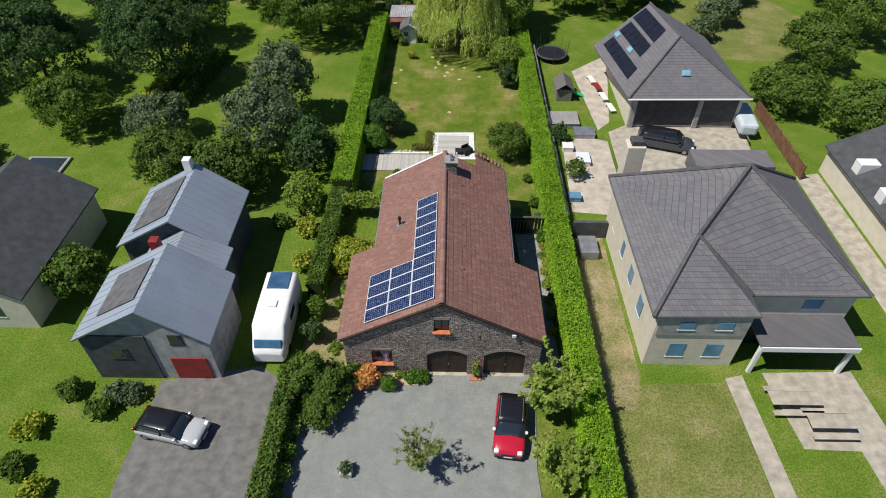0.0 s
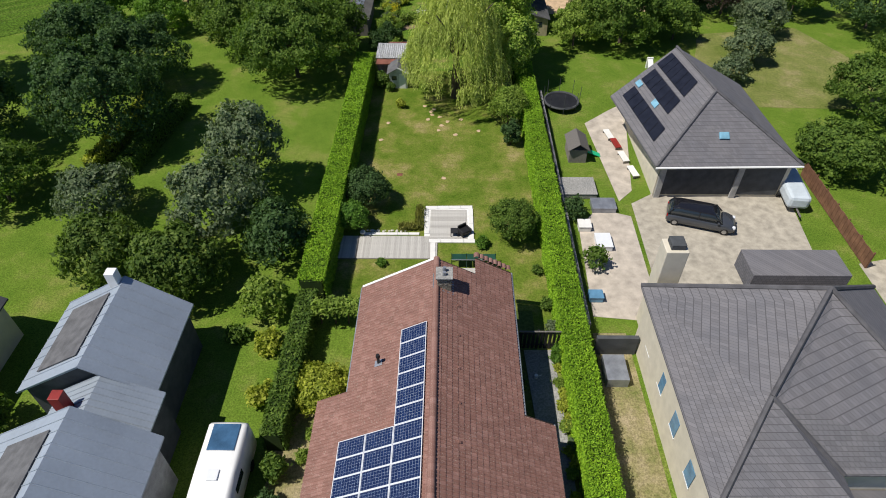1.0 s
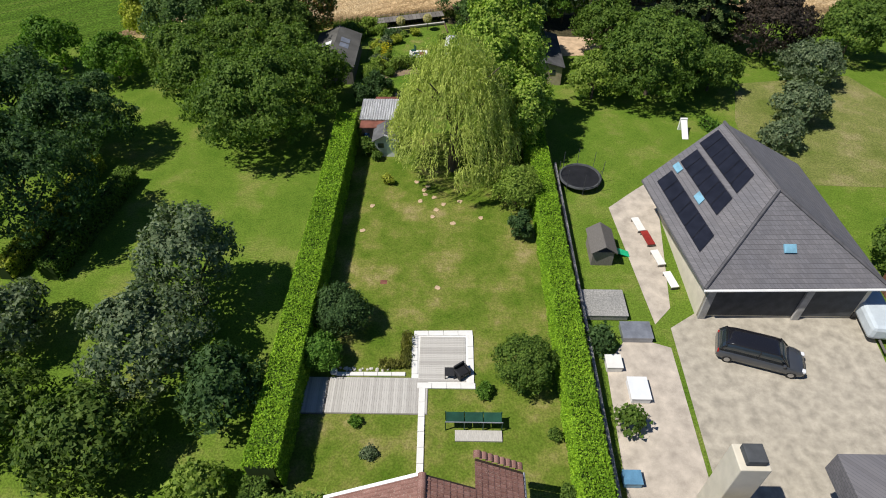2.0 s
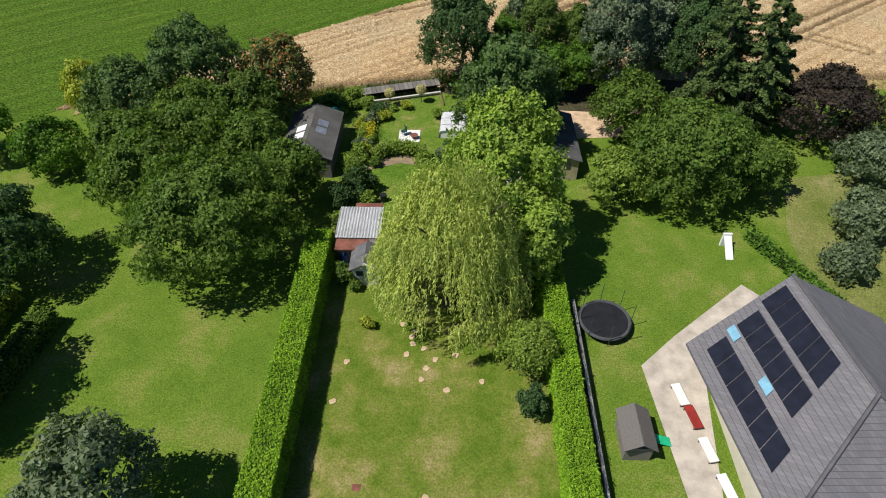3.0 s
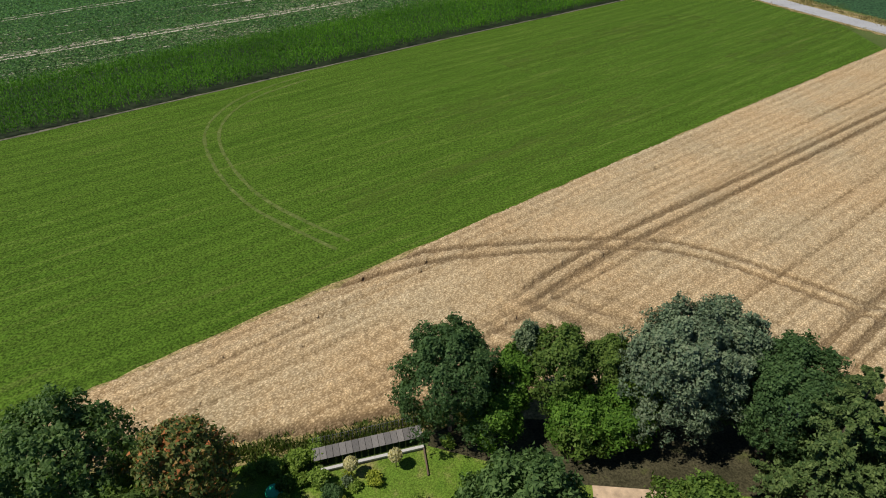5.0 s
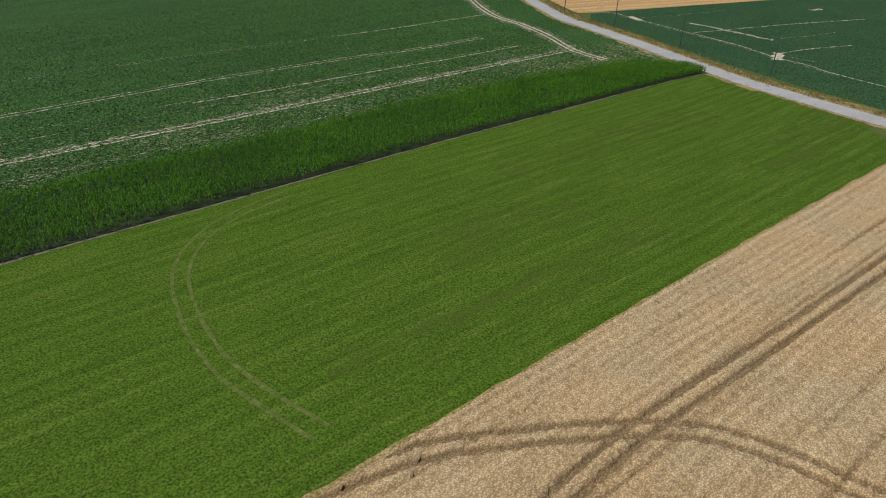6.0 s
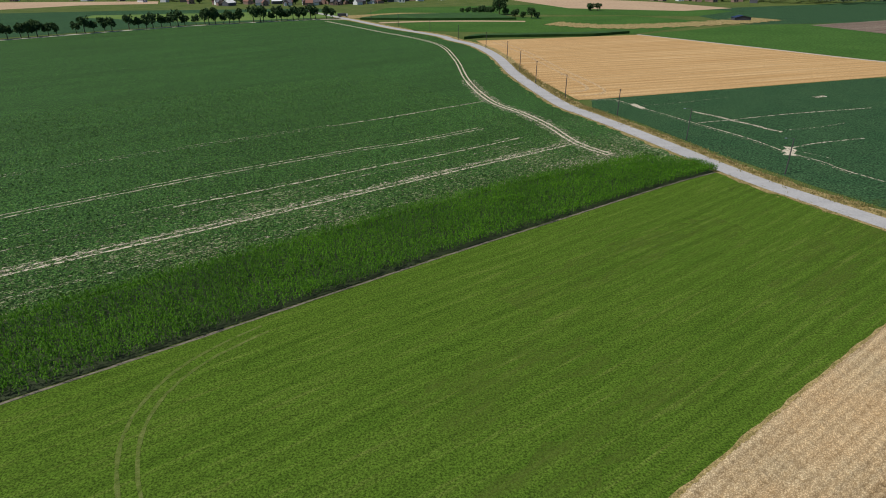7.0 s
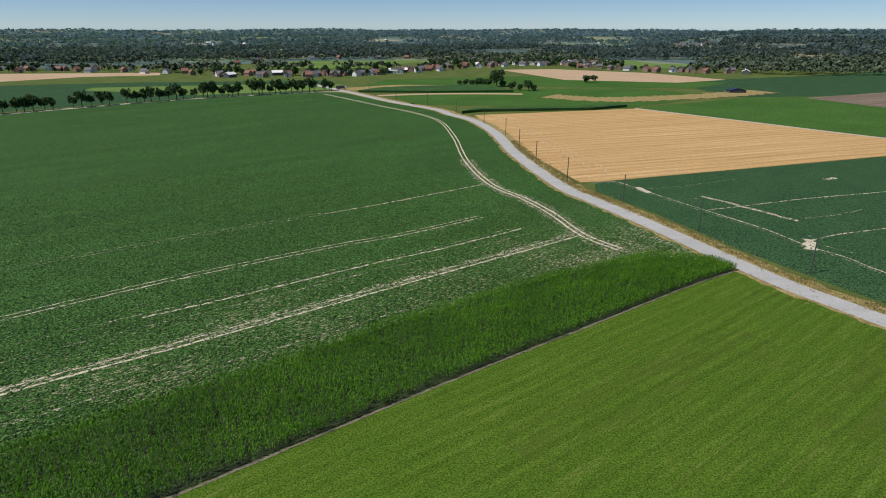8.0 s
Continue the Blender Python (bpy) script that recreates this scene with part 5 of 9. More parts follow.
M_ROSE = foliage("red_rose_petals", (0.35, 0.01, 0.02), (0.6, 0.03, 0.04))


def shrub(at, radius, height, mat, label, seed, count=700, size=0.11, name="shrub", lobes=9, z=0.0, group="", stems=True, per=4):
    rng = np.random.default_rng(seed)
    ob = thing(name, (*at, z), label, "shrub", group)
    if stems:
        bm = bmesh.new()
        for k in range(5):
            a = 2 * math.pi * k / 5
            tube(bm, [(0, 0, -0.05), (0.4 * radius * math.cos(a), 0.4 * radius * math.sin(a), height * 0.4), (0.7 * radius * math.cos(a), 0.7 * radius * math.sin(a), height * 0.75)], [0.035, 0.025, 0.01], 5)
        part("stem", bm, M_BARK, ob)
    pts, out = crown_points(rng, lobes_of(rng, height, radius, 0.02, lobes), count)
    pts, out = clumped(rng, pts, out, per, size * 0.8)
    pts[:, 2] = np.abs(pts[:, 2]) + 0.02
    part("foliage", mesh_np("foliage", *leaves(rng, pts, out, size), mat), None, ob)
    return ob


# ---------------------------------------------------------------- plants by the drive
for k, (x, y, r, h) in enumerate([(9.0, 14.2, 0.4, 0.55), (9.05, 15.6, 0.45, 0.6), (9.1, 17.0, 0.4, 0.5), (9.1, 18.6, 0.45, 0.6), (9.05, 20.1, 0.4, 0.55), (9.1, 21.6, 0.45, 0.6), (9.15, 22.9, 0.3, 0.35)]):
    shrub((x, y), r, h, (M_LEAF_YELLOW, M_LEAF_LIGHT)[k % 2], "low yellow-green plant at the hedge's foot", 190 + k, 300, 0.08, group="plants along the hedge")
shrub((9.15, 24.1), 0.45, 0.9, M_LEAF_BOX, "dark green shrub before the slatted fence", 198, 500, 0.09)
shrub((-3.75, 9.7), 0.98, 1.3, M_LEAF_ORANGE, "round orange-leaved shrub beside the house", 101, 900, 0.10)
shrub((-2.3, 9.45), 0.55, 1.05, M_LEAF_BOX, "clipped dark green dome shrub on the gravel", 102, 800, 0.08)
shrub((-0.75, 10.15), 0.55, 0.7, M_LEAF_BOX, "low dark green shrub by the garage", 103, 600, 0.08)
shrub((-0.15, 10.05), 0.5, 0.65, M_LEAF_BOX, "low dark green shrub by the garage", 104, 600, 0.08)
shrub((-1.6, 10.35), 0.3, 0.4, M_LEAF_LIGHT, "small light green plant by the wall", 105, 200, 0.08)
shrub((-4.7, 10.1), 0.6, 1.4, M_LEAF_MID, "green climbing shrub at the house corner", 106, 500, 0.12)
sheet("bare_bed", [(-4.6, 9.2), (-4.6, 10.58), (0.2, 10.58), (-0.4, 9.7)], 0.055, M_STONE, "sandy bare bed by the wall", "bed")
rose = shrub((3.38, 10.32), 0.30, 1.9, M_LEAF_LIGHT, "climbing rose with red flowers between the doors", 107, 80, 0.08, "rose_bush")
rng = np.random.default_rng(3)
part("bloom", mesh_np("bloom", *leaves(rng, np.array([0.25, -0.1, 1.85]) + rng.normal(size=(14, 3)) * 0.05, rng.normal(size=(14, 3)), 0.08), M_ROSE), None, rose, "red rose flower")
pot = thing("rose_trough", (3.38, 10.25, 0.04), "low terracotta brick trough on gravel", "planter")
part("rim", boxed((-0.38, -0.22, 0), (0.38, 0.22, 0.09), 0.03), M_TERRA, pot)
pot2 = thing("flower_pot", (6.75, 9.7, 0.04), "orange terracotta flower pot on gravel", "pot")
part("vessel", tube(bmesh.new(), [(0, 0, 0), (0, 0, 0.3), (0, 0, 0.33)], [0.16, 0.23, 0.24], 14), M_TERRA, pot2)
part("soil", tube(bmesh.new(), [(0, 0, 0.331), (0, 0, 0.345)], [0.2, 0.2], 12), M_SOIL, pot2)
pl = thing("planter", (-4.3, 3.55, 0.04), "square pale stone planter with leafy plant", "planter")
part("box_wall", boxed((-0.36, -0.33, 0), (0.36, 0.33, 0.42), 0.03), M_PEBBLE, pl)
rng = np.random.default_rng(5)
pp = rng.normal(size=(300, 3)) * (0.15, 0.15, 0.14) + (0, 0.02, 0.58)
part("plant", mesh_np("plant", *leaves(rng, pp, pp - (0, 0, 0.4), 0.12, 2.5), M_LEAF_GREY), None, pl)

def open_tree(at, height, radius, mat, label, name, seed, shoots=12, twigs=7, per=16, size=0.10):
    """A thin tree with rising shoots, side twigs and leaves in loose bunches along them."""
    rng = np.random.default_rng(seed)
    ob = thing(name, (*at, 0.03), label, "tree")
    part("trunk", tube(bmesh.new(), [(0, 0, -0.05), (0.02, 0.03, height * 0.15), (0.0, 0.06, height * 0.34)], [0.075, 0.06, 0.05], 8), M_BARK, ob)
    pts = []
    for k in range(shoots):
        bm = bmesh.new()
        a = 2 * math.pi * (k + rng.uniform(-0.3, 0.3)) / shoots
        reach, top = radius * rng.uniform(0.45, 1.0), height * rng.uniform(0.62, 1.0)
        z0 = height * rng.uniform(0.14, 0.32)
        path = [Vector((math.cos(a) * reach * f ** 1.15, math.sin(a) * reach * f ** 1.15, z0 + (top - z0) * f ** 0.85)) for f in (0, 0.3, 0.6, 1.0)]
        tube(bm, path, [0.032, 0.024, 0.016, 0.006], 5)
        for j in range(twigs):
            f = rng.uniform(0.25, 1.0)
            i = min(2, int(f * 3))
            p = path[i].lerp(path[i + 1], f * 3 - i if i < 2 else rng.uniform(0, 1))
            d = Vector(rng.normal(size=3) * (1, 1, 0.5) + (0, 0, 0.35)).normalized() * rng.uniform(0.25, 0.6) * radius * 0.42
            tube(bm, [p, p + d * 0.5 + Vector((0, 0, 0.03)), p + d], [0.012, 0.008, 0.004], 4)
            for _ in range(per):
                pts.append(np.array(p + d * rng.uniform(0.25, 1.05)) + rng.normal(size=3) * 0.075)
        part("limb", bm, M_BARK, ob)
    pts = np.array(pts)
    part("crown", mesh_np("crown", *leaves(rng, pts, pts * 0.2 + (0, 0, 0.8), size, 2.0, 0.5), mat), None, ob)
    return ob


open_tree((0.05, 3.75), 4.1, 1.7, M_LEAF_OLIVEPALE, "young open-crowned tree on the gravel", "young_tree", 110, 13, 8, 17, 0.08)
tree((-7.3, 9.3), 3.5, 1.3, M_LEAF_MID, "upright dark green tree by the bank", seed=116, rough=0.6, base=0.4, count=2400, per=4, size=0.105, lobes=13)
tree((-6.0, 8.8), 2.5, 1.35, M_LEAF_MID, "bushy dark green tree at the drive's edge", seed=111, rough=0.6, base=0.2, count=2600, per=4, size=0.105, lobes=15)
tree((-6.2, 7.2), 2.2, 1.3, M_LEAF_MID, "smaller dark green tree at the drive's edge", seed=115, rough=0.6, base=0.2, count=2200, per=4, size=0.105, lobes=13)
open_tree((7.9, 7.5), 4.9, 2.3, M_LEAF_DRIVE, "airy light green tree beside the drive", "tree", 112, 18, 12, 26, 0.115)
open_tree((7.9, 3.2), 4.0, 2.0, M_LEAF_DRIVE, "airy light green tree beside the hedge", "tree", 113, 16, 12, 24, 0.115)
open_tree((8.3, -0.6), 3.6, 1.6, M_LEAF_DRIVE, "airy light green tree beside the hedge", "tree", 114, 14, 10, 22, 0.115)
for k, (x, y, r, h) in enumerate([(-7.9, 4.6, 0.6, 1.1), (-8.0, 3.2, 0.6, 1.0), (-8.1, 1.8, 0.55, 0.9), (-8.0, 0.4, 0.6, 0.8), (-8.2, -1.4, 0.6, 0.9), (-8.1, 6.2, 0.6, 1.0)]):
    shrub((x, y), r, h, M_LEAF_LIGHT if k % 2 else M_LEAF_BOX, "bright green border plant beside the gravel", 120 + k, 380, 0.12)

# hedges round the plot
hedge(((10.45, -14), (9.95, 62), 1.75), 2.05, M_LEAF_HEDGE, "long clipped bright green conifer hedge", 3, 520, 0.055, rough=0.1, spike=0.2)
hedge(((9.7, 62), (9.6, 72), 1.5), 1.7, M_LEAF_DARK, "shaded dark green hedge end", 13, 70, 0.15)
hedge(((-7.75, 28.5), (-7.5, 63.5), 1.9), 2.55, M_LEAF_HEDGE, "long clipped bright green hedge beside the lawn", 4, 480, 0.058, rough=0.08)
hedge(((-8.2, 17), (-7.95, 28.3), 1.3), 1.9, M_LEAF_MID, "clipped dark green ivy hedge", 14, 190, 0.09)
hedge(((-8.9, -14), (-8.6, 10), 1.1), 1.7, M_LEAF_MID, "dark green hedge along the drive", 15, 160, 0.10)
shrub((-7.9, 15.5), 0.9, 1.8, M_LEAF_MID, "loose green shrub on the bank", 130, 700, 0.13)
shrub((-7.9, 13.4), 0.9, 1.7, M_LEAF_DARK, "loose dark shrub on the bank", 131, 700, 0.13)
for k, (x, y) in enumerate([(-6.2, 18.0), (-6.6, 16.6), (-5.6, 14.2), (-6.2, 12.4), (-5.6, 16.2)]):
    shrub((x, y), 0.45, 0.35, M_LEAF_LIGHT, "low green plant on the bank", 140 + k, 160, 0.1, stems=False)
tree((-5.9, 20.6), 2.3, 1.75, M_LEAF_YELLOW, "broad yellow-green round shrub beside the house", "shrub", "round_shrub", 150, 0.2, 2400, 4, 0.12, 16)

# pleached row on posts
row = thing("pleached_row", (-5.5, 26.7, 0), "row of pleached trees trained on wooden posts", "pleached trees")
for x in (-1.5, -0.5, 0.4, 1.3):
    part("trunk", tube(bmesh.new(), [(x, 0, -0.05), (x + 0.05, 0, 1.0), (x, 0.02, 2.0)], [0.06, 0.05, 0.03], 7), M_BARK, row)
rng = np.random.default_rng(17)
pp = np.c_[rng.uniform(-1.9, 1.75, 3200), rng.normal(size=3200) * 0.28, 1.85 + rng.normal(size=3200) * 0.22]
part("crown", mesh_np("crown", *leaves(rng, pp, pp * 0 + (0, 0, 1), 0.14), M_LEAF_LIGHT), None, row)

# side gate
gate = thing("garden_gate", (6.0, 24.6, 0.05), "black slatted wooden garden gate and fence", "gate")
for k in range(13):
    part("slat", boxed((0.05 + k * 0.28, 0, 0.05), (0.24 + k * 0.28, 0.03, 1.7 + 0.05 * math.sin(k))), M_BLACK, gate)
for z in (0.35, 1.5):
    part("rail", boxed((0.0, 0.031, z), (3.7, 0.08, z + 0.1)), M_BLACK, gate)
for x in (0.0, 1.8, 3.65):
    part("post", boxed((x, 0.09, 0), (x + 0.1, 0.19, 1.85), 0.01), M_BLACK, gate)
part("top_rail", boxed((0, -0.02, 1.76), (3.75, 0.085, 1.82)), M_PLANKDARK, gate)
for k, (x, y, r, h, m) in enumerate([(9.0, 28.2, 0.5, 0.9, M_LEAF_MID), (9.1, 26.2, 0.45, 0.8, M_LEAF_GREY), (9.0, 23.6, 0.4, 0.7, M_LEAF_BOX), (9.2, 20.8, 0.35, 0.6, M_LEAF_YELLOW), (9.25, 19.0, 0.45, 0.7, M_LEAF_YELLOW), (9.3, 17.4, 0.45, 0.6, M_LEAF_GREY), (9.3, 16.2, 0.4, 0.6, M_LEAF_YELLOW), (6.5, 21.5, 0.4, 0.8, M_LEAF_DARK)]):
    shrub((x, y), r, h, m, "small border plant by the side path", 160 + k, 260, 0.1)
tap = thing("watering_can", (7.6, 22.3, 0.05), "small white watering can on the paving", "watering can")
part("vessel", tube(bmesh.new(), [(0, 0, 0), (0, 0, 0.25)], [0.14, 0.12], 12), M_WHITE, tap)
part("spout", tube(bmesh.new(), [(0.1, 0, 0.08), (0.35, 0, 0.28)], [0.03, 0.02], 8), M_WHITE, tap)

# ---------------------------------------------------------------- terrace, deck and lawn
deck = tagged(new("deck"), "weathered grey wooden deck", "deck", kind="structure")
terr = tagged(new("terrace"), "grey timber terrace edged with white slabs", "terrace", kind="structure")
BOARD = from_bm("deck_board", boxed((-0.068, 0, 0), (0.068, 2.55, 0.035), 0.004), M_PLANK)
for k in range(44):
    o = part("deck_board", BOARD, None, deck)
    o.matrix_basis = pose(-5.25 + k * 0.143, 33.25, 0.06)
for k in range(15):
    o = part("deck_board", BOARD, None, deck)
    o.matrix_basis = pose(-7.5 + k * 0.143, 33.2, 0.11)
part("deck_step", boxed((-7.6, 33.15, 0.0), (-5.36, 35.8, 0.105)), M_PLANKDARK, deck)
part("deck_base", boxed((-5.34, 33.2, 0.0), (1.0, 35.85, 0.055)), M_PLANKDARK, deck)
LONG = from_bm("terrace_board", boxed((0, -0.068, 0), (3.05, 0.068, 0.035), 0.004), M_PLANK)
for k in range(25):
    o = part("terrace_board", LONG, None, terr)
    o.matrix_basis = pose(0.35, 35.62 + k * 0.143, 0.08)
part("terrace_base", boxed((-0.1, 35.1, 0.0), (3.85, 39.5, 0.074)), M_SLAB, terr)
SLAB = from_bm("edge_slab", boxed((-0.48, -0.2, 0), (0.48, 0.2, 0.1), 0.012), M_SLAB)


def slabs(x0, y0, x1, y1, z=0.03, wide=1.0):
    n = max(1, round(math.hypot(x1 - x0, y1 - y0) / 0.98))
    turn = math.degrees(math.atan2(y1 - y0, x1 - x0))
    for k in range(n):
        t = (k + 0.5) / n
        o = part("edge_slab", SLAB, None, terr)
        o.matrix_basis = pose(x0 + (x1 - x0) * t, y0 + (y1 - y0) * t, z, 0, 0, turn) @ Matrix.Diagonal((math.hypot(x1 - x0, y1 - y0) / n / 0.98, wide, 1, 1))


slabs(-0.1, 39.4, 3.9, 39.5, 0.04)
slabs(0.1, 36.1, -0.05, 39.2, 0.04)
slabs(3.72, 35.4, 3.72, 39.3, 0.04)
slabs(0.3, 35.25, 4.0, 35.25, 0.04)
slabs(0.72, 28.0, 0.62, 35.05, 0.035)
slabs(-5.0, 36.05, -0.5, 36.1, 0.03, 0.7)
rng = np.random.default_rng(21)
peb = bmesh.new()
for k in range(26):
    bmesh.ops.create_icosphere(peb, subdivisions=1, radius=rng.uniform(0.06, 0.14), matrix=Matrix.Translation((rng.uniform(-5.2, -1.2), rng.uniform(36.35, 36.55), 0.06)) @ Matrix.Diagonal((1, 1, 0.7, 1)))
tagged(new("pebble_edge", from_bm("pebble_edge", peb, M_PEBBLE)), "row of pale pebbles beside the deck", "pebbles", kind="stuff")
pv = thing("white_bowl", (-5.1, 36.1, 0.1), "round white stone bowl by the deck", "bowl")
part("bowl", tube(bmesh.new(), [(0, 0, 0), (0, 0, 0.12), (0, 0, 0.22)], [0.15, 0.24, 0.2], 14), M_SLAB, pv)


def lounge_seat(x, y, turn, w=0.8):
    c = thing("garden_armchair", (x, y, 0.116), "black rattan garden armchair on the terrace", "chair", "black garden chairs", turn)
    part("seat", boxed((-w / 2 + 0.08, -0.36, 0.18), (w / 2 - 0.08, 0.3, 0.4), 0.03), M_RATTAN, c)
    part("backrest", boxed((-w / 2, 0.3, 0.1), (w / 2, 0.42, 0.78), 0.03), M_RATTAN, c)
    for s in (-1, 1):
        part("armrest", boxed((s * w / 2 - 0.06, -0.38, 0.1), (s * w / 2 + 0.06, 0.3, 0.58), 0.02), M_RATTAN, c)
        for yy in (-0.34, 0.34):
            part("leg", boxed((s * (w / 2 - 0.04) - 0.03, yy - 0.03, 0), (s * (w / 2 - 0.04) + 0.03, yy + 0.03, 0.12)), M_BLACK, c)
    part("cushion", boxed((-w / 2 + 0.09, -0.34, 0.40), (w / 2 - 0.09, 0.28, 0.48), 0.03), M_BLACK, c)
    return c


lounge_seat(3.15, 36.1, 35)
tb = thing("side_table", (2.35, 36.05, 0.116), "black rattan side table on the terrace", "table")
part("tabletop", boxed((-0.32, -0.32, 0.36), (0.32, 0.32, 0.41), 0.01), M_RATTAN, tb)
for sx in (-1, 1):
    for sy in (-1, 1):
        part("leg", boxed((sx * 0.28 - 0.03, sy * 0.28 - 0.03, 0), (sx * 0.28 + 0.03, sy * 0.28 + 0.03, 0.36)), M_RATTAN, tb)

frame_g = thing("green_windscreen", (2.1, 32.2, 0), "low dark green panelled garden windscreen with rail", "screen")
for k in range(3):
    part("panel", boxed((0.06 + k * 1.12, 0.0, 0.9), (1.12 + k * 1.12, 0.7, 0.94), 0.005), M_GREENPANEL, frame_g)
for k in range(4):
    part("post", boxed((k * 1.12, -0.03, 0), (k * 1.12 + 0.06, 0.03, 0.96)), M_GREENPANEL, frame_g)
    part("post", boxed((k * 1.12, 0.68, 0), (k * 1.12 + 0.06, 0.74, 0.96)), M_GREENPANEL, frame_g)
part("rail", boxed((0, -0.04, 0.965), (3.43, 0.02, 1.0)), M_LEAD, frame_g)
part("step", boxed((0.6, -0.75, 0.03), (3.4, -0.05, 0.16), 0.01), M_PLANK, frame_g)

shrub((4.6, 34.7), 0.52, 0.85, M_LEAF_BOX, "small round green shrub by the terrace", 170, 520, 0.09)
tree((6.9, 35.6), 3.4, 2.0, M_LEAF_MID, "broad dark green fruit tree on the lawn", name="fruit_tree", seed=171, base=0.9, count=4200, per=4, size=0.09, lobes=22)
tree((-5.0, 39.9), 3.4, 1.85, M_LEAF_DARK, "bushy dark shrub tree beside the hedge", name="fruit_tree", seed=172, base=0.5, count=4000, per=4, size=0.095, lobes=20)
tree((-6.0, 36.9), 2.7, 1.35, M_LEAF_BRIGHT, "round green shrub by the deck", "shrub", "round_shrub", 173, 0.3, 3200, 4, 0.085, 16)
rng = np.random.default_rng(31)
n = 1500
base = np.c_[np.where(rng.uniform(0, 1, n) < 0.5, rng.normal(-0.55, 0.18, n), rng.uniform(-2.2, -0.4, n)), np.zeros(n), np.zeros(n)]
base[:, 1] = np.where(base[:, 0] > -0.9, rng.uniform(36.5, 39.3, n), rng.normal(36.75, 0.15, n))
base[:, 2] = rng.uniform(0.1, 0.6, n)
gr = thing("reed_grass", (0, 0, 0), "tall dry ornamental grass along the terrace", "grass clump")
part("blade", mesh_np("blade", *leaves(rng, base, rng.normal(size=(n, 3)) * (1, 1, 0.1), 0.07, 7.0, 0.8, -3.0), M_LEAF_REED), None, gr)
tagged(gr, kind="stuff")
shrub((-3.3, 32.6), 0.4, 0.5, M_LEAF_BOX, "small green dome shrub on the lawn", 174, 300, 0.08)
shrub((-3.15, 55.9), 0.45, 0.9, M_LEAF_YELLOW, "small yellow-green shrub on the lawn", 175, 360, 0.1)
shrub((-2.4, 30.5), 0.5, 0.5, M_LEAF_GREY, "low grey shrub by the house", 176, 300, 0.09)
shrub((7.8, 49.2), 1.05, 2.3, M_LEAF_DARK, "dense dark green shrub beside the hedge", 177, 1300, 0.11)
tree((7.7, 52.6), 4.2, 1.9, M_LEAF_LIGHT, "arching light green shrub tree by the hedge", name="shrub_tree", seed=178, base=0.5, count=3200, per=4, size=0.1, lobes=20)
shrub((8.6, 31.8), 0.4, 0.7, M_LEAF_MID, "small green shrub by the hedge", 179, 260, 0.09)

# stepping stones scattered on the lawn
rng = np.random.default_rng(41)
for x, y in [(-0.7, 56.2), (0.0, 55.1), (0.1, 54.5), (0.9, 54.1), (-0.3, 53.6), (-4.3, 52.9), (1.7, 53.2), (1.1, 52.5), (0.8, 51.6), (2.5, 50.8), (4.8, 51.5), (-4.8, 49.8), (0.3, 55.6), (3.1, 53.6), (1.4, 43.7)]:
    st = bmesh.new()
    n = 9
    prism(st, [(r * math.cos(a), r * math.sin(a)) for r, a in ((rng.uniform(0.15, 0.27), 2 * math.pi * k / n) for k in range(n))], -0.03, 0.035)
    o = tagged(new("stepping_stone", from_bm("stepping_stone", st, M_STONE)), "flat sandy stepping stone in the lawn", "stone", "stepping stones")
    o.matrix_basis = pose(x, y, 0.03)
dr = thing("drain_cover", (-2.6, 44.2, 0.03), "small brown drain cover in the lawn", "drain cover")
part("plate", boxed((-0.25, -0.2, 0), (0.25, 0.2, 0.02), 0.005), M_RUST, dr)

# garden sheds by the west hedge
shed = thing("garden_shed", (-3.7, 60.9, 0), "small white shed with a grey gabled roof", "shed")
part("wall", boxed((-0.95, -0.9, 0), (0.95, 1.2, 1.9)), M_SHEDWALL, shed)
for s in (-1, 1):
    r = part("roof", boxed((0, -1.2, -0.03), (1.35, 1.3, 0.03)), M_SLATE, shed)
    r.matrix_basis = Matrix.Translation((0, 0, 2.55)) @ (Matrix.Rotation(math.pi, 4, "Z") if s < 0 else Matrix()) @ Matrix.Rotation(radians(30), 4, "Y")
gb = bmesh.new()
for y0, y1 in ((-0.9, -0.86), (1.16, 1.2)):
    v = [gb.verts.new((x, y, z)) for y in (y0, y1) for x, z in ((-0.95, 1.9), (0.95, 1.9), (0, 2.45))]
    for q in ((0, 1, 2), (5, 4, 3), (0, 3, 4, 1), (1, 4, 5, 2), (2, 5, 3, 0)):
        gb.faces.new([v[k] for k in q])
part("gable", gb, M_SHEDWALL, shed)
vt = part("verge", boxed((0, -0.05, -0.05), (1.4, 0.05, 0.06)), M_WHITE, shed)
vt.matrix_basis = Matrix.Translation((0, -1.22, 2.58)) @ Matrix.Rotation(radians(30), 4, "Y")
part("door", boxed((0.1, -0.94, 0.03), (0.8, -0.9, 1.75), 0.01), M_WHITE, shed)
part("window", boxed((-0.7, -0.93, 1.0), (-0.15, -0.9, 1.5), 0.01), M_GLASS, shed)
shed2 = thing("lean_to_shed", (-4.6, 64.7, 0), "low shed with a white corrugated roof", "shed")
part("wall", boxed((-1.55, -2.3, 0), (1.5, 1.9, 1.95)), M_PLANKDARK, shed2)
cor = bmesh.new()
prev = None
for k in range(61):
    x = -1.75 + k * 3.5 / 60
    rowv = [cor.verts.new((x, y, 2.12 + 0.03 * math.cos(k * math.pi / 2) + 0.05 * (y + 2) / 4)) for y in (-1.75, 1.9)]
    if prev:
        cor.faces.new((prev[0], rowv[0], rowv[1], prev[1]))
    prev = rowv
bmesh.ops.solidify(cor, geom=cor.faces[:], thickness=0.02)
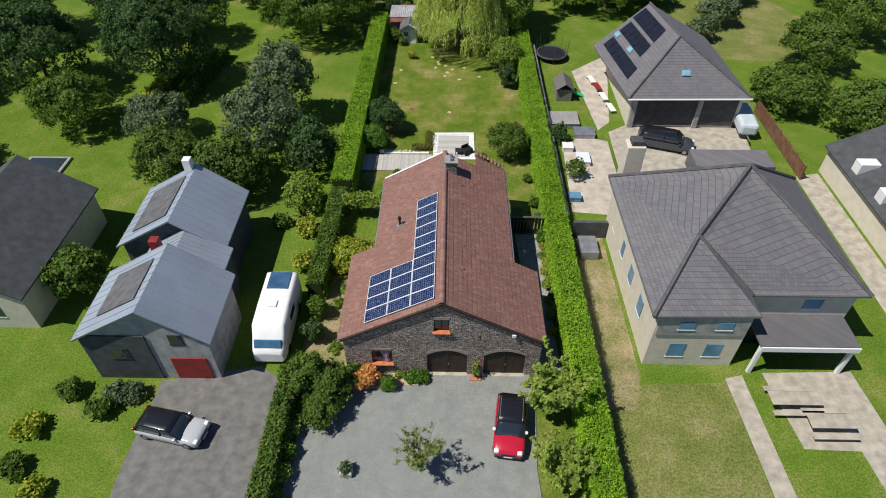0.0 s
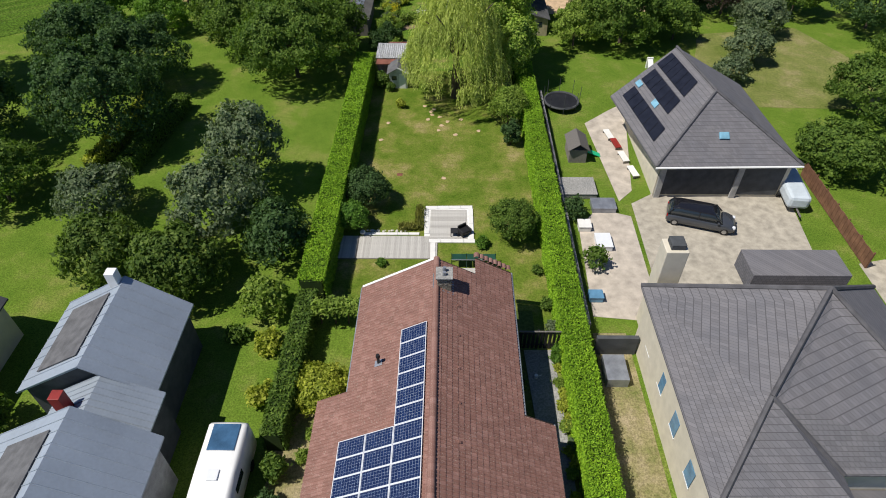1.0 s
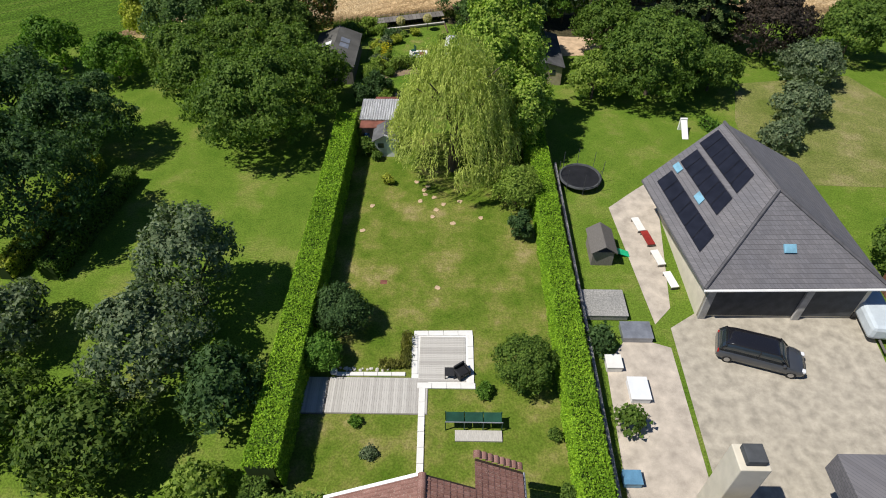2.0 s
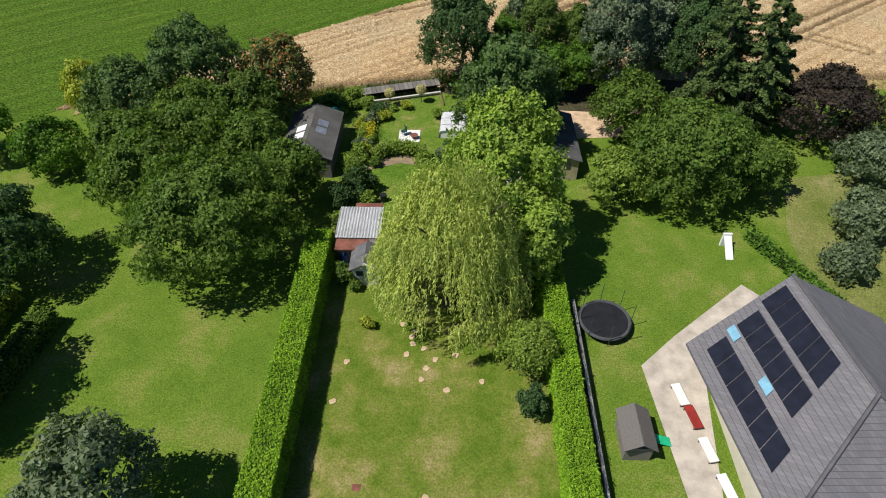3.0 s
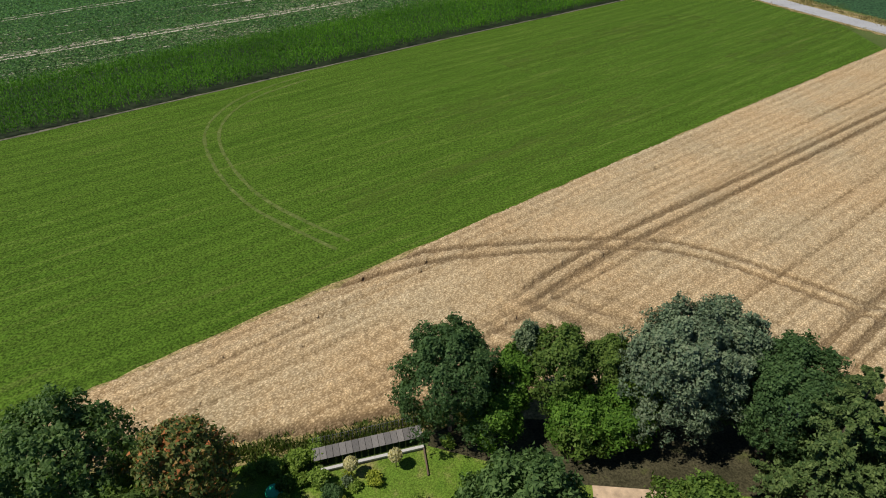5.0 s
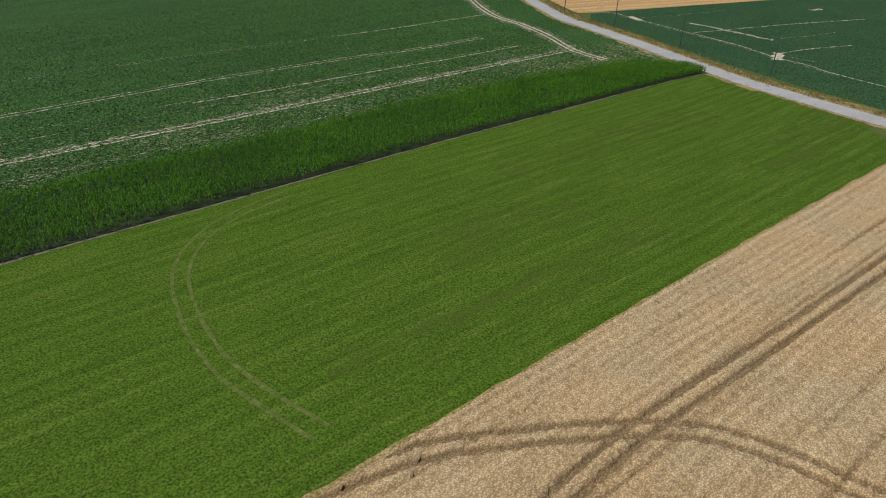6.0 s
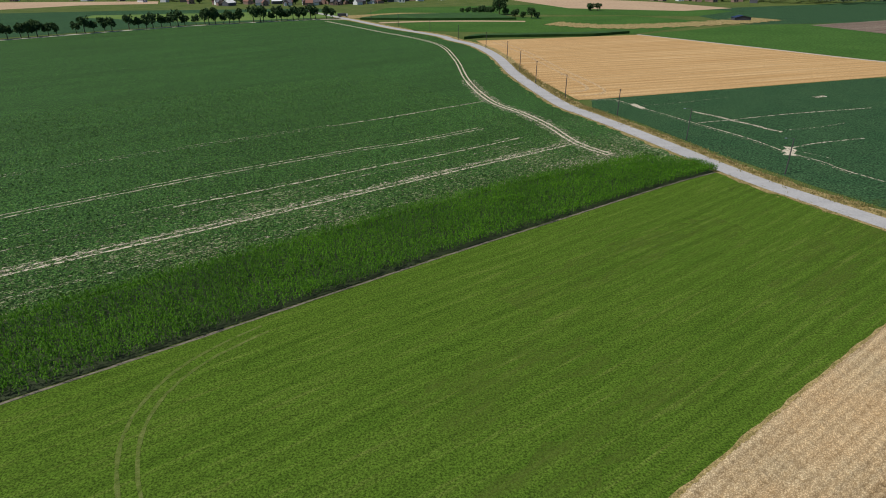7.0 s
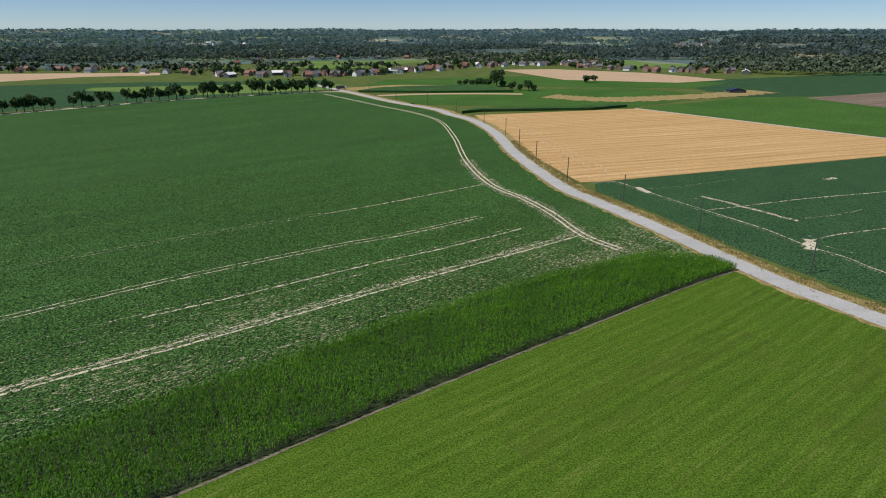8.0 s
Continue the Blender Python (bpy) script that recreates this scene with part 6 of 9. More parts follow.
part("roof", cor, M_CORRUG, shed2)
part("roof", boxed((-1.6, -3.0, 1.95), (0.9, -1.8, 2.05), 0.01), M_RUST, shed2, "strip of old red roof tiles")
part("roof", boxed((-0.6, 1.95, 1.9), (1.6, 2.6, 2.0), 0.01), M_RUST, shed2, "strip of old red roof tiles")
shrub((-5.4, 60.4), 0.8, 1.7, M_LEAF_MID, "leafy shrub against the shed", 180, 700, 0.12)
shrub((-4.5, 59.6), 0.5, 0.9, M_LEAF_MID, "leafy shrub against the shed", 181, 400, 0.11)
bl = thing("rain_barrel", (-5.7, 62.3, 0), "dark blue rain barrel beside the shed", "barrel")
part("drum", tube(bmesh.new(), [(0, 0, 0), (0, 0, 0.5), (0, 0, 1.0)], [0.26, 0.3, 0.26], 16), plain("blue_drum", (0.02, 0.08, 0.25), 0.4), bl)

# ---------------------------------------------------------------- end of the garden
def bar_between(a, b, w, h, mat, parent, name):
    a, b = Vector(a), Vector(b)
    o = part(name, boxed((0, -w / 2, -h / 2), ((b - a).length, w / 2, h / 2), 0.005), mat, parent)
    o.matrix_basis = Matrix.Translation(a) @ (b - a).to_track_quat("X", "Z").to_matrix().to_4x4()
    return o


EX, EY = Vector((8.1, 2.35)).normalized(), Vector((-2.35, 8.1)).normalized()


def ends(s, d):
    p = Vector((-6.8, 86.1)) + EX * s + EY * d
    return p.x, p.y


M_TIMBER = plain("brown_timber", (0.16, 0.11, 0.075), 0.9, vary=0.3)
lean = thing("lean_to_store", (0, 0, 0), "long low timber lean-to with weathered board roof", "lean-to")
for k in range(17):
    a, b = ends(k * 0.5, 0.35), ends(k * 0.5, 1.25)
    m = Matrix.Translation((*ends(k * 0.5 + 0.02, 0.35), 0.92)) @ Matrix.Rotation(math.atan2(EX.y, EX.x), 4, "Z") @ Matrix.Rotation(radians(14), 4, "X")
    o = part("roof_board", boxed((0, 0, 0), (0.47, 1.0, 0.03), 0.004), M_PLANKDARK, lean)
    o.matrix_basis = m
for k in range(6):
    p = ends(0.05 + k * 1.66, 1.3)
    part("post", boxed((p[0] - 0.05, p[1] - 0.05, 0), (p[0] + 0.05, p[1] + 0.05, 1.15)), M_PLANKDARK, lean)
# Black board added for the shaded gap under the roof boards.
bar_between((*ends(0, 1.32), 0.55), (*ends(8.4, 1.32), 0.55), 0.04, 1.0, M_BLACK, lean, "back_board")
bar_between((*ends(0, -0.1), 0.3), (*ends(8.4, -0.1), 0.3), 0.25, 0.16, M_PLANK, lean, "front_beam")
bar_between((*ends(0, -0.16), 0.12), (*ends(8.4, -0.16), 0.12), 0.06, 0.2, M_PLANKDARK, lean, "kerb_board")
side = thing("timber_edge", (0, 0, 0), "dark timber edging along the lawn", "edging")
bar_between((*ends(8.5, 1.0), 0.12), (1.72, 85.9, 0.12), 0.1, 0.22, M_TIMBER, side, "plank")
fence = thing("wire_fence", (0, 0, 0), "thin wire fence on wooden stakes by the wheat", "fence")
for k in range(28):
    p = ends(0.1 + k * 0.31, 2.3)
    part("stake", tube(bmesh.new(), [(*p, 0), (*p, 1.15)], [0.03, 0.025], 6), M_PLANKDARK, fence)
for z in (0.3, 0.7, 1.05):
    bar_between((*ends(0, 2.3), z), (*ends(8.5, 2.3), z), 0.012, 0.012, M_LEAD, fence, "wire")
for k, (x, y) in enumerate([(-4.0, 85.9), (-0.75, 86.65)]):
    b = thing("topiary_ball", (x, y, 0.03), "pale ball-headed topiary tree on a stem", "topiary", "ball topiaries")
    part("trunk", tube(bmesh.new(), [(0, 0, 0), (0, 0, 1.1)], [0.04, 0.035], 8), M_BARK, b)
    rng = np.random.default_rng(60 + k)
    d = rng.normal(size=(1500, 3))
    d /= np.linalg.norm(d, axis=1, keepdims=True)
    part("crown", mesh_np("crown", *leaves(rng, d * rng.uniform(0.38, 0.56, (1500, 1)) + (0, 0, 1.5), d, 0.09), M_LEAF_PALE), None, b)
tun = thing("polytunnel", (2.75, 81.6, 0.03), "white film garden tunnel on hoops", "greenhouse", turn=-3)
cor = bmesh.new()
prev = None
for j in range(13):
    y = -1.75 + j * 3.5 / 12
    rowv = []
    for k in range(15):
        a = math.pi * k / 14
        rowv.append(cor.verts.new((-1.35 * math.cos(a), y, (0.85 + 0.015 * math.cos(j * math.pi)) * math.sin(a) ** 0.22)))
    if prev:
        for k in range(14):
            cor.faces.new((prev[k], prev[k + 1], rowv[k + 1], rowv[k]))
    prev = rowv
bmesh.ops.solidify(cor, geom=cor.faces[:], thickness=0.01)
part("film", cor, M_FILM, tun)
for j in range(4):
    y = -1.78 + j * 3.56 / 3
    part("hoop", tube(bmesh.new(), [(-1.38 * math.cos(math.pi * k / 12), y, 0.88 * math.sin(math.pi * k / 12) ** 0.22) for k in range(13)], [0.025] * 13, 6), M_LEAD, tun)
part("end_sheet", boxed((-1.2, -1.74, 0), (1.2, -1.72, 0.8)), M_FILM, tun)
part("base_board", boxed((-1.4, -1.8, 0), (-1.3, 1.8, 0.15)), M_PLANKDARK, tun)

pad = tagged(new("patio_pad"), "small square of pale patio slabs", "patio", kind="structure")
TILE_P = from_bm("paving_slab", boxed((-0.255, -0.255, 0), (0.255, 0.255, 0.05), 0.01), M_SLAB)
for i in range(4):
    for j in range(4):
        o = part("paving_slab", TILE_P, None, pad)
        o.matrix_basis = pose(-2.42 + i * 0.525, 79.35 + j * 0.525, 0.03)
ch = thing("garden_chair", (-2.2, 80.3, 0.08), "dark green garden chair on slabs", "chair", turn=-60)
part("seat", boxed((-0.25, -0.25, 0.4), (0.25, 0.25, 0.45), 0.01), M_GREENPANEL, ch)
part("backrest", boxed((-0.25, 0.22, 0.45), (0.25, 0.28, 0.95), 0.01), M_GREENPANEL, ch)
for sx in (-1, 1):
    for sy in (-1, 1):
        part("leg", boxed((sx * 0.21 - 0.02, sy * 0.21 - 0.02, 0), (sx * 0.21 + 0.02, sy * 0.21 + 0.02, 0.4)), M_GREENPANEL, ch)
fp = thing("fire_bowl", (-1.15, 79.75, 0.08), "rusty round fire bowl on slabs", "fire bowl")
part("bowl", tube(bmesh.new(), [(0, 0, 0.12), (0, 0, 0.2), (0, 0, 0.36)], [0.15, 0.3, 0.4], 20), M_RUST, fp)
for k in range(3):
    a = 2 * math.pi * k / 3
    part("leg", tube(bmesh.new(), [(0.25 * math.cos(a), 0.25 * math.sin(a), 0), (0.18 * math.cos(a), 0.18 * math.sin(a), 0.2)], [0.02, 0.02], 6), M_BLACK, fp)

# borders of the back garden
BORDER = [(-6.2, 85.0, 0.8, 1.5, "L"), (-5.2, 84.0, 0.9, 1.5, "D"), (-4.5, 83.2, 0.7, 1.1, "Y"), (-5.6, 82.3, 0.7, 1.1, "G"), (-5.9, 80.9, 0.7, 1.0, "Y"), (-6.2, 79.6, 0.6, 1.0, "L"), (-6.4, 78.2, 0.6, 0.9, "G"), (-5.6, 77.3, 0.5, 0.7, "Y"),
          (-6.3, 76.4, 0.9, 1.3, "L"), (-6.6, 74.8, 1.0, 1.6, "L"), (-6.2, 73.0, 1.1, 1.9, "M"), (-5.5, 71.0, 1.4, 2.4, "D"), (-6.6, 69.0, 1.3, 2.6, "D"), (-4.6, 69.6, 0.8, 1.2, "L"), (-4.6, 75.1, 0.55, 0.8, "M"), (-6.9, 87.2, 0.7, 1.2, "L"), (-8.2, 86.6, 0.9, 1.5, "L"), (-9.6, 86.2, 0.8, 1.1, "L"), (-8.8, 84.8, 0.7, 1.0, "M"),
          (3.0, 74.4, 0.5, 0.8, "G"), (3.6, 76.0, 0.6, 0.9, "M"), (2.6, 72.8, 0.7, 1.0, "L"), (4.2, 73.2, 0.6, 1.0, "Y"), (1.2, 70.8, 1.1, 1.9, "L"), (2.3, 78.3, 0.5, 0.6, "D"), (3.2, 88.6, 0.6, 1.0, "L"), (5.2, 85.2, 0.7, 1.0, "M")]
LEAVES = {"L": M_LEAF_LIGHT, "D": M_LEAF_DARK, "Y": M_LEAF_YELLOW, "G": M_LEAF_GREY, "M": M_LEAF_MID}
WORDS = {"L": "light green", "D": "dark green", "Y": "yellow-flowered", "G": "grey-green", "M": "mid-green"}
for k, (x, y, r, h, c) in enumerate(BORDER):
    shrub((x, y), r, h, LEAVES[c], f"{WORDS[c]} border shrub in the back garden", 200 + k, int(420 * r * (1 + r)), 0.12)
rng = np.random.default_rng(99)
for k in range(34):
    y = 68.5 + k * 0.52
    x = -5.1 + 0.8 * math.sin(y * 0.9) + rng.uniform(-0.5, 0.3) - (0.9 if 77 < y < 83 else 0)
    c = "LYLMGLY"[int(rng.integers(0, 7))]
    shrub((x, y), rng.uniform(0.28, 0.5), rng.uniform(0.4, 0.9), LEAVES[c], f"small {WORDS[c]} border plant in the back garden", 500 + k, 170, 0.1, stems=False)
for k, (x, y, c) in enumerate([(1.5, 77.0, "G"), (1.9, 76.0, "D"), (2.6, 75.2, "G"), (3.3, 72.0, "L"), (1.1, 83.5, "L"), (4.3, 84.2, "M"), (-3.7, 84.9, "L"), (-2.2, 85.4, "Y"), (-7.6, 85.2, "L"), (-8.6, 83.6, "L"), (-9.0, 87.0, "M"), (-10.6, 86.5, "L"), (-11.8, 85.8, "L"), (-7.2, 88.3, "L")]):
    shrub((x, y), rng.uniform(0.4, 0.7), rng.uniform(0.5, 1.0), LEAVES[c], f"small {WORDS[c]} border plant in the back garden", 560 + k, 260, 0.11, stems=False)
fl = thing("yellow_flower_clump", (-5.6, 79.9, 0.03), "clump of tall bright yellow flowers", "flowers")
pp = rng.normal(size=(260, 3)) * (0.35, 0.7, 0.18) + (0, 0, 0.85)
tagged(part("bloom", mesh_np("bloom", *leaves(rng, pp, pp * 0 + (0, 0, 1), 0.10), foliage("yellow_petals", (0.30, 0.24, 0.01), (0.40, 0.33, 0.02))), None, fl), kind="stuff")
pp = rng.normal(size=(500, 3)) * (0.35, 0.7, 0.2) + (0, 0, 0.45)
part("stem", mesh_np("stem", *leaves(rng, pp, pp * 0 + (0, 0, 0.3), 0.1, 2.5), M_LEAF_LIGHT), None, fl)
vine = thing("vine_row", (-2.2, 76.2, 0), "arched row of vines on wooden stakes", "vines")
rng = np.random.default_rng(71)
u = rng.uniform(-1, 1, 3600)
pp = np.c_[u * 2.4, 0.9 * (1 - u * u) + rng.normal(size=3600) * 0.28, 0.9 + rng.normal(size=3600) * 0.3]
part("foliage", mesh_np("foliage", *leaves(rng, pp, pp * 0 + (0, 0, 1), 0.13), M_LEAF_LIGHT), None, vine)
for k in range(6):
    x = -2.3 + k * 0.92
    part("stake", tube(bmesh.new(), [(x, 0.9 * (1 - (x / 2.4) ** 2), 0), (x, 0.9 * (1 - (x / 2.4) ** 2), 1.3)], [0.03, 0.03], 6), M_PLANK, vine)
for k, (x, y, r) in enumerate([(-0.2, 75.2, 0.9), (0.3, 74.0, 0.9), (0.5, 72.6, 0.9), (0.2, 71.4, 0.8)]):
    shrub((x, y), r, 1.4, M_LEAF_LIGHT, "light green vine bush on stakes", 240 + k, 700, 0.12)
sheet("bare_soil_bed", [(-5.2, 74.4), (-5.0, 76.0), (-2, 77.0), (0.2, 75.8), (0, 75.1), (-2.2, 75.6)], 0.05, M_EARTH, "bare sandy soil under the vines", "soil")
sheet("gravel_corner", [(2.4, 72), (3.4, 76), (8.6, 76.5), (9.4, 72)], 0.05, M_YARD, "sandy paved corner by the shed", "path")
cf = thing("cold_frame", (5.6, 73.0, 0.05), "low glazed cold frame on sandy ground", "cold frame")
part("box_wall", boxed((-0.9, -0.6, 0), (0.9, 0.6, 0.4), 0.01), M_PLANKDARK, cf)
for k in range(3):
    part("pane", boxed((-0.88 + k * 0.6, -0.6, 0.405), (-0.32 + k * 0.6, 0.6, 0.43), 0.004), M_LEAD, cf)
tp = thing("plastic_sandbox", (-9.5, 84.3, 0), "turquoise plastic shell in the shrubs", "sandbox")
part("shell", tube(bmesh.new(), [(0, 0, 0), (0, 0, 0.25), (0, 0, 0.5), (0, 0, 0.6)], [0.6, 0.68, 0.55, 0.2], 14), M_TARP, tp)
wp = thing("barrel", (-3.3, 70.0, 0.03), "dark round barrel on the lawn edge", "barrel")
part("drum", tube(bmesh.new(), [(0, 0, 0), (0, 0, 0.7)], [0.28, 0.3], 14), M_BLACK, wp)
for k, (x, y) in enumerate([(-6.0, 78.9), (-5.9, 77.6)]):
    bx = thing("stone_trough", (x, y, 0.03), "grey stone trough by the border", "trough")
    part("basin", boxed((-0.45, -0.18, 0), (0.45, 0.18, 0.35), 0.03), M_PATH, bx)

# sheds of the next plots
M_OLDFELT = plain("grey_worn_felt", (0.105, 0.102, 0.094), 0.9, vary=0.35, scale=2)


def long_shed(at, w, l, h, rise, turn, wall, roof, label, lights=True):
    ob = thing("long_shed", (*at, 0), label, "shed", turn=turn)
    part("wall", boxed((-w / 2, -l / 2, 0), (w / 2, l / 2, h)), wall, ob)
    sl = math.atan2(rise, w / 2)
    for s in (-1, 1):
        r = part("roof", boxed((0, -l / 2 - 0.2, -0.03), (w / 2 / math.cos(sl) + 0.25, l / 2 + 0.2, 0.03)), roof, ob)
        r.matrix_basis = Matrix.Translation((0, 0, h + rise)) @ (Matrix.Rotation(math.pi, 4, "Z") if s < 0 else Matrix()) @ Matrix.Rotation(sl, 4, "Y")
        for k in range(2 if lights else 0):
            p = part("roof_light", boxed((0.5, -0.6 + k * 1.2, 0.035), (1.5, 0.35 + k * 1.2, 0.05)), M_LEAD if s > 0 else M_CORRUG, ob, "pale roof light sheet")
            p.matrix_basis = r.matrix_basis
    for s in (-1, 1):
        gb = bmesh.new()
        y0, y1 = (-l / 2, -l / 2 + 0.08) if s < 0 else (l / 2 - 0.08, l / 2)
        v = [gb.verts.new((x, y, z)) for y in (y0, y1) for x, z in ((-w / 2, h), (w / 2, h), (0, h + rise - 0.04))]
        for q in ((0, 1, 2), (5, 4, 3), (0, 3, 4, 1), (1, 4, 5, 2), (2, 5, 3, 0)):
            gb.faces.new([v[k] for k in q])
        part("gable", gb, wall, ob)
    for x in (-0.7, 0.5):
        part("window", boxed((x, -l / 2 - 0.03, 1.2), (x + 0.6, -l / 2, 1.8), 0.01), M_GLASS, ob)
    return ob


long_shed((-10.5, 77.0), 4.4, 7.6, 2.2, 0.85, 0, M_PLANKDARK, M_OLDFELT, "long dark shed with felt roof and roof lights")
long_shed((12.2, 77.2), 3.6, 7.6, 2.2, 0.5, 0, M_BEIGE, M_ROOFFELT, "long beige shed with a dark felt roof", False)
# ---------------------------------------------------------------- vehicles
def paint(name, color, rough=0.25):
    m, n, l, b = material(name, rough, 0, 0.5)
    v = coords(n, l)
    l.new(ramp(n, l, noise_at(n, l, v, 2.0), [(0.3, tuple(c * 0.93 for c in color)), (0.7, color)]), b.inputs["Base Color"])
    b.inputs["Coat Weight"].default_value = 0.6
    b.inputs["Coat Roughness"].default_value = 0.06
    return m


M_RED, M_GLOSSBLACK = paint("red_car_paint", (0.48, 0.012, 0.035)), paint("black_car_paint", (0.012, 0.012, 0.015))
M_SILVER, M_DARKGREY = paint("silver_car_paint", (0.45, 0.46, 0.48)), paint("dark_car_paint", (0.05, 0.055, 0.065))
M_TYRE = plain("tyre_rubber", (0.02, 0.02, 0.02), 0.9)
M_RIM = plain("alloy_rim", (0.5, 0.5, 0.52), 0.3, 0.9)
M_LAMPGLASS = plain("lamp_glass", (0.7, 0.72, 0.75), 0.1, vary=0.05)
M_TAIL = plain("red_lamp", (0.4, 0.01, 0.01), 0.2)
M_CARGLASS = material("car_glass", 0.03, 0, 0.9)[0]
M_CARGLASS.node_tree.nodes["Principled BSDF"].inputs["Base Color"].default_value = (0.02, 0.028, 0.035, 1)


def loft(stations):
    """A skin over cross-sections of equal point counts, closed at both ends."""
    bm = bmesh.new()
    rows = [[bm.verts.new(p) for p in s] for s in stations]
    n = len(rows[0])
    for a, b in zip(rows, rows[1:]):
        for k in range(n):
            bm.faces.new((a[k], a[(k + 1) % n], b[(k + 1) % n], b[k]))
    bm.faces.new(rows[0][::-1])
    bm.faces.new(rows[-1])
    for f in bm.faces:
        f.smooth = len(f.verts) == 4
    return bm


def hull_section(y, w, z0, z1, crown=0.05):
    pts = [(-w * 0.86, z0), (-w, z0 + 0.14), (-w, z0 + (z1 - z0) * 0.6), (-w * 0.95, z1 - 0.04), (-w * 0.8, z1), (-w * 0.4, z1 + crown), (0, z1 + crown * 1.2)]
    pts = pts + [(-x, z) for x, z in pts[-2::-1]]
    return [(x, y, z) for x, z in pts]


def car(at, turn, body, roof, label, L=4.1, W=1.8, H=1.56, nose=0.95, rails=True):
    """A car that faces -y: hood in front, cabin behind."""
    c = thing("car", (*at, 0.05), label, "car", turn=turn)
    h, w = L / 2, W / 2
    S = [(-h, 0.72, 0.32, 0.62, 0.01), (-h + 0.06, 0.86, 0.26, 0.74, 0.02), (-h + 0.25, 0.96, 0.22, 0.84, 0.03), (-h + 0.7, 1.0, 0.2, nose - 0.03, 0.05), (-h + 1.1, 1.0, 0.2, nose, 0.05), (0.2, 1.0, 0.2, nose + 0.02, 0.03), (h - 0.7, 1.0, 0.2, nose + 0.03, 0.02), (h - 0.15, 0.97, 0.24, nose + 0.0, 0.02), (h, 0.86, 0.34, nose - 0.15, 0.01)]
    part("body", loft([hull_section(y, w * k, a, b, cr) for y, k, a, b, cr in S]), body, c)
    G = [(-h + 1.05, 0.90, nose + 0.02), (-h + 1.65, 0.83, H - 0.1), (-h + 2.0, 0.80, H - 0.05), (h - 0.9, 0.78, H - 0.05), (h - 0.35, 0.78, H - 0.14), (h - 0.06, 0.84, nose + 0.02)]

    def cabin(y, k, z):
        return [(-w * 0.93, y, nose - 0.02), (-w * k, y, max(z - 0.02, nose)), (-w * k * 0.55, y, z + 0.005), (w * k * 0.55, y, z + 0.005), (w * k, y, max(z - 0.02, nose)), (w * 0.93, y, nose - 0.02)]

    part("window_band", loft([cabin(*g) for g in G]), M_CARGLASS, c)
    R = [(-h + 1.68, 0.82, H - 0.085), (-h + 2.1, 0.80, H - 0.02), (h - 0.9, 0.78, H - 0.02), (h - 0.32, 0.77, H - 0.11)]
    part("roof", loft([[(-w * k, y, z - 0.03), (-w * k * 0.9, y, z + 0.01), (-w * k * 0.5, y, z + 0.035), (w * k * 0.5, y, z + 0.035), (w * k * 0.9, y, z + 0.01), (w * k, y, z - 0.03)] for y, k, z in R]), roof, c)
    for s in (-1, 1):
        for ya, yb in ((-h + 1.12, -h + 1.7), (h - 0.42, h - 0.08)):
            zb = H - 0.1 if ya < 0 else H - 0.15
            part("pillar", tube(bmesh.new(), [(s * w * 0.91, ya if ya < 0 else yb, nose + 0.02), (s * w * 0.82, yb if ya < 0 else ya, zb)], [0.045, 0.04], 6), roof, c)
        part("pillar", tube(bmesh.new(), [(s * w * 0.93, 0.25, nose), (s * w * 0.81, 0.25, H - 0.08)], [0.04, 0.035], 6), roof, c)
        if rails:
            part("roof_rail", tube(bmesh.new(), [(s * w * 0.72, -h + 1.85, H - 0.03), (s * w * 0.72, -h + 2.0, H + 0.05), (s * w * 0.70, h - 0.8, H + 0.05), (s * w * 0.70, h - 0.6, H - 0.03)], [0.02] * 4, 6), M_ALU, c, "silver roof rail")
        part("mirror", boxed((s * w * 1.02 - 0.08, -h + 1.3, nose + 0.0), (s * w * 1.02 + 0.1, -h + 1.48, nose + 0.15), 0.03), M_WHITE if body is M_RED else body, c, "door mirror")
        part("headlight", boxed((s * w * 0.72 - 0.17, -h + 0.02, 0.62), (s * w * 0.72 + 0.13, -h + 0.3, 0.85), 0.06), M_LAMPGLASS, c, "clear headlight")
        part("tail_light", boxed((s * w * 0.8 - 0.1, h - 0.14, 0.7), (s * w * 0.8 + 0.1, h - 0.01, 0.95), 0.03), M_TAIL, c, "red tail light")
        for y in (-h + 0.78, h - 0.75):
            wh = part("wheel", tube(bmesh.new(), [(s * (w - 0.22), y, 0.33), (s * (w - 0.2), y, 0.33), (s * (w - 0.02), y, 0.33), (s * w, y, 0.33)], [0.28, 0.33, 0.33, 0.29], 20), M_TYRE, c)
            part("rim", tube(bmesh.new(), [(s * (w - 0.05), y, 0.33), (s * (w + 0.012), y, 0.33)], [0.2, 0.19], 16), M_RIM, wh)
    part("bumper", boxed((-w * 0.85, -h - 0.03, 0.26), (w * 0.85, -h + 0.14, 0.5), 0.05), M_BLACK, c)
    part("grille", boxed((-w * 0.45, -h - 0.015, 0.56), (w * 0.45, -h + 0.1, 0.7), 0.03), M_BLACK, c)
    part("number_plate", boxed((-0.26, -h - 0.045, 0.40), (0.26, -h - 0.031, 0.51), 0.004), M_WHITE, c, "blank number plate")
    part("wiper", tube(bmesh.new(), [(-0.5, -h + 1.12, nose + 0.08), (0.1, -h + 1.2, nose + 0.14)], [0.012, 0.01], 5), M_BLACK, c)
    return c


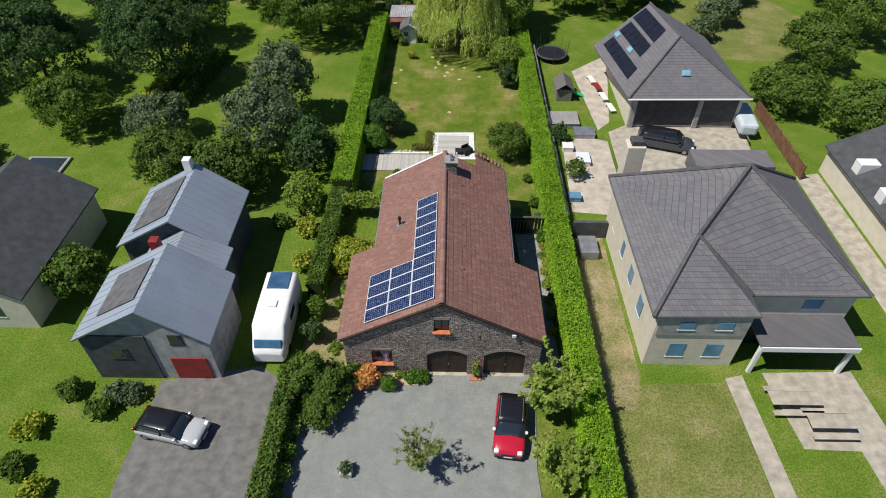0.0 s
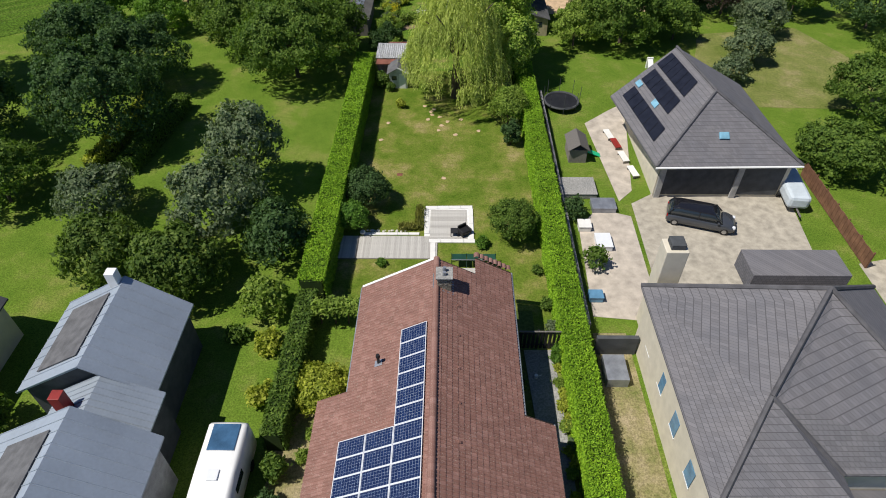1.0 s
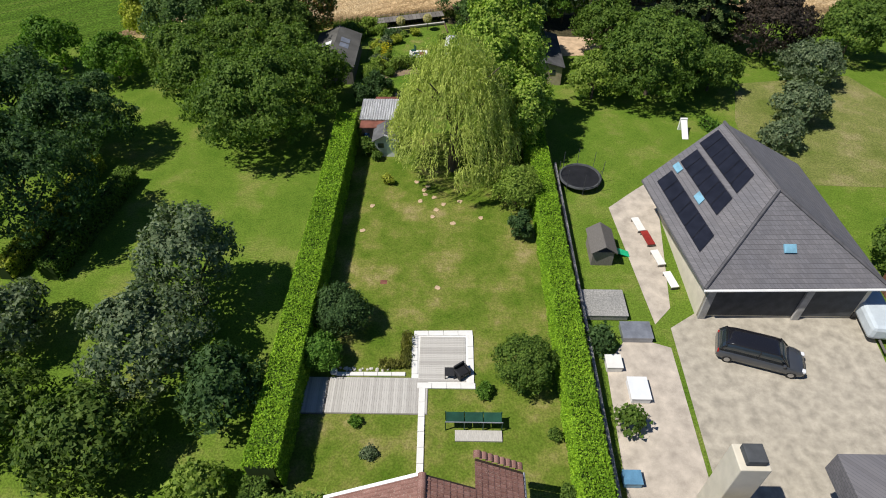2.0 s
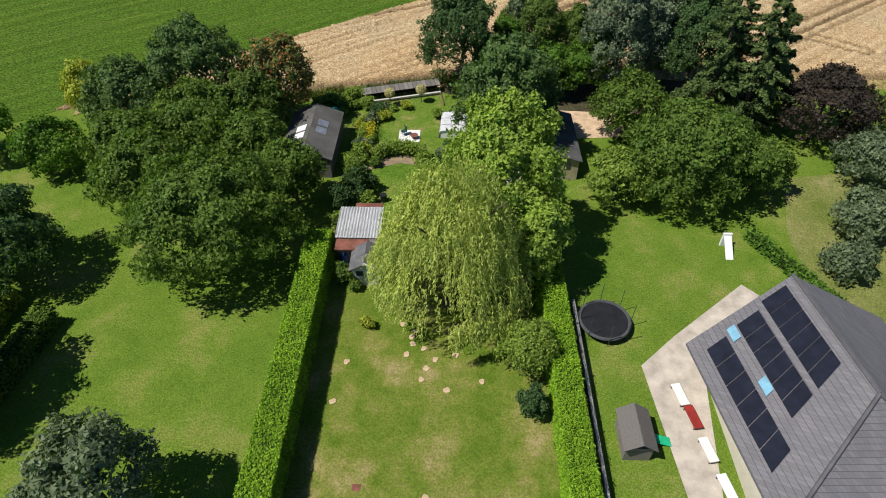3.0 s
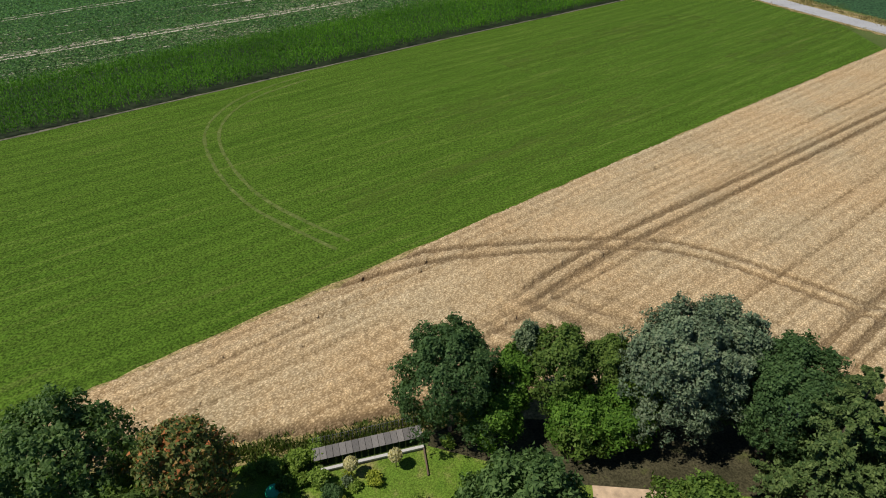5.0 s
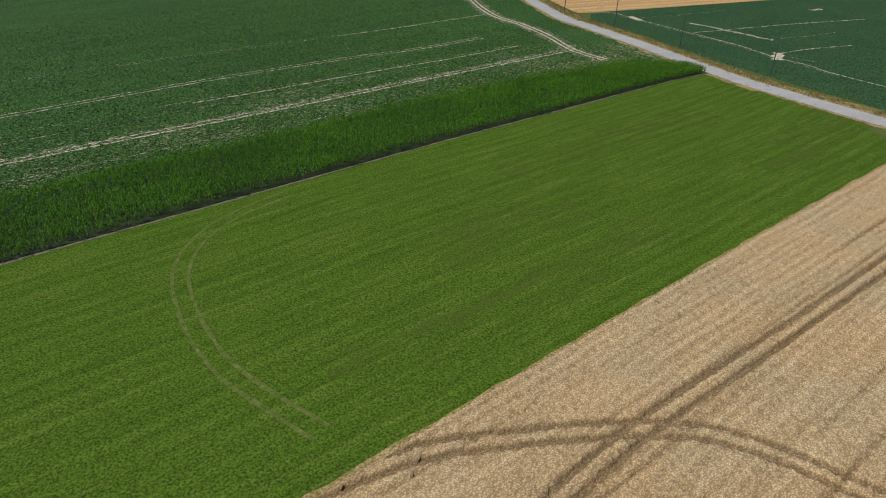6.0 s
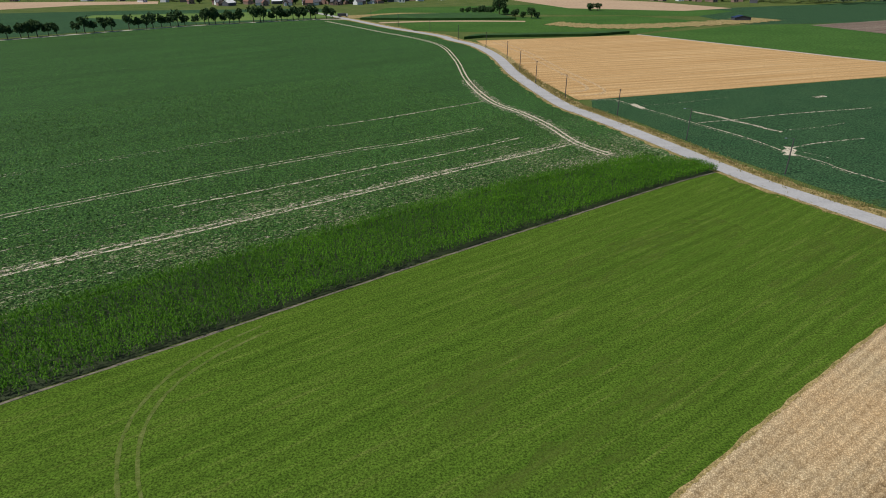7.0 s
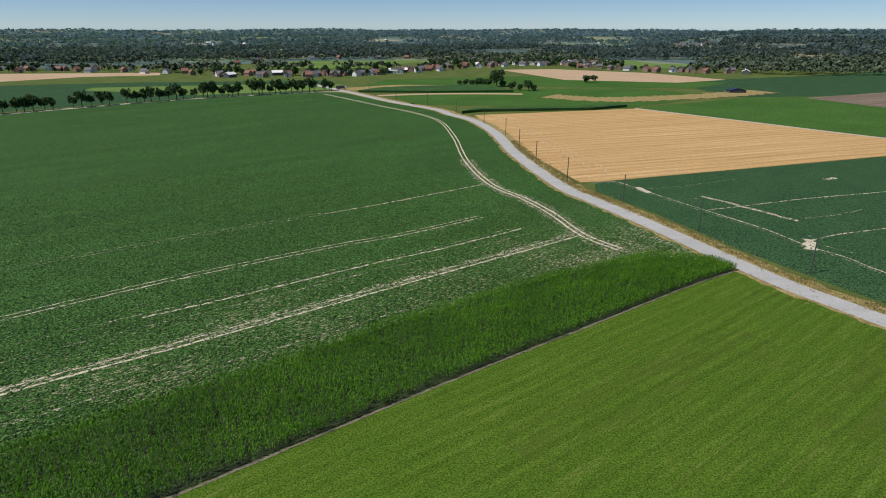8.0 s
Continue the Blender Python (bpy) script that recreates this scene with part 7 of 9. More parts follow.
car((5.42, 6.45), -7, M_RED, M_GLOSSBLACK, "red small car with a black roof and silver rails", 4.05, 1.9, 1.55)
car((-15.2, 6.0), 78, M_SILVER, M_GLOSSBLACK, "silver open car on the asphalt drive", 4.3, 1.8, 1.35, 0.85, False)
car((22.6, 37.7), 72, M_DARKGREY, M_GLOSSBLACK, "long dark grey car on the pale yard", 5.4, 1.95, 1.7, 1.0, False)
van = thing("camper_van", (-10.4, 14.2, 0.04), "white camper van with a blue-tinted front", "camper van")
hl = [(-3.1, 0.86, 0.35, 1.1), (-2.9, 0.96, 0.3, 1.35), (-2.2, 1.0, 0.3, 2.0), (-1.8, 1.0, 0.3, 2.65), (0, 1.0, 0.3, 2.75), (2.9, 1.0, 0.3, 2.75), (3.1, 0.97, 0.4, 2.6)]
part("body", loft([hull_section(y, 1.12 * k, a, b, 0.04) for y, k, a, b in hl]), M_WHITE, van)
part("windscreen", boxed((-0.9, -2.72, 1.4), (0.9, -2.55, 1.95), 0.03, Matrix.Rotation(radians(-35), 4, "X")), plain("blue_tint_glass", (0.06, 0.16, 0.28), 0.1), van)
part("roof_panel", boxed((-0.75, 1.3, 2.79), (0.75, 2.9, 2.83), 0.02), plain("blue_roof_panel", (0.05, 0.12, 0.22), 0.2), van)
part("roof_hatch", boxed((-0.3, -0.4, 2.79), (0.3, 0.2, 2.88), 0.03), M_LAMPGLASS, van)
for s in (-1, 1):
    part("side_window", boxed((s * 1.125 - 0.012, -0.5, 1.5), (s * 1.125 + 0.012, 0.7, 2.0), 0.005), M_CARGLASS, van)
    for y in (-2.0, 1.7):
        part("wheel", tube(bmesh.new(), [(s * 0.9, y, 0.34), (s * 1.13, y, 0.34)], [0.34, 0.34], 18), M_TYRE, van)
# ---------------------------------------------------------------- large trees
def willow(at, height, radius, seed):
    """Long hanging strands from a domed head."""
    rng = np.random.default_rng(seed)
    ob = thing("weeping_willow", (*at, 0), "large weeping willow with long hanging light green strands", "tree")
    for i, me in enumerate(trunk_mesh(rng, height, 3.0, radius, 0.42, M_BARK, 9)):
        part("limb" if i else "trunk", me, None, ob)
    n, pts, out = 2700, [], []
    heads = [(rng.normal(size=2) * radius * 0.45, rng.uniform(0.72, 1.0)) for _ in range(34)]
    for i in range(n):
        (hx, hy), hh = heads[i % len(heads)]
        a, r = rng.uniform(0, 2 * math.pi), radius * math.sqrt(rng.uniform(0.0, 1.0)) * 0.5
        x, y = hx + r * math.cos(a), hy + r * math.sin(a)
        d = math.hypot(x, y)
        if d > radius:
            x, y, d = x * radius / d, y * radius / d, radius
        z = height * hh * (1 - 0.62 * (d / radius) ** 2.4) * rng.uniform(0.78, 1.0)
        length = rng.uniform(1.2, 4.4) * (0.55 + 0.45 * d / radius)
        m = int(length * 12)
        t = np.linspace(0, 1, m)
        sway = rng.normal(size=2) * 0.25
        push = 0.55 * (1 - np.exp(-3 * t))
        ux, uy = (x / (d + 1e-6), y / (d + 1e-6))
        px = x + ux * push + sway[0] * t
        py = y + uy * push + sway[1] * t
        pz = z - length * t ** 1.25
        keep = pz > 1.3 + (1.2 + 1.5 * max(0.0, -ux)) * d / radius + rng.uniform(-0.6, 0.6)
        pts.append((np.stack([px, py, pz], 1) + rng.normal(size=(m, 3)) * 0.07)[keep])
        out.append(np.stack([np.full(m, ux), np.full(m, uy), np.full(m, 0.5)], 1)[keep])
    pts, out = np.concatenate(pts), np.concatenate(out)
    part("crown", mesh_np("crown", *leaves(rng, pts, out, 0.062, 4.8, 0.6, 7.0), M_LEAF_WILLOW), None, ob)
    return ob


willow((2.5, 58.2), 13.6, 5.4, 301)
tree((6.4, 64.6), 13.2, 4.4, M_LEAF_MAPLE, "tall light green maple behind the willow", seed=302, base=2.0, count=7500, per=6, size=0.165, lobes=34)
tree((8.4, 60.6), 8.6, 2.7, M_LEAF_MAPLE, "lower light green maple beside the hedge", seed=304, base=1.0, count=3000, per=6, size=0.165, lobes=22)
tree((7.8, 78.2), 12.0, 4.45, M_LEAF_DARKLUSH, "dense dark green round lime tree", seed=303, base=0.5, count=8000, per=6, size=0.18, lobes=44)
ROW = [((3.4, 90.2), 11.2, 4.0, M_LEAF_DARK, "dense dark green maple at the wheat's edge", 0.15, 24), ((8.0, 91.2), 8.0, 1.7, M_LEAF_BOX, "narrow light green tree at the wheat's edge", 0.5, 14),
       ((11.6, 91.2), 10.0, 2.6, M_LEAF_OLIVE, "feathery olive-green birch at the wheat's edge", 0.8, 18), ((15.5, 92.2), 9.0, 2.4, M_LEAF_OLIVE, "feathery olive-green birch at the wheat's edge", 0.8, 18), ((18.2, 91.0), 7.6, 2.6, M_LEAF_MID, "mid-green bush in the row by the wheat", 0.3, 16), ((12.6, 88.6), 6.2, 2.4, M_LEAF_BOX, "light green bush in the row by the wheat", 0.3, 14), ((6.6, 88.8), 6.4, 2.3, M_LEAF_BOX, "light green bush beside the maple", 0.3, 14), ((9.4, 93.0), 9.4, 1.2, M_LEAF_GREY, "small grey-green tree behind the row", 2.0, 9),
       ((20.0, 90.2), 13.3, 4.0, M_LEAF_WHITEBEAM, "tall grey-green whitebeam at the wheat's edge", 0.2, 30), ((23.8, 91.4), 11.7, 4.2, M_LEAF_WHITEBEAM, "broad grey-green whitebeam at the wheat's edge", 0.2, 30), ((16.0, 88.9), 5.6, 2.6, M_LEAF_BOX, "mid-green bushy tree in the row", 0.5, 16),
       ((27.4, 88.4), 11.8, 3.9, M_LEAF_DARK, "dark green tree at the wheat's edge", 0.2, 24), ((53, 88), 5.5, 3.2, M_LEAF_MID, "mid-green tree at the wheat's edge", 0.6, 20), ((27, 95.0), 6.0, 2.0, M_LEAF_BOX, "light green bush beside the wheat", 0.3, 12)]
for k, (at, h, r, m, lab, b, lb) in enumerate(ROW):
    tree(at, h, r, m, lab, seed=320 + k, base=b, count=int(190 * r * r + 62 * r * h), per=8, size=0.135, lobes=lb)
for k, (at, h, r) in enumerate([((28.3, 83.6), 14.2, 4.2), ((31.2, 82.0), 14.0, 4.4), ((33.6, 83.6), 11.5, 3.6), ((30.6, 86.4), 11.8, 3.4)]):
    conifer(at, h, r, M_LEAF_YEW, "dark olive-green conifer with drooping sprays", 440 + k, 5200)
WEST = [((-22.5, 82.5), 10.2, 5.0, M_LEAF_DARKLUSH, "big dark green willow-leaved tree by the wheat", 0.6, 30), ((-27.5, 79.0), 8.2, 4.4, M_LEAF_DARKLUSH, "dark green bushy tree by the wheat", 0.3, 22), ((-20.5, 76.0), 7.6, 4.4, M_LEAF_MID, "green bushy tree among gardens", 0.3, 22), ((-25.5, 72.5), 7.0, 3.8, M_LEAF_MID, "green garden tree next door", 0.3, 18), ((-14.8, 73.2), 7.2, 3.0, M_LEAF_MID, "green tree beside the long shed", 0.4, 18), ((-14.4, 82.8), 9.2, 3.2, M_LEAF_RUST, "rowan with rusty orange berries", 0.6, 20), ((-16.4, 79.0), 7.6, 3.2, M_LEAF_OLIVE, "loose green tree beside the shed", 0.5, 18),
        ((-34.0, 83.0), 6.0, 2.4, M_LEAF_YELLOW, "yellow-green shrub tree by the wheat", 0.3, 14), ((-15.2, 62.5), 9.0, 6.0, M_LEAF_MID, "broad green garden tree next door", 1.0, 30), ((-22.0, 68.0), 7.5, 4.0, M_LEAF_MID, "green garden tree next door", 0.8, 20), ((-10.8, 69.5), 6.5, 2.6, M_LEAF_MID, "green garden tree next door", 0.8, 14),
        ((-29.9, 48.5), 11.0, 5.0, M_LEAF_DARK, "tall dark green garden tree next door", 0.8, 26), ((-15.2, 42.0), 8.5, 3.0, M_LEAF_GREY, "tall grey-green garden tree next door", 0.8, 20), ((-16.0, 36.0), 7.0, 3.6, M_LEAF_GREY, "grey-green garden tree next door", 0.6, 20), ((-17.5, 30.0), 5.5, 3.2, M_LEAF_OLIVE, "olive garden tree next door", 0.5, 16), ((-11.0, 33.0), 5.5, 2.2, M_LEAF_DARK, "dark garden tree next door", 0.5, 14),
        ((-11.0, 27.6), 3.2, 1.6, M_LEAF_LIGHT, "light green round shrub next door", 0.2, 12), ((-43, 48), 10.0, 5.5, M_LEAF_DARK, "tall dark garden tree next door", 0.8, 24), ((-36, 40), 6.0, 3.5, M_LEAF_MID, "green garden tree next door", 0.6, 16), ((-27, 38), 5.0, 3.0, M_LEAF_GREY, "pale green garden tree next door", 0.4, 14), ((-23.5, 31.5), 5.0, 3.0, M_LEAF_OLIVE, "olive garden tree next door", 0.4, 14),
        ((-25.5, 17.5), 4.0, 2.0, M_LEAF_MID, "green shrub tree beside a house", 0.4, 12), ((-38, 62), 9.0, 5.0, M_LEAF_DARK, "dark garden tree next door", 0.6, 22), ((-31, 60), 8.0, 4.5, M_LEAF_DARK, "dark garden tree next door", 0.6, 20), ((-34, 74), 5.0, 3.0, M_LEAF_BOX, "green shrub row next door", 0.2, 14), ((-41, 76), 6.0, 3.0, M_LEAF_BOX, "green shrub tree next door", 0.3, 14), ((-52, 60), 10, 5.5, M_LEAF_DARK, "dark garden tree next door", 0.6, 20), ((-55, 45), 9, 5.5, M_LEAF_DARK, "dark garden tree next door", 0.6, 20), ((-47, 32), 7, 4.5, M_LEAF_MID, "green garden tree next door", 0.6, 18), ((-39, 26), 5, 3, M_LEAF_MID, "green garden tree next door", 0.4, 14)]
EAST = [((22.8, 71.6), 8.8, 5.4, M_LEAF_MID, "broad green garden tree next door", 0.6, 26), ((16.9, 70.6), 5.4, 2.8, M_LEAF_LIGHT, "light green garden tree next door", 0.4, 16), ((29.5, 72.5), 5.2, 2.8, M_LEAF_MID, "green garden tree next door", 0.5, 16), ((19.3, 80.2), 7.1, 3.3, M_LEAF_MID, "green tree beside a chalet", 0.5, 18), ((22.6, 77.0), 5.6, 2.6, M_LEAF_LIGHT, "light green garden tree next door", 0.5, 16), ((12.8, 88.0), 5.0, 2.2, M_LEAF_MID, "green tree behind a shed", 0.6, 14), ((38.0, 80.5), 7.4, 4.4, M_LEAF_COPPER, "dark copper beech in a garden", 0.8, 22), ((47, 80), 7.0, 3.6, M_LEAF_MID, "green garden tree next door", 0.4, 18), ((36.5, 66.5), 4.0, 2.6, M_LEAF_GREY, "grey-green shrub tree on a lawn", 0.3, 14), ((40, 74), 5.0, 3.2, M_LEAF_GREY, "grey-green shrub tree among lawns", 0.3, 14),
        ((37, 45), 4.6, 3.6, M_LEAF_MID, "green shrub tree beside a lawn", 0.3, 16), ((43, 40), 6.0, 4.0, M_LEAF_MID, "green garden tree among lawns", 0.4, 16), ((44, 55), 6.0, 4.0, M_LEAF_MID, "green garden tree among lawns", 0.4, 16), ((12.3, 38.5), 1.8, 0.9, M_LEAF_DARK, "dark green shrub by a patio", 0.1, 8), ((13.0, 32.5), 2.0, 0.8, M_LEAF_MID, "green shrub by a patio", 0.1, 8), ((53, 62), 7, 4.5, M_LEAF_MID, "green garden tree among lawns", 0.5, 16), ((55, 76), 8, 5, M_LEAF_DARK, "dark garden tree among lawns", 0.5, 18), ((33, 62), 3.0, 1.8, M_LEAF_GREY, "grey shrub on a lawn", 0.2, 10)]
for k, (at, h, r, m, lab, b, lb) in enumerate(WEST + EAST):
    tree(at, h, r, m, lab, seed=360 + k, base=b, count=int(105 * r * r + 33 * r * h), per=7, size=0.175, lobes=lb)
hedge(((-27.2, 44), (-25.8, 56), 1.4), 1.5, M_LEAF_MID, "dark green hedge between lawns", 450, 120, 0.12)
hedge(((-30.6, 44), (-29.5, 58), 1.2), 1.4, M_LEAF_YELLOW, "yellow-green hedge between lawns", 451, 120, 0.12)
hedge(((27.0, 66.0), (31.0, 58.0), 0.8), 1.0, M_LEAF_BOX, "low green hedge by a lawn", 452, 50, 0.16)
# ---------------------------------------------------------------- houses of the neighbours
M_METALROOF = plain("grey_metal_roof", (0.36, 0.41, 0.47), 0.5, 0.3, vary=0.12, scale=1.0)
M_DARKCLAD = plain("dark_grey_cladding", (0.075, 0.08, 0.085), 0.8)
M_PALECLAD = plain("pale_grey_render", (0.36, 0.355, 0.34), 0.85)
M_REDDOOR = plain("red_garage_door", (0.28, 0.03, 0.025), 0.5)


def course_mat(name, color, course=0.19):
    """Small roof tiles in level courses: a dark lap under each row and slight changes from tile to tile."""
    m, n, l, b = material(name, 0.8, 0, 0.25)
    w = coords(n, l)
    sep, com, add = n.new("ShaderNodeSeparateXYZ"), n.new("ShaderNodeCombineXYZ"), n.new("ShaderNodeMath")
    l.new(w, sep.inputs[0])
    l.new(sep.outputs[0], add.inputs[0])
    l.new(sep.outputs[1], add.inputs[1])
    l.new(add.outputs[0], com.inputs[0])
    l.new(sep.outputs[2], com.inputs[1])
    br = node(n, "ShaderNodeTexBrick", Scale=1.0, Mortar_Size=0.014, Mortar_Smooth=0.6, Bias=0.0, Brick_Width=0.26, Row_Height=course)
    for k, f in (("Color1", 0.9), ("Color2", 1.12), ("Mortar", 0.55)):
        br.inputs[k].default_value = (*(f * x for x in color), 1)
    l.new(com.outputs[0], br.inputs["Vector"])
    worn = ramp(n, l, noise_at(n, l, w, 0.5, 5, 0.6), [(0.35, (0.93, 0.94, 0.95)), (0.65, (1.06, 1.05, 1.03))])
    l.new(mixed(n, l, 1.0, br.outputs[0], worn, "MULTIPLY"), b.inputs["Base Color"])
    bumped(n, l, b, br.outputs["Fac"], -0.4, 0.02)
    return m


M_GREYTILE = course_mat("grey_roof_tile", (0.155, 0.15, 0.16))
M_RIDGEDARK = plain("dark_ridge_tile", (0.105, 0.102, 0.108), 0.8)
M_CREAM = plain("cream_render", (0.62, 0.57, 0.46), 0.9, vary=0.08)
M_BLUEWIN = plain("blue_window", (0.12, 0.27, 0.42), 0.15)
M_PALECOVER = plain("pale_blue_cover", (0.52, 0.58, 0.62), 0.5, vary=0.1)
M_TIMBERRED = plain("reddish_timber", (0.20, 0.10, 0.06), 0.85, vary=0.3)
M_PVDARK = plain("dark_solar_panel", (0.018, 0.02, 0.03), 0.15)


def slab_face(points, thick=0.12):
    """A roof plane of even thickness over a few corners."""
    bm = bmesh.new()
    top = [bm.verts.new(p) for p in points]
    low = [bm.verts.new((p[0], p[1], p[2] - thick)) for p in points]
    bm.faces.new(top)
    bm.faces.new(low[::-1])
    n = len(points)
    for i in range(n):
        bm.faces.new((top[i], low[i], low[(i + 1) % n], top[(i + 1) % n]))
    bmesh.ops.triangulate(bm, faces=[f for f in bm.faces if len(f.verts) > 4])
    return bm


def seams(parent, a, b, c, d, n, mat):
    """Raised seams from the edge a-b to the edge d-c."""
    a, b, c, d = map(Vector, (a, b, c, d))
    for k in range(n + 1):
        p, q = a.lerp(b, k / n), d.lerp(c, k / n)
        part("seam", tube(bmesh.new(), [p + Vector((0, 0, 0.03)), q + Vector((0, 0, 0.03))], [0.025, 0.025], 4), mat, parent)


def gable_block(parent, x0, x1, y0, y1, eave, ridge, wall, roof, over=0.35, split=None):
    rx = (x0 + x1) / 2 if split is None else split
    bm = bmesh.new()
    v = [bm.verts.new((x, y, z)) for y in (y0, y1) for x, z in ((x0, 0), (x1, 0), (x1, eave), (rx, ridge - 0.1), (x0, eave))]
    for q in ((0, 1, 2, 3, 4), (9, 8, 7, 6, 5), (0, 5, 6, 1), (1, 6, 7, 2), (2, 7, 8, 3), (3, 8, 9, 4), (4, 9, 5, 0)):
        bm.faces.new([v[k] for k in q])
    part("wall", bm, wall, parent)
    for xe in (x0, x1):
        s = 1 if xe > rx else -1
        ex = xe + s * over
        ez = eave - over * (ridge - eave) / abs(xe - rx)
        part("roof", slab_face([(rx, y0 - over, ridge), (ex, y0 - over, ez), (ex, y1 + over, ez), (rx, y1 + over, ridge)][:: -s]), roof, parent)
        if roof is M_METALROOF:
            seams(parent, (rx, y0 - over, ridge), (rx, y1 + over, ridge), (ex, y1 + over, ez), (ex, y0 - over, ez), 9, roof)


def windows(parent, spots, mat, frame):
    """Small windows standing proud of a wall that faces -y or -x: place, width, height, facing."""
    for (x, y, z), w, h, face in spots:
        if face == "y":
            win = part("window", boxed((x - w / 2, y - 0.03, z), (x + w / 2, y - 0.005, z + h)), mat, parent)
            part("window_frame", boxed((x - w / 2 - 0.06, y - 0.05, z - 0.08), (x + w / 2 + 0.06, y - 0.002, z - 0.002)), frame, win)
        else:
            win = part("window", boxed((x - 0.03, y - w / 2, z), (x - 0.005, y + w / 2, z + h)), mat, parent)
            part("window_frame", boxed((x - 0.05, y - w / 2 - 0.06, z - 0.08), (x - 0.002, y + w / 2 + 0.06, z - 0.002)), frame, win)


west = thing("neighbour_house", (0, 0, 0), "modern house with grey metal roofs and pale render", "house")
gable_block(west, -21.3, -13.4, 10.0, 15.2, 4.4, 7.0, M_PALECLAD, M_METALROOF, split=-16.8)
part("cladding", boxed((-21.35, 9.9, 0), (-17.2, 9.995, 4.4)), M_DARKCLAD, west, "dark grey cladding")
part("garage_door", boxed((-16.2, 9.93, 0), (-13.9, 9.995, 2.2), 0.01), M_REDDOOR, west, "dark red garage door")
windows(west, [((-15.3, 10.0, 3.6), 0.9, 0.9, "y"), ((-19.2, 9.9, 2.2), 1.2, 1.0, "y")], M_GLASS, M_DARKFRAME)
gable_block(west, -22.0, -14.8, 18.6, 24.6, 4.2, 6.5, M_DARKCLAD, M_METALROOF, split=-17.9)
gable_block(west, -19.8, -14.2, 15.2, 18.2, 4.0, 5.6, M_DARKCLAD, M_METALROOF, 0.2)
for lo, hi, m in (((-21.0, 10.9, 0), (-18.2, 14.4, 0.06), M_PVDARK), ((-21.2, 19.2, 0), (-19.2, 23.8, 0.06), M_PVDARK)):
    sl = math.atan2(2.6, 4.5)
    bmx = boxed((0.6, lo[1], 0.05), (3.9, hi[1], 0.10))
    p = part("roof_window", bmx, M_SLATE, west, "grey glazed roof field")
    p.matrix_basis = Matrix.Translation((-16.8 if lo[1] < 15 else -17.9, lo[1] + hi[1], 7.0 if lo[1] < 15 else 6.5)) @ Matrix.Rotation(math.pi, 4, "Z") @ Matrix.Rotation(math.atan2(2.6, 4.5) if lo[1] < 15 else math.atan2(2.3, 4.1), 4, "Y")
part("flue", boxed((-18.7, 24.3, 5.6), (-18.1, 24.9, 7.3), 0.03), M_WHITE, west, "white rendered flue")
part("chimney", boxed((-18.6, 16.3, 5.0), (-18.0, 16.9, 6.4), 0.02), M_REDDOOR, west, "small red roof box")
for k, (x, y) in enumerate([(-19.6, 8.4), (-18.5, 8.5)]):
    shrub((x, y), 0.7, 1.1, M_LEAF_GREY, "round grey-green shrub by the drive", 500 + k, 300, 0.16)
for k, (x, y, r) in enumerate([(-22.5, 8.6, 0.8), (-24, 6, 0.9), (-23.6, 3.4, 0.8), (-21.8, 2.0, 0.7), (-20.2, 7.2, 0.8), (-10.2, 24.6, 1.0), (-12.6, 25.2, 0.8), (-9.8, 20.4, 0.9)]):
    shrub((x, y), r, 1.1, M_LEAF_YELLOW if k % 2 else M_LEAF_MID, "loose green shrub in a front garden", 510 + k, 320, 0.16)

west2 = thing("neighbour_house", (0, 0, 0), "dark-roofed cream house among trees", "house")
gable_block(west2, -37.0, -27.5, 14, 25.5, 3.6, 6.6, M_CREAM, M_DARKCLAD)
windows(west2, [((-33, 14, 1.2), 1.4, 1.2, "y"), ((-30, 14, 1.2), 1.2, 1.2, "y")], M_GLASS, M_WHITE)
tank = tagged(new("pond"), "dark garden pond with a stone rim", "pond", kind="structure")
part("rim", boxed((-38.6, 31.5, 0), (-34.6, 34.6, 0.25), 0.05), M_PATH, tank)
part("water_surface", boxed((-38.3, 31.8, 0.251), (-34.9, 34.3, 0.27)), M_GLASS, tank)

east = thing("neighbour_house", (0, 0, 0), "large cream house with a hipped grey tiled roof", "house")
part("wall", prism(bmesh.new(), [(14.7, 11.6), (20.6, 11.6), (20.6, 13.6), (28.0, 13.6), (28.0, 25.2), (14.5, 25.2)], 0, 5.2), M_CREAM, east)
A_, B_, C_, D_, E_, F_, P_, T_ = (14.2, 11.3, 5.3), (20.9, 11.4, 5.3), (20.9, 13.2, 5.3), (28.5, 13.2, 5.3), (28.5, 25.6, 5.3), (14.0, 25.6, 5.3), (17.4, 15.7, 8.1), (22.3, 21.6, 9.4)
for poly in ([A_, P_, T_, F_], [A_, B_, P_], [B_, C_, P_], [C_, D_, T_, P_], [D_, E_, T_], [E_, F_, T_]):
    part("roof", slab_face(poly, 0.14), M_GREYTILE, east)
for a, b in ((A_, P_), (P_, T_), (C_, P_), (D_, T_), (F_, T_), (E_, T_)):
    part("ridge", tube(bmesh.new(), [Vector(a) + Vector((0, 0, 0.05)), Vector(b) + Vector((0, 0, 0.05))], [0.14, 0.14], 6), M_RIDGEDARK, east, "dark ridge tiles")
part("dormer", boxed((20.5, 25.3, 5.2), (26.5, 27.6, 6.6), 0.03), M_GREYTILE, east)
part("chimney", boxed((15.2, 26.2, 0), (16.6, 27.5, 7.6), 0.05), M_CREAM, east, "tall cream chimney stack")
part("chimney_cap", boxed((15.5, 26.4, 7.61), (16.4, 27.3, 8.0), 0.03), M_DARKCLAD, east)
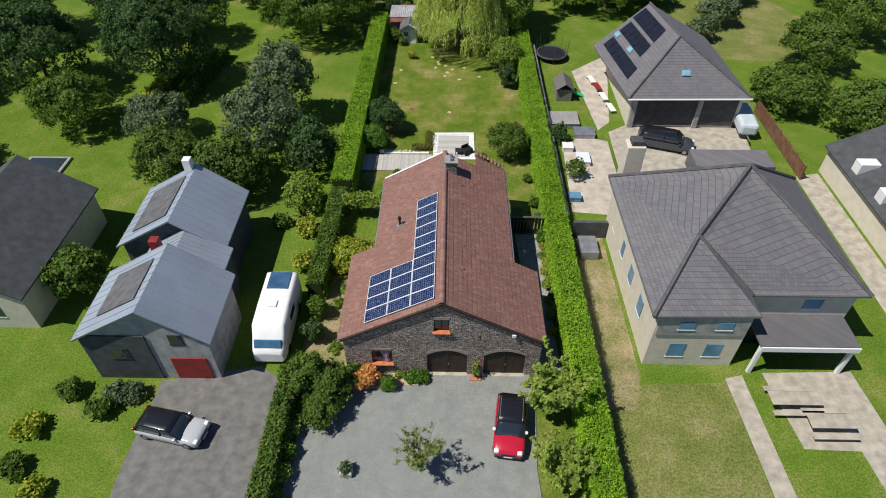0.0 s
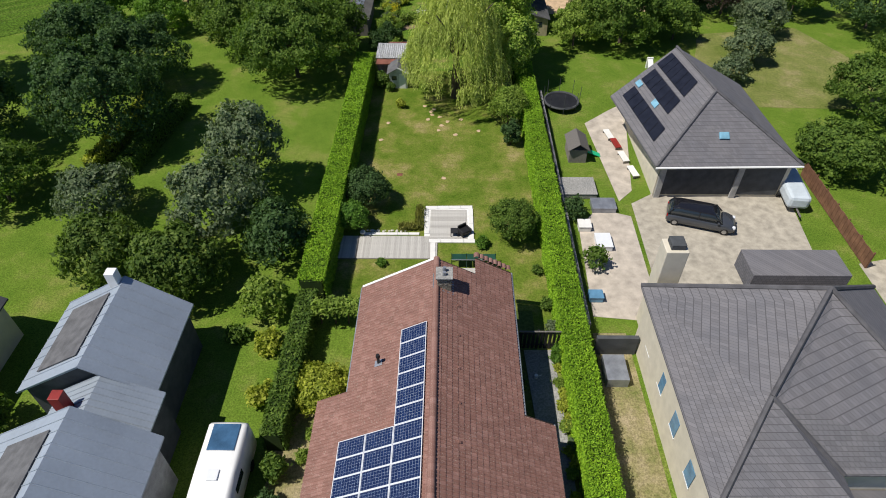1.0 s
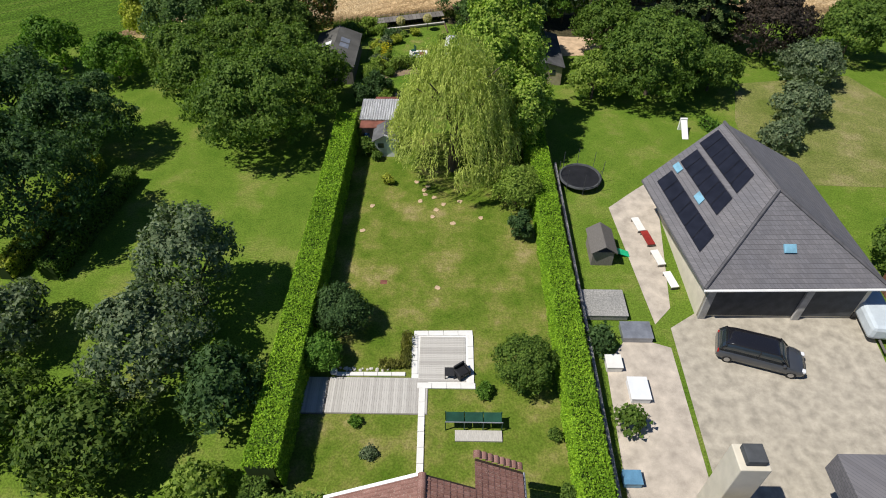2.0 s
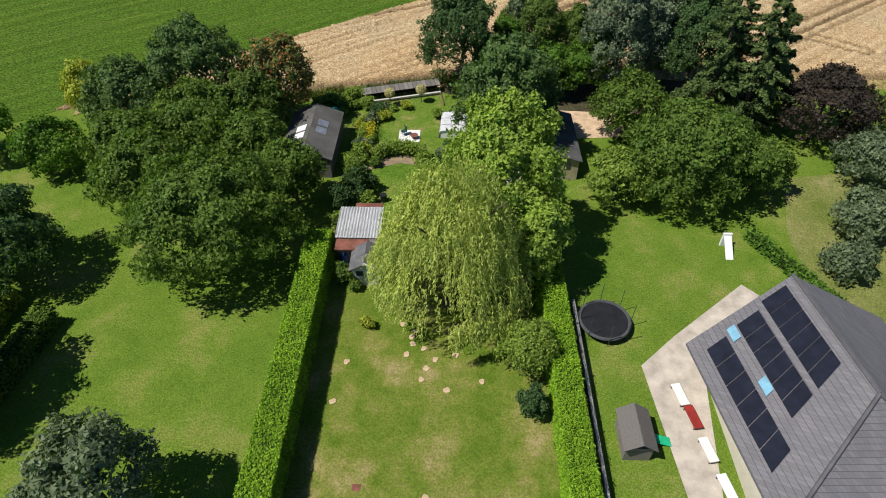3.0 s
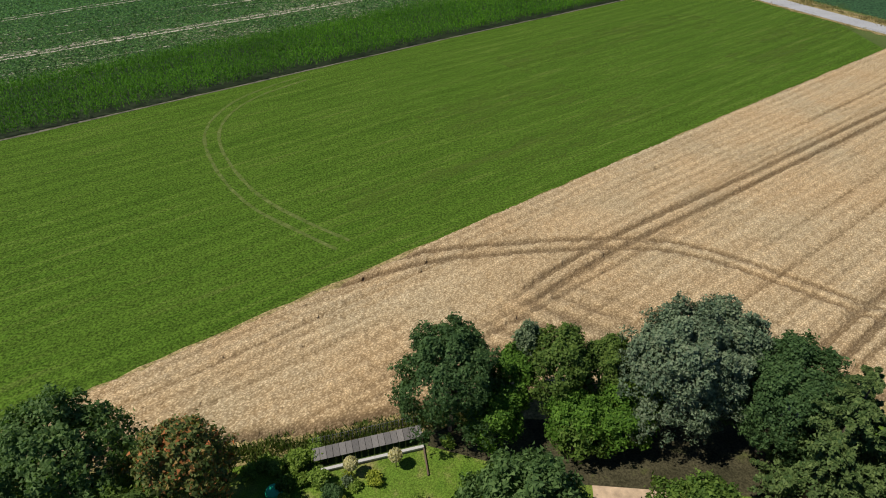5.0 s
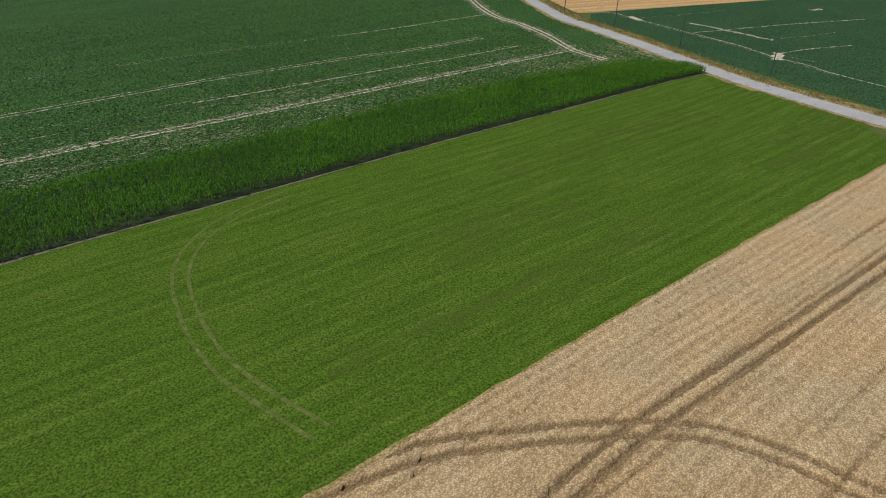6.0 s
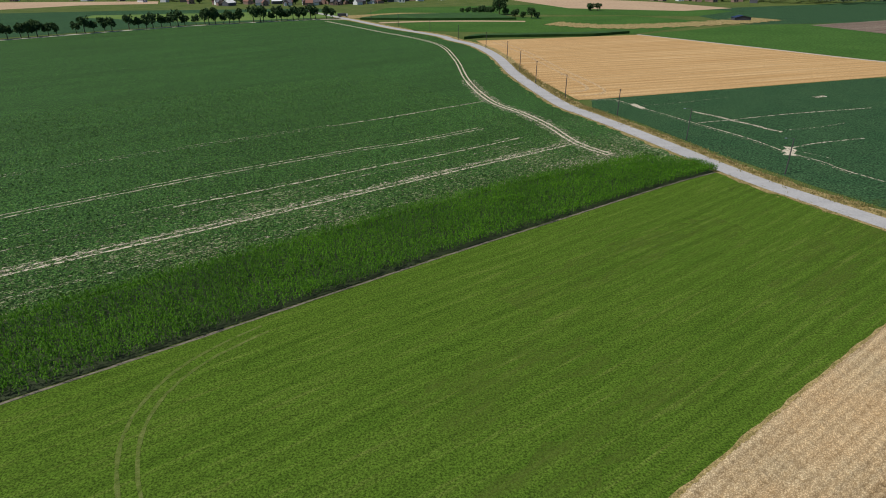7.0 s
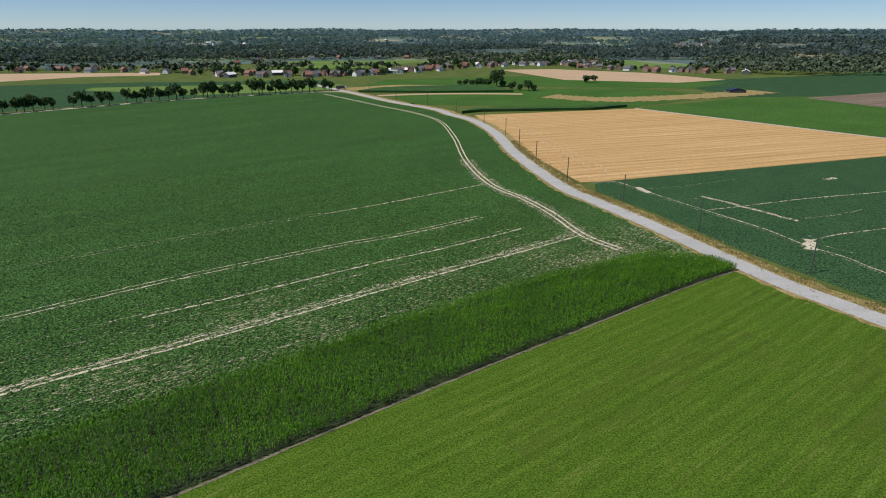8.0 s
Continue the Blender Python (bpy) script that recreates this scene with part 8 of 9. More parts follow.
part("porch_roof", boxed((21.5, 10.9, 2.85), (27.8, 13.55, 3.05), 0.03), M_GREYTILE, east, "grey flat porch roof")
part("porch_fascia", boxed((21.5, 10.8, 2.6), (27.8, 10.89, 3.0)), M_WHITE, east)
for x in (21.7, 27.6):
    part("porch_post", boxed((x - 0.12, 11.0, 0), (x + 0.12, 11.24, 2.84)), M_WHITE, east)
part("doorway", boxed((22.0, 13.5, 0.05), (27.4, 13.59, 2.6)), M_BLACK, east)
part("front_band", boxed((14.8, 11.5, 3.3), (20.5, 11.595, 5.1)), M_PALECLAD, east, "grey upper wall band")
windows(east, [((16.6, 11.6, 1.0), 1.1, 1.3, "y"), ((19.0, 11.6, 1.0), 1.1, 1.3, "y"), ((16.6, 11.49, 3.9), 1.0, 0.7, "y"), ((19.0, 11.49, 3.9), 1.0, 0.7, "y"), ((25.4, 13.6, 3.7), 1.2, 0.8, "y"),
               ((14.62, 14.5, 2.0), 0.9, 1.4, "x"), ((14.61, 17.4, 2.0), 0.9, 1.4, "x"), ((14.6, 20.2, 2.0), 0.9, 1.4, "x"), ((14.57, 23, 2.0), 0.9, 1.4, "x")], M_BLUEWIN, M_WHITE)
for x, y, w in ((23.6, 8.6, 1.6), (25.2, 7.0, 1.4)):
    t = thing("garden_table", (x, y, 0.05), "pale garden table with benches on paving", "table")
    part("tabletop", boxed((-w, -0.5, 0.7), (w, 0.5, 0.76), 0.01), M_PAVE, t)
    for sy in (-1, 1):
        part("bench", boxed((-w, sy * 0.9 - 0.18, 0.4), (w, sy * 0.9 + 0.18, 0.45), 0.01), M_PAVE, t)
        part("leg", boxed((-0.06, sy * 0.8 - 0.05, 0), (0.06, sy * 0.8 + 0.05, 0.4)), M_PLANKDARK, t)
    part("leg", boxed((-0.08, -0.08, 0), (0.08, 0.08, 0.7)), M_PLANKDARK, t)

wall_e = tagged(new("boundary_wall"), "low grey concrete wall behind the hedge", "wall", kind="structure")
part("coping", boxed((11.45, 26, 0), (11.65, 58, 1.0), 0.02), M_PATH, wall_e)
part("cross_wall", boxed((11.65, 24.2, 0), (14.4, 24.5, 1.7), 0.02), M_DARKCLAD, wall_e)
gh = thing("glass_box", (12.7, 22.6, 0.04), "pale glazed garden box by the wall", "cold frame")
part("box_wall", boxed((-0.7, -1.0, 0), (0.7, 1.0, 0.8), 0.02), M_LEAD, gh)
for x, y, w, l, m, lab in ((13.1, 42.0, 1.6, 1.2, M_PATH, "grey paved sitting block on grass"), (15.0, 39.6, 1.0, 0.7, M_LEAD, "pale grey garden chest on patio"), (12.6, 29.2, 0.5, 0.4, M_BLUEWIN, "blue plastic crate on patio"), (14.2, 35.0, 0.6, 0.8, M_LAMPGLASS, "white garden lounger on patio"), (13.0, 37.0, 0.5, 0.5, M_SLAB, "pale stone planter on patio")):
    t = thing("patio_chest", (x, y, 0.05), lab, "garden chest")
    part("box_wall", boxed((-w, -l, 0), (w, l, 0.45), 0.03), m, t)
    part("lid", boxed((-w - 0.03, -l - 0.03, 0.455), (w + 0.03, l + 0.03, 0.52), 0.01), m, t)

ne = thing("neighbour_house", (0, 0, 0), "grey tiled house with dark solar panels", "house")
part("wall", boxed((19.6, 41.3, 0), (30.6, 53.6, 3.5)), M_CREAM, ne)
part("front_glass", boxed((20.0, 41.2, 0.3), (30.2, 41.29, 3.2)), M_DARKCLAD, ne, "dark glazed front")
a, b, c, d, e, f = (19.0, 40.6, 3.6), (31.2, 40.9, 3.6), (30.6, 54.5, 3.6), (17.4, 52.2, 3.6), (24.5, 46.2, 7.5), (23.35, 54.5, 7.5)
for poly in ([a, b, e], [b, c, f, e], [a, e, f, d], [c, d, f]):
    part("roof", slab_face(poly, 0.14), M_GREYTILE, ne)
for p, q in ((a, e), (b, e), (e, f)):
    part("ridge", tube(bmesh.new(), [Vector(p) + Vector((0, 0, 0.05)), Vector(q) + Vector((0, 0, 0.05))], [0.12, 0.12], 6), M_RIDGEDARK, ne)


def on_west_slope(s, t):
    """A point of the west roof plane, from the eave up (s) and from front to back (t)."""
    lo = Vector(a).lerp(Vector(d), t)
    hi = Vector(e).lerp(Vector(f), t)
    return lo.lerp(hi, s) + Vector((0, 0, 0.12))


M_ROOFLIGHT = plain("blue_roof_light", (0.20, 0.40, 0.52), 0.1)
for s0, s1, t0, t1 in ((0.12, 0.30, 0.20, 0.90), (0.42, 0.62, 0.30, 0.92), (0.68, 0.90, 0.30, 0.96)):
    for k in range(6):
        ta, tb = t0 + (t1 - t0) * k / 6 + 0.003, t0 + (t1 - t0) * (k + 1) / 6 - 0.003
        part("solar_panel", slab_face([on_west_slope(s0, ta), on_west_slope(s0, tb), on_west_slope(s1, tb), on_west_slope(s1, ta)][::-1], 0.06), M_PVDARK, ne, "dark solar panel")
for s0, t0 in ((0.33, 0.84), (0.34, 0.48)):
    part("roof_light", slab_face([on_west_slope(s0, t0), on_west_slope(s0, t0 + 0.09), on_west_slope(s0 + 0.07, t0 + 0.09), on_west_slope(s0 + 0.07, t0)][::-1], 0.06), M_ROOFLIGHT, ne, "blue roof light")
part("roof_light", boxed((24.4, 42.6, 5.0), (25.2, 43.2, 5.3), 0.02, Matrix.Rotation(radians(36), 4, "X")), M_ROOFLIGHT, ne, "blue roof light")
for k, (x, y, m) in enumerate([(18.6, 44.5, M_SLAB), (18.2, 46.8, M_SLAB), (17.9, 49.0, M_REDDOOR), (17.5, 50.6, M_SLAB)]):
    t = thing("garden_lounger", (x, y, 0.05), "garden lounger on a pale path", "lounger", turn=10)
    part("bed", boxed((-0.3, -0.8, 0.25), (0.3, 0.8, 0.36), 0.03), m, t)
    for sy in (-0.7, 0.7):
        part("leg", boxed((-0.26, sy - 0.04, 0), (0.26, sy + 0.04, 0.25)), M_PLANKDARK, t)
wtn = thing("water_slide", (24.8, 64.0, 0), "white plastic slide on a lawn", "slide")
part("chute", boxed((-0.3, -1.2, 0.4), (0.3, 1.2, 0.5), 0.03, Matrix.Rotation(radians(35), 4, "X")), M_WHITE, wtn)
part("ladder", boxed((-0.35, 0.9, 0), (0.35, 1.1, 1.3), 0.03), M_WHITE, wtn)
tr = thing("trampoline", (13.6, 56.4, 0), "round black trampoline with a net", "trampoline")
part("mat", tube(bmesh.new(), [(0, 0, 0.62), (0, 0, 0.66)], [1.7, 1.7], 32), M_BLACK, tr)
part("pad_ring", tube(bmesh.new(), [(1.75 * math.cos(2 * math.pi * k / 32), 1.75 * math.sin(2 * math.pi * k / 32), 0.68) for k in range(33)], [0.12] * 33, 6), M_DARKCLAD, tr)
for k in range(8):
    a_ = 2 * math.pi * k / 8
    part("pole", tube(bmesh.new(), [(1.85 * math.cos(a_), 1.85 * math.sin(a_), 0), (1.9 * math.cos(a_), 1.9 * math.sin(a_), 2.3)], [0.025, 0.025], 6), M_DARKCLAD, tr)
hut = thing("play_hut", (13.8, 47.4, 0), "small weathered wooden play hut", "play hut")
part("wall", boxed((-0.8, -1.2, 0), (0.8, 1.2, 1.4)), M_PLANKDARK, hut)
for s in (-1, 1):
    r = part("roof", boxed((0, -1.4, -0.03), (1.2, 1.4, 0.03)), M_PLANKDARK, hut)
    r.matrix_basis = Matrix.Translation((0, 0, 2.1)) @ (Matrix.Rotation(math.pi, 4, "Z") if s < 0 else Matrix()) @ Matrix.Rotation(radians(35), 4, "Y")
part("slide", boxed((0.8, -0.3, 0.3), (2.4, 0.3, 0.4), 0.03, Matrix.Rotation(radians(22), 4, "Y")), M_TARP, hut, "green plastic slide")

for x in (19.9, 26.4):
    part("front_pillar", boxed((x - 0.25, 41.02, 0), (x + 0.25, 41.19, 3.4), 0.02), M_PALECLAD, ne, "pale grey pillar")
part("gutter", tube(bmesh.new(), [(18.95, 40.5, 3.55), (31.2, 40.8, 3.55)], [0.09, 0.09], 8), M_WHITE, ne, "white eaves gutter")
trl = thing("caravan_trailer", (31.3, 41.3, 0.05), "long pale blue covered trailer beside a house", "trailer", turn=-6)
part("cover", boxed((-0.9, -2.4, 0.5), (0.9, 2.3, 1.7), 0.3), M_PALECOVER, trl)
part("drawbar", boxed((-0.06, -3.4, 0.45), (0.06, -2.3, 0.55), 0.01), M_PLANKDARK, trl)
for sx in (-0.85, 0.85):
    part("axle_wheel", tube(bmesh.new(), [(sx - 0.1, 0, 0.32), (sx + 0.1, 0, 0.32)], [0.32, 0.32], 14), M_TYRE, trl)
fen = thing("board_fence", (33.8, 32.5, 0), "reddish-brown wooden board fence along a yard", "fence")
for k in range(26):
    part("board", boxed((-0.02, k * 0.46, 0.08), (0.02, k * 0.46 + 0.43, 1.55 + 0.03 * math.sin(k * 2.1)), 0.006), M_TIMBERRED, fen)
for k in range(7):
    part("post", boxed((0.025, k * 1.95, 0), (0.12, k * 1.95 + 0.1, 1.65)), M_TIMBERRED, fen)

east2 = thing("neighbour_house", (0, 0, 0), "long low house with a dark roof and white dormers", "house")
gable_block(east2, 36.2, 47.0, 14, 34, 2.8, 5.6, M_CREAM, M_DARKCLAD)
for y in (19, 22.5, 26, 30):
    part("dormer", boxed((36.3, y - 0.5, 2.6), (38.0, y + 0.5, 3.9), 0.05), M_WHITE, east2)
sheet("path_far_east", [(33.6, 14), (33.6, 33), (35.9, 33.5), (35.9, 14)], 0.045, M_PAVE, "pale path beside a house", "path")
sheet("sandy_yard_east", [(24.8, 80.6), (24.6, 83.8), (28.2, 84.4), (29.4, 81.2)], 0.042, M_STONE, "sandy bare ground under conifers", "yard")
sheet("dry_garden_east", [(29.6, 56.5), (30.6, 66.5), (33, 74), (46, 76), (52, 60), (44, 56)], 0.036, M_DRYLAWN, "sun-dried garden lawn with shrubs", "lawn")
sheet("sandy_yard", [(13.5, 80), (14, 86.5), (19, 87), (20, 80.5)], 0.04, M_STONE, "sandy yard behind a shed", "yard")
# ---------------------------------------------------------------- poles, far trees, villages and woods
for k, (x, y) in enumerate([(106, 208), (90.9, 240.7), (77.2, 273.7), (63.6, 303.8), (50.4, 332.6), (43.3, 366), (39.9, 399), (37.1, 436.8), (28.0, 478), (12, 520), (-8, 565), (-34, 605), (-60, 645)]):
    p = thing("utility_pole", (x, y, 0.05), "slender grey utility pole at the road", "pole", "utility poles along the road")
    part("shaft", tube(bmesh.new(), [(0, 0, 0), (0.03, 0, 4), (0.05, 0, 9.4)], [0.18, 0.16, 0.13], 8), M_POLE, p)
    if k in (1, 2, 4):
        arm = part("lamp_arm", tube(bmesh.new(), [(0.05, 0, 9.3), (-0.9, -0.1, 9.55), (-1.9, -0.2, 9.55)], [0.05, 0.045, 0.04], 6), M_POLE, p)
        part("lamp_head", boxed((-2.5, -0.32, 9.48), (-1.85, -0.08, 9.62), 0.03), M_LEAD, arm, "grey street lamp head")
    else:
        part("arm", boxed((-0.5, -0.05, 9.1), (0.6, 0.05, 9.22)), M_POLE, p)


def far_tree(seed, height, radius, mat, count=260, size=0.85, base=0.12):
    rng = np.random.default_rng(seed)
    bm = bmesh.new()
    tube(bm, [(0, 0, 0), (0.1, 0, height * 0.5)], [height * 0.03, height * 0.018], 6)
    pts, out = crown_points(rng, lobes_of(rng, height, radius, height * base, 10), count)
    pts, out = clumped(rng, pts, out, 3, size * 0.4)
    return from_bm("trunk", bm, M_BARK), mesh_np("crown", *leaves(rng, pts, out, size, 1.5), mat)


KIND = [far_tree(700 + k, h, r, m) for k, (h, r, m) in enumerate([(11, 4.0, M_FARLEAF), (10, 3.6, M_FARLEAF), (12, 4.4, M_FARLEAF), (8.5, 2.8, M_FARLEAF)])]
KIND += [far_tree(710 + k, h, r, M_FARLEAF, 240, 0.8, 0.02) for k, (h, r) in enumerate([(7, 3.6), (5.5, 3.4), (11, 5.0)])]


def plant_far(x, y, k, scale, label, group):
    t = thing("tree", (x, y, 0), label, "tree", group, turn=(x * 37 + y * 11) % 360)
    t.scale = (scale, scale, scale)
    part("trunk", KIND[k][0], None, t)
    part("crown", KIND[k][1], None, t)
    return t


rng = np.random.default_rng(91)
for k in range(44):
    f = (k + rng.uniform(-0.25, 0.25)) / 43
    if k in (7, 13, 22, 31):
        continue
    x = np.interp(f, [0, 0.5, 1], [-297, -204.8, -112])
    y = np.interp(f, [0, 0.5, 1], [520, 612.8, 668])
    plant_far(float(x), float(y), int(rng.integers(0, 4)), float(rng.uniform(0.85, 1.2)), "roadside tree with a dark round crown", "avenue trees")
strip("avenue_road", [(-420, 400), (-297, 514), (-205, 607), (-112, 664), (-80, 664)], 5, 0.12, M_ROADPALE, "pale lane under the avenue", "road")
for x, y, k, s in [(20, 738, 5, 0.8), (26, 735, 4, 0.9), (32, 730, 5, 1.0), (38, 726, 4, 1.2), (43, 724, 5, 1.2), (48, 722, 4, 1.1), (55, 716, 6, 1.75), (61, 715, 5, 1.1), (68, 692, 4, 1.1), (74, 682, 5, 1.0), (81, 678, 6, 1.0), (86, 677, 5, 1.0), (152, 762, 4, 1.2), (160, 764, 6, 0.8), (-103, 672, 0, 1.0), (-98, 676, 1, 0.9)]:
    plant_far(x, y, k, s, "lone dark field tree", "field trees")

# far fields
sheet("far_field_a", [(-20, 575), (60, 560), (140, 556), (240, 640), (180, 700), (60, 690), (-40, 640)], 0.09, M_FARCROP, "distant green field", "field")
sheet("far_maize_strip", [(-72, 662), (-58, 688), (-31, 704), (46, 722), (66, 664), (-8, 658)], 1.9, M_MAIZEFAR, "distant dark green maize strip", "maize", 1.9)
sheet("far_pale_strip", [(-96, 700), (-44, 736), (6, 733), (-30, 708), (-60, 692), (-78, 676)], 0.14, M_DRYGRASS, "distant strip of pale dry grass", "field")
sheet("far_maize", [(16, 523), (29, 532), (108, 542), (137, 558), (134, 566), (100, 552), (26, 541)], 1.8, M_MAIZEFAR, "distant dark maize block", "maize", 1.8)
strip("far_stubble", [(-52, 635), (-13, 648), (30, 651), (72, 648)], 10, 0.12, M_FARTAN, "distant strip of stubble", "field")
sheet("far_field_b", [(-420, 420), (-300, 530), (-205, 620), (-115, 675), (-90, 690), (-130, 790), (-330, 760), (-700, 640)], 0.08, M_BLUEGREEN, "distant blue-green field", "field")
sheet("far_field_c", [(-464, 771), (-412, 835), (-335, 862), (-352, 904), (-540, 884), (-900, 850), (-900, 690)], 0.09, M_FARTAN, "distant harvested field", "field")
sheet("far_field_d", [(-80, 690), (60, 720), (240, 700), (300, 760), (150, 860), (-60, 800)], 0.07, M_FARCROP, "distant green field", "field")
sheet("far_field_e", [(79, 958), (136, 795), (247, 760), (312, 796), (261, 897), (154, 970)], 0.1, M_FARTAN, "distant harvested field", "field")
sheet("far_field_f", [(250, 622), (420, 645), (900, 700), (1200, 900), (700, 1000), (430, 850), (280, 790), (240, 700)], 0.06, M_BLUEGREEN, "distant blue-green field", "field")
strip("far_heap", [(92, 632), (132, 606), (190, 618), (254, 648), (290, 672)], 30, 0.3, M_DRYGRASS, "rough dry ground with a barn", "ground", 0, 0.3, 71)
barn = thing("field_barn", (262, 660, 0), "low dark barn in the fields", "barn")
gable_block(barn, -7, 7, -4, 4, 2.6, 4.2, M_DARKCLAD, M_PVDARK)


sheet("ploughed_plot", [(300, 618), (322, 556), (430, 590), (396, 662)], 0.12, M_PLOUGH, "brown plot of worked soil with pale lines", "field")
sheet("far_meadow", [(-260, 991), (-239, 1180), (-10, 1200), (-110, 992)], 0.11, M_FARLIGHT, "light green distant meadow", "field")
sheet("far_meadow", [(275, 1202), (406, 1150), (343, 983), (272, 1006)], 0.11, M_FARLIGHT, "light green distant meadow", "field")
sheet("far_meadow", [(-326, 680), (-330, 705), (-147, 752), (-100, 740), (-95, 690), (-205, 640)], 0.11, M_FARLIGHT, "light green distant grass strip", "field")


wagon = thing("farm_trailer", (-91.0, 687.8, 0.1), "dark covered farm trailer with a white front by the lane", "trailer", turn=12)
part("cover", boxed((-4.5, -1.3, 1.0), (3.2, 1.3, 3.4), 0.15), M_DARKCLAD, wagon)
part("front_panel", boxed((3.25, -1.25, 0.8), (4.8, 1.25, 2.8), 0.2), M_WHITE, wagon)
for x in (-3.0, -1.6, 3.6):
    part("axle_wheel", tube(bmesh.new(), [(x, -1.25, 0.5), (x, 1.25, 0.5)], [0.5, 0.5], 14), M_TYRE, wagon)


# villages
def far_house(w, l, h, r, wall, roof, label):
    w, l, h, r = w * 0.72, l * 0.72, h * 0.72, r * 0.72
    ob = thing("village_house", (0, 0, -50), label, "house", "distant village houses")
    bm = bmesh.new()
    v = [bm.verts.new((x, y, z)) for y in (-l / 2, l / 2) for x, z in ((-w / 2, 0), (w / 2, 0), (w / 2, h), (0, h + r), (-w / 2, h))]
    for q in ((0, 1, 2, 3, 4), (9, 8, 7, 6, 5), (0, 5, 6, 1), (1, 6, 7, 2), (2, 7, 8, 3), (3, 8, 9, 4), (4, 9, 5, 0)):
        bm.faces.new([v[k] for k in q])
    part("wall", bm, wall, ob)
    for s in (-1, 1):
        part("roof", slab_face([(0, -l / 2 - 0.3, h + r + 0.25), (s * (w / 2 + 0.4), -l / 2 - 0.3, h - 0.1), (s * (w / 2 + 0.4), l / 2 + 0.3, h - 0.1), (0, l / 2 + 0.3, h + r + 0.25)][:: -s], 0.2), roof, ob)
    part("chimney", boxed((0.6, 0.5, h + r - 0.8), (1.3, 1.2, h + r + 1.1)), roof, ob)
    for x in (-w / 4, w / 4):
        part("window", boxed((x - 0.6, -l / 2 - 0.06, 1.2), (x + 0.6, -l / 2 - 0.01, 2.6)), M_GLASS, ob)
    return ob


PROTO = [(9, 11, 5, 4, M_FARBRICK, M_FARRED, "distant brick house with a red roof"), (10, 12, 4.5, 4, M_WHITE, M_FARGREY, "distant white house with a grey roof"), (8, 10, 5.5, 3.6, M_FARBRICK, M_FARGREY, "distant brick house with a grey roof"), (12, 18, 5, 3, M_FARGREY, M_WHITE, "distant hall with a pale roof")]
first_at = {}
spots = []
rng = np.random.default_rng(93)


def along(line, count, deep, loose=7.0):
    """Houses along a street given by a few plan points, some of them in a second row."""
    f = np.linspace(0, 1, count)
    t = np.linspace(0, 1, len(line))
    for k in range(count):
        spots.append((np.interp(f[k], t, [q[0] for q in line]) + rng.normal() * loose, np.interp(f[k], t, [q[1] for q in line]) + rng.uniform(0, deep)))


along([(-270, 832), (-166, 829), (-116, 836), (-54, 880), (-7, 940)], 62, 34)
along([(-20, 945), (51, 986), (119, 1035), (194, 1036), (240, 1060)], 46, 55)
along([(190, 985), (245, 940), (281, 910), (318, 892), (370, 880)], 24, 26)
along([(-600, 905), (-548, 900), (-505, 910), (-430, 900), (-300, 850)], 24, 40)
along([(-330, 1010), (-260, 1190), (-60, 1230), (40, 1130)], 14, 40, 20)
along([(430, 1560), (520, 1500), (600, 1560), (560, 1640)], 44, 90, 26)
along([(-1350, 1980), (-1000, 1900), (-760, 1960), (-560, 1850)], 60, 190, 30)
along([(-300, 2250), (0, 2150), (260, 2250), (500, 2100)], 26, 220, 40)
for x, y in spots:
    j = int(rng.choice(4, p=[0.34, 0.27, 0.33, 0.06] if y < 1300 else [0.14, 0.52, 0.24, 0.10]))
    m = pose(float(x), float(y), land(float(x), float(y)) - 0.15, 0, 0, float(rng.uniform(0, 180)))
    if j not in first_at:
        first_at[j] = far_house(*PROTO[j])
        first_at[j].matrix_basis = m
    else:
        copy_thing(first_at[j], m)

for k in range(190):
    x, y = spots[int(rng.integers(0, 156))]
    if y < 1150:
        plant_far(float(x + rng.normal() * 14), float(y + abs(rng.normal()) * 18), int(rng.integers(0, 7)), float(rng.uniform(0.55, 1.15)), "dark garden tree among distant houses", "village trees")

# rising land beyond the valley
nr, na = 44, 240
rr = np.linspace(1060, 4840, nr)
aa = np.linspace(0, 2 * math.pi, na + 1)
R, A = np.meshgrid(rr, aa, indexing="ij")
Z = np.vectorize(land)(R * np.cos(A), R * np.sin(A)) + 0.05
Z[0] -= 0.5
idx = np.arange(nr * (na + 1)).reshape(nr, na + 1)
q = np.stack([idx[:-1, :-1], idx[1:, :-1], idx[1:, 1:], idx[:-1, 1:]], -1).reshape(-1, 4)[:, ::-1]
tagged(new("distant_hills", mesh_np("distant_hills", np.stack([R * np.cos(A), R * np.sin(A), Z], -1).reshape(-1, 3), q, M_HAZEDLAND, True)), "distant farmland rising to the horizon, haze painted into its colours", "hills", kind="structure")


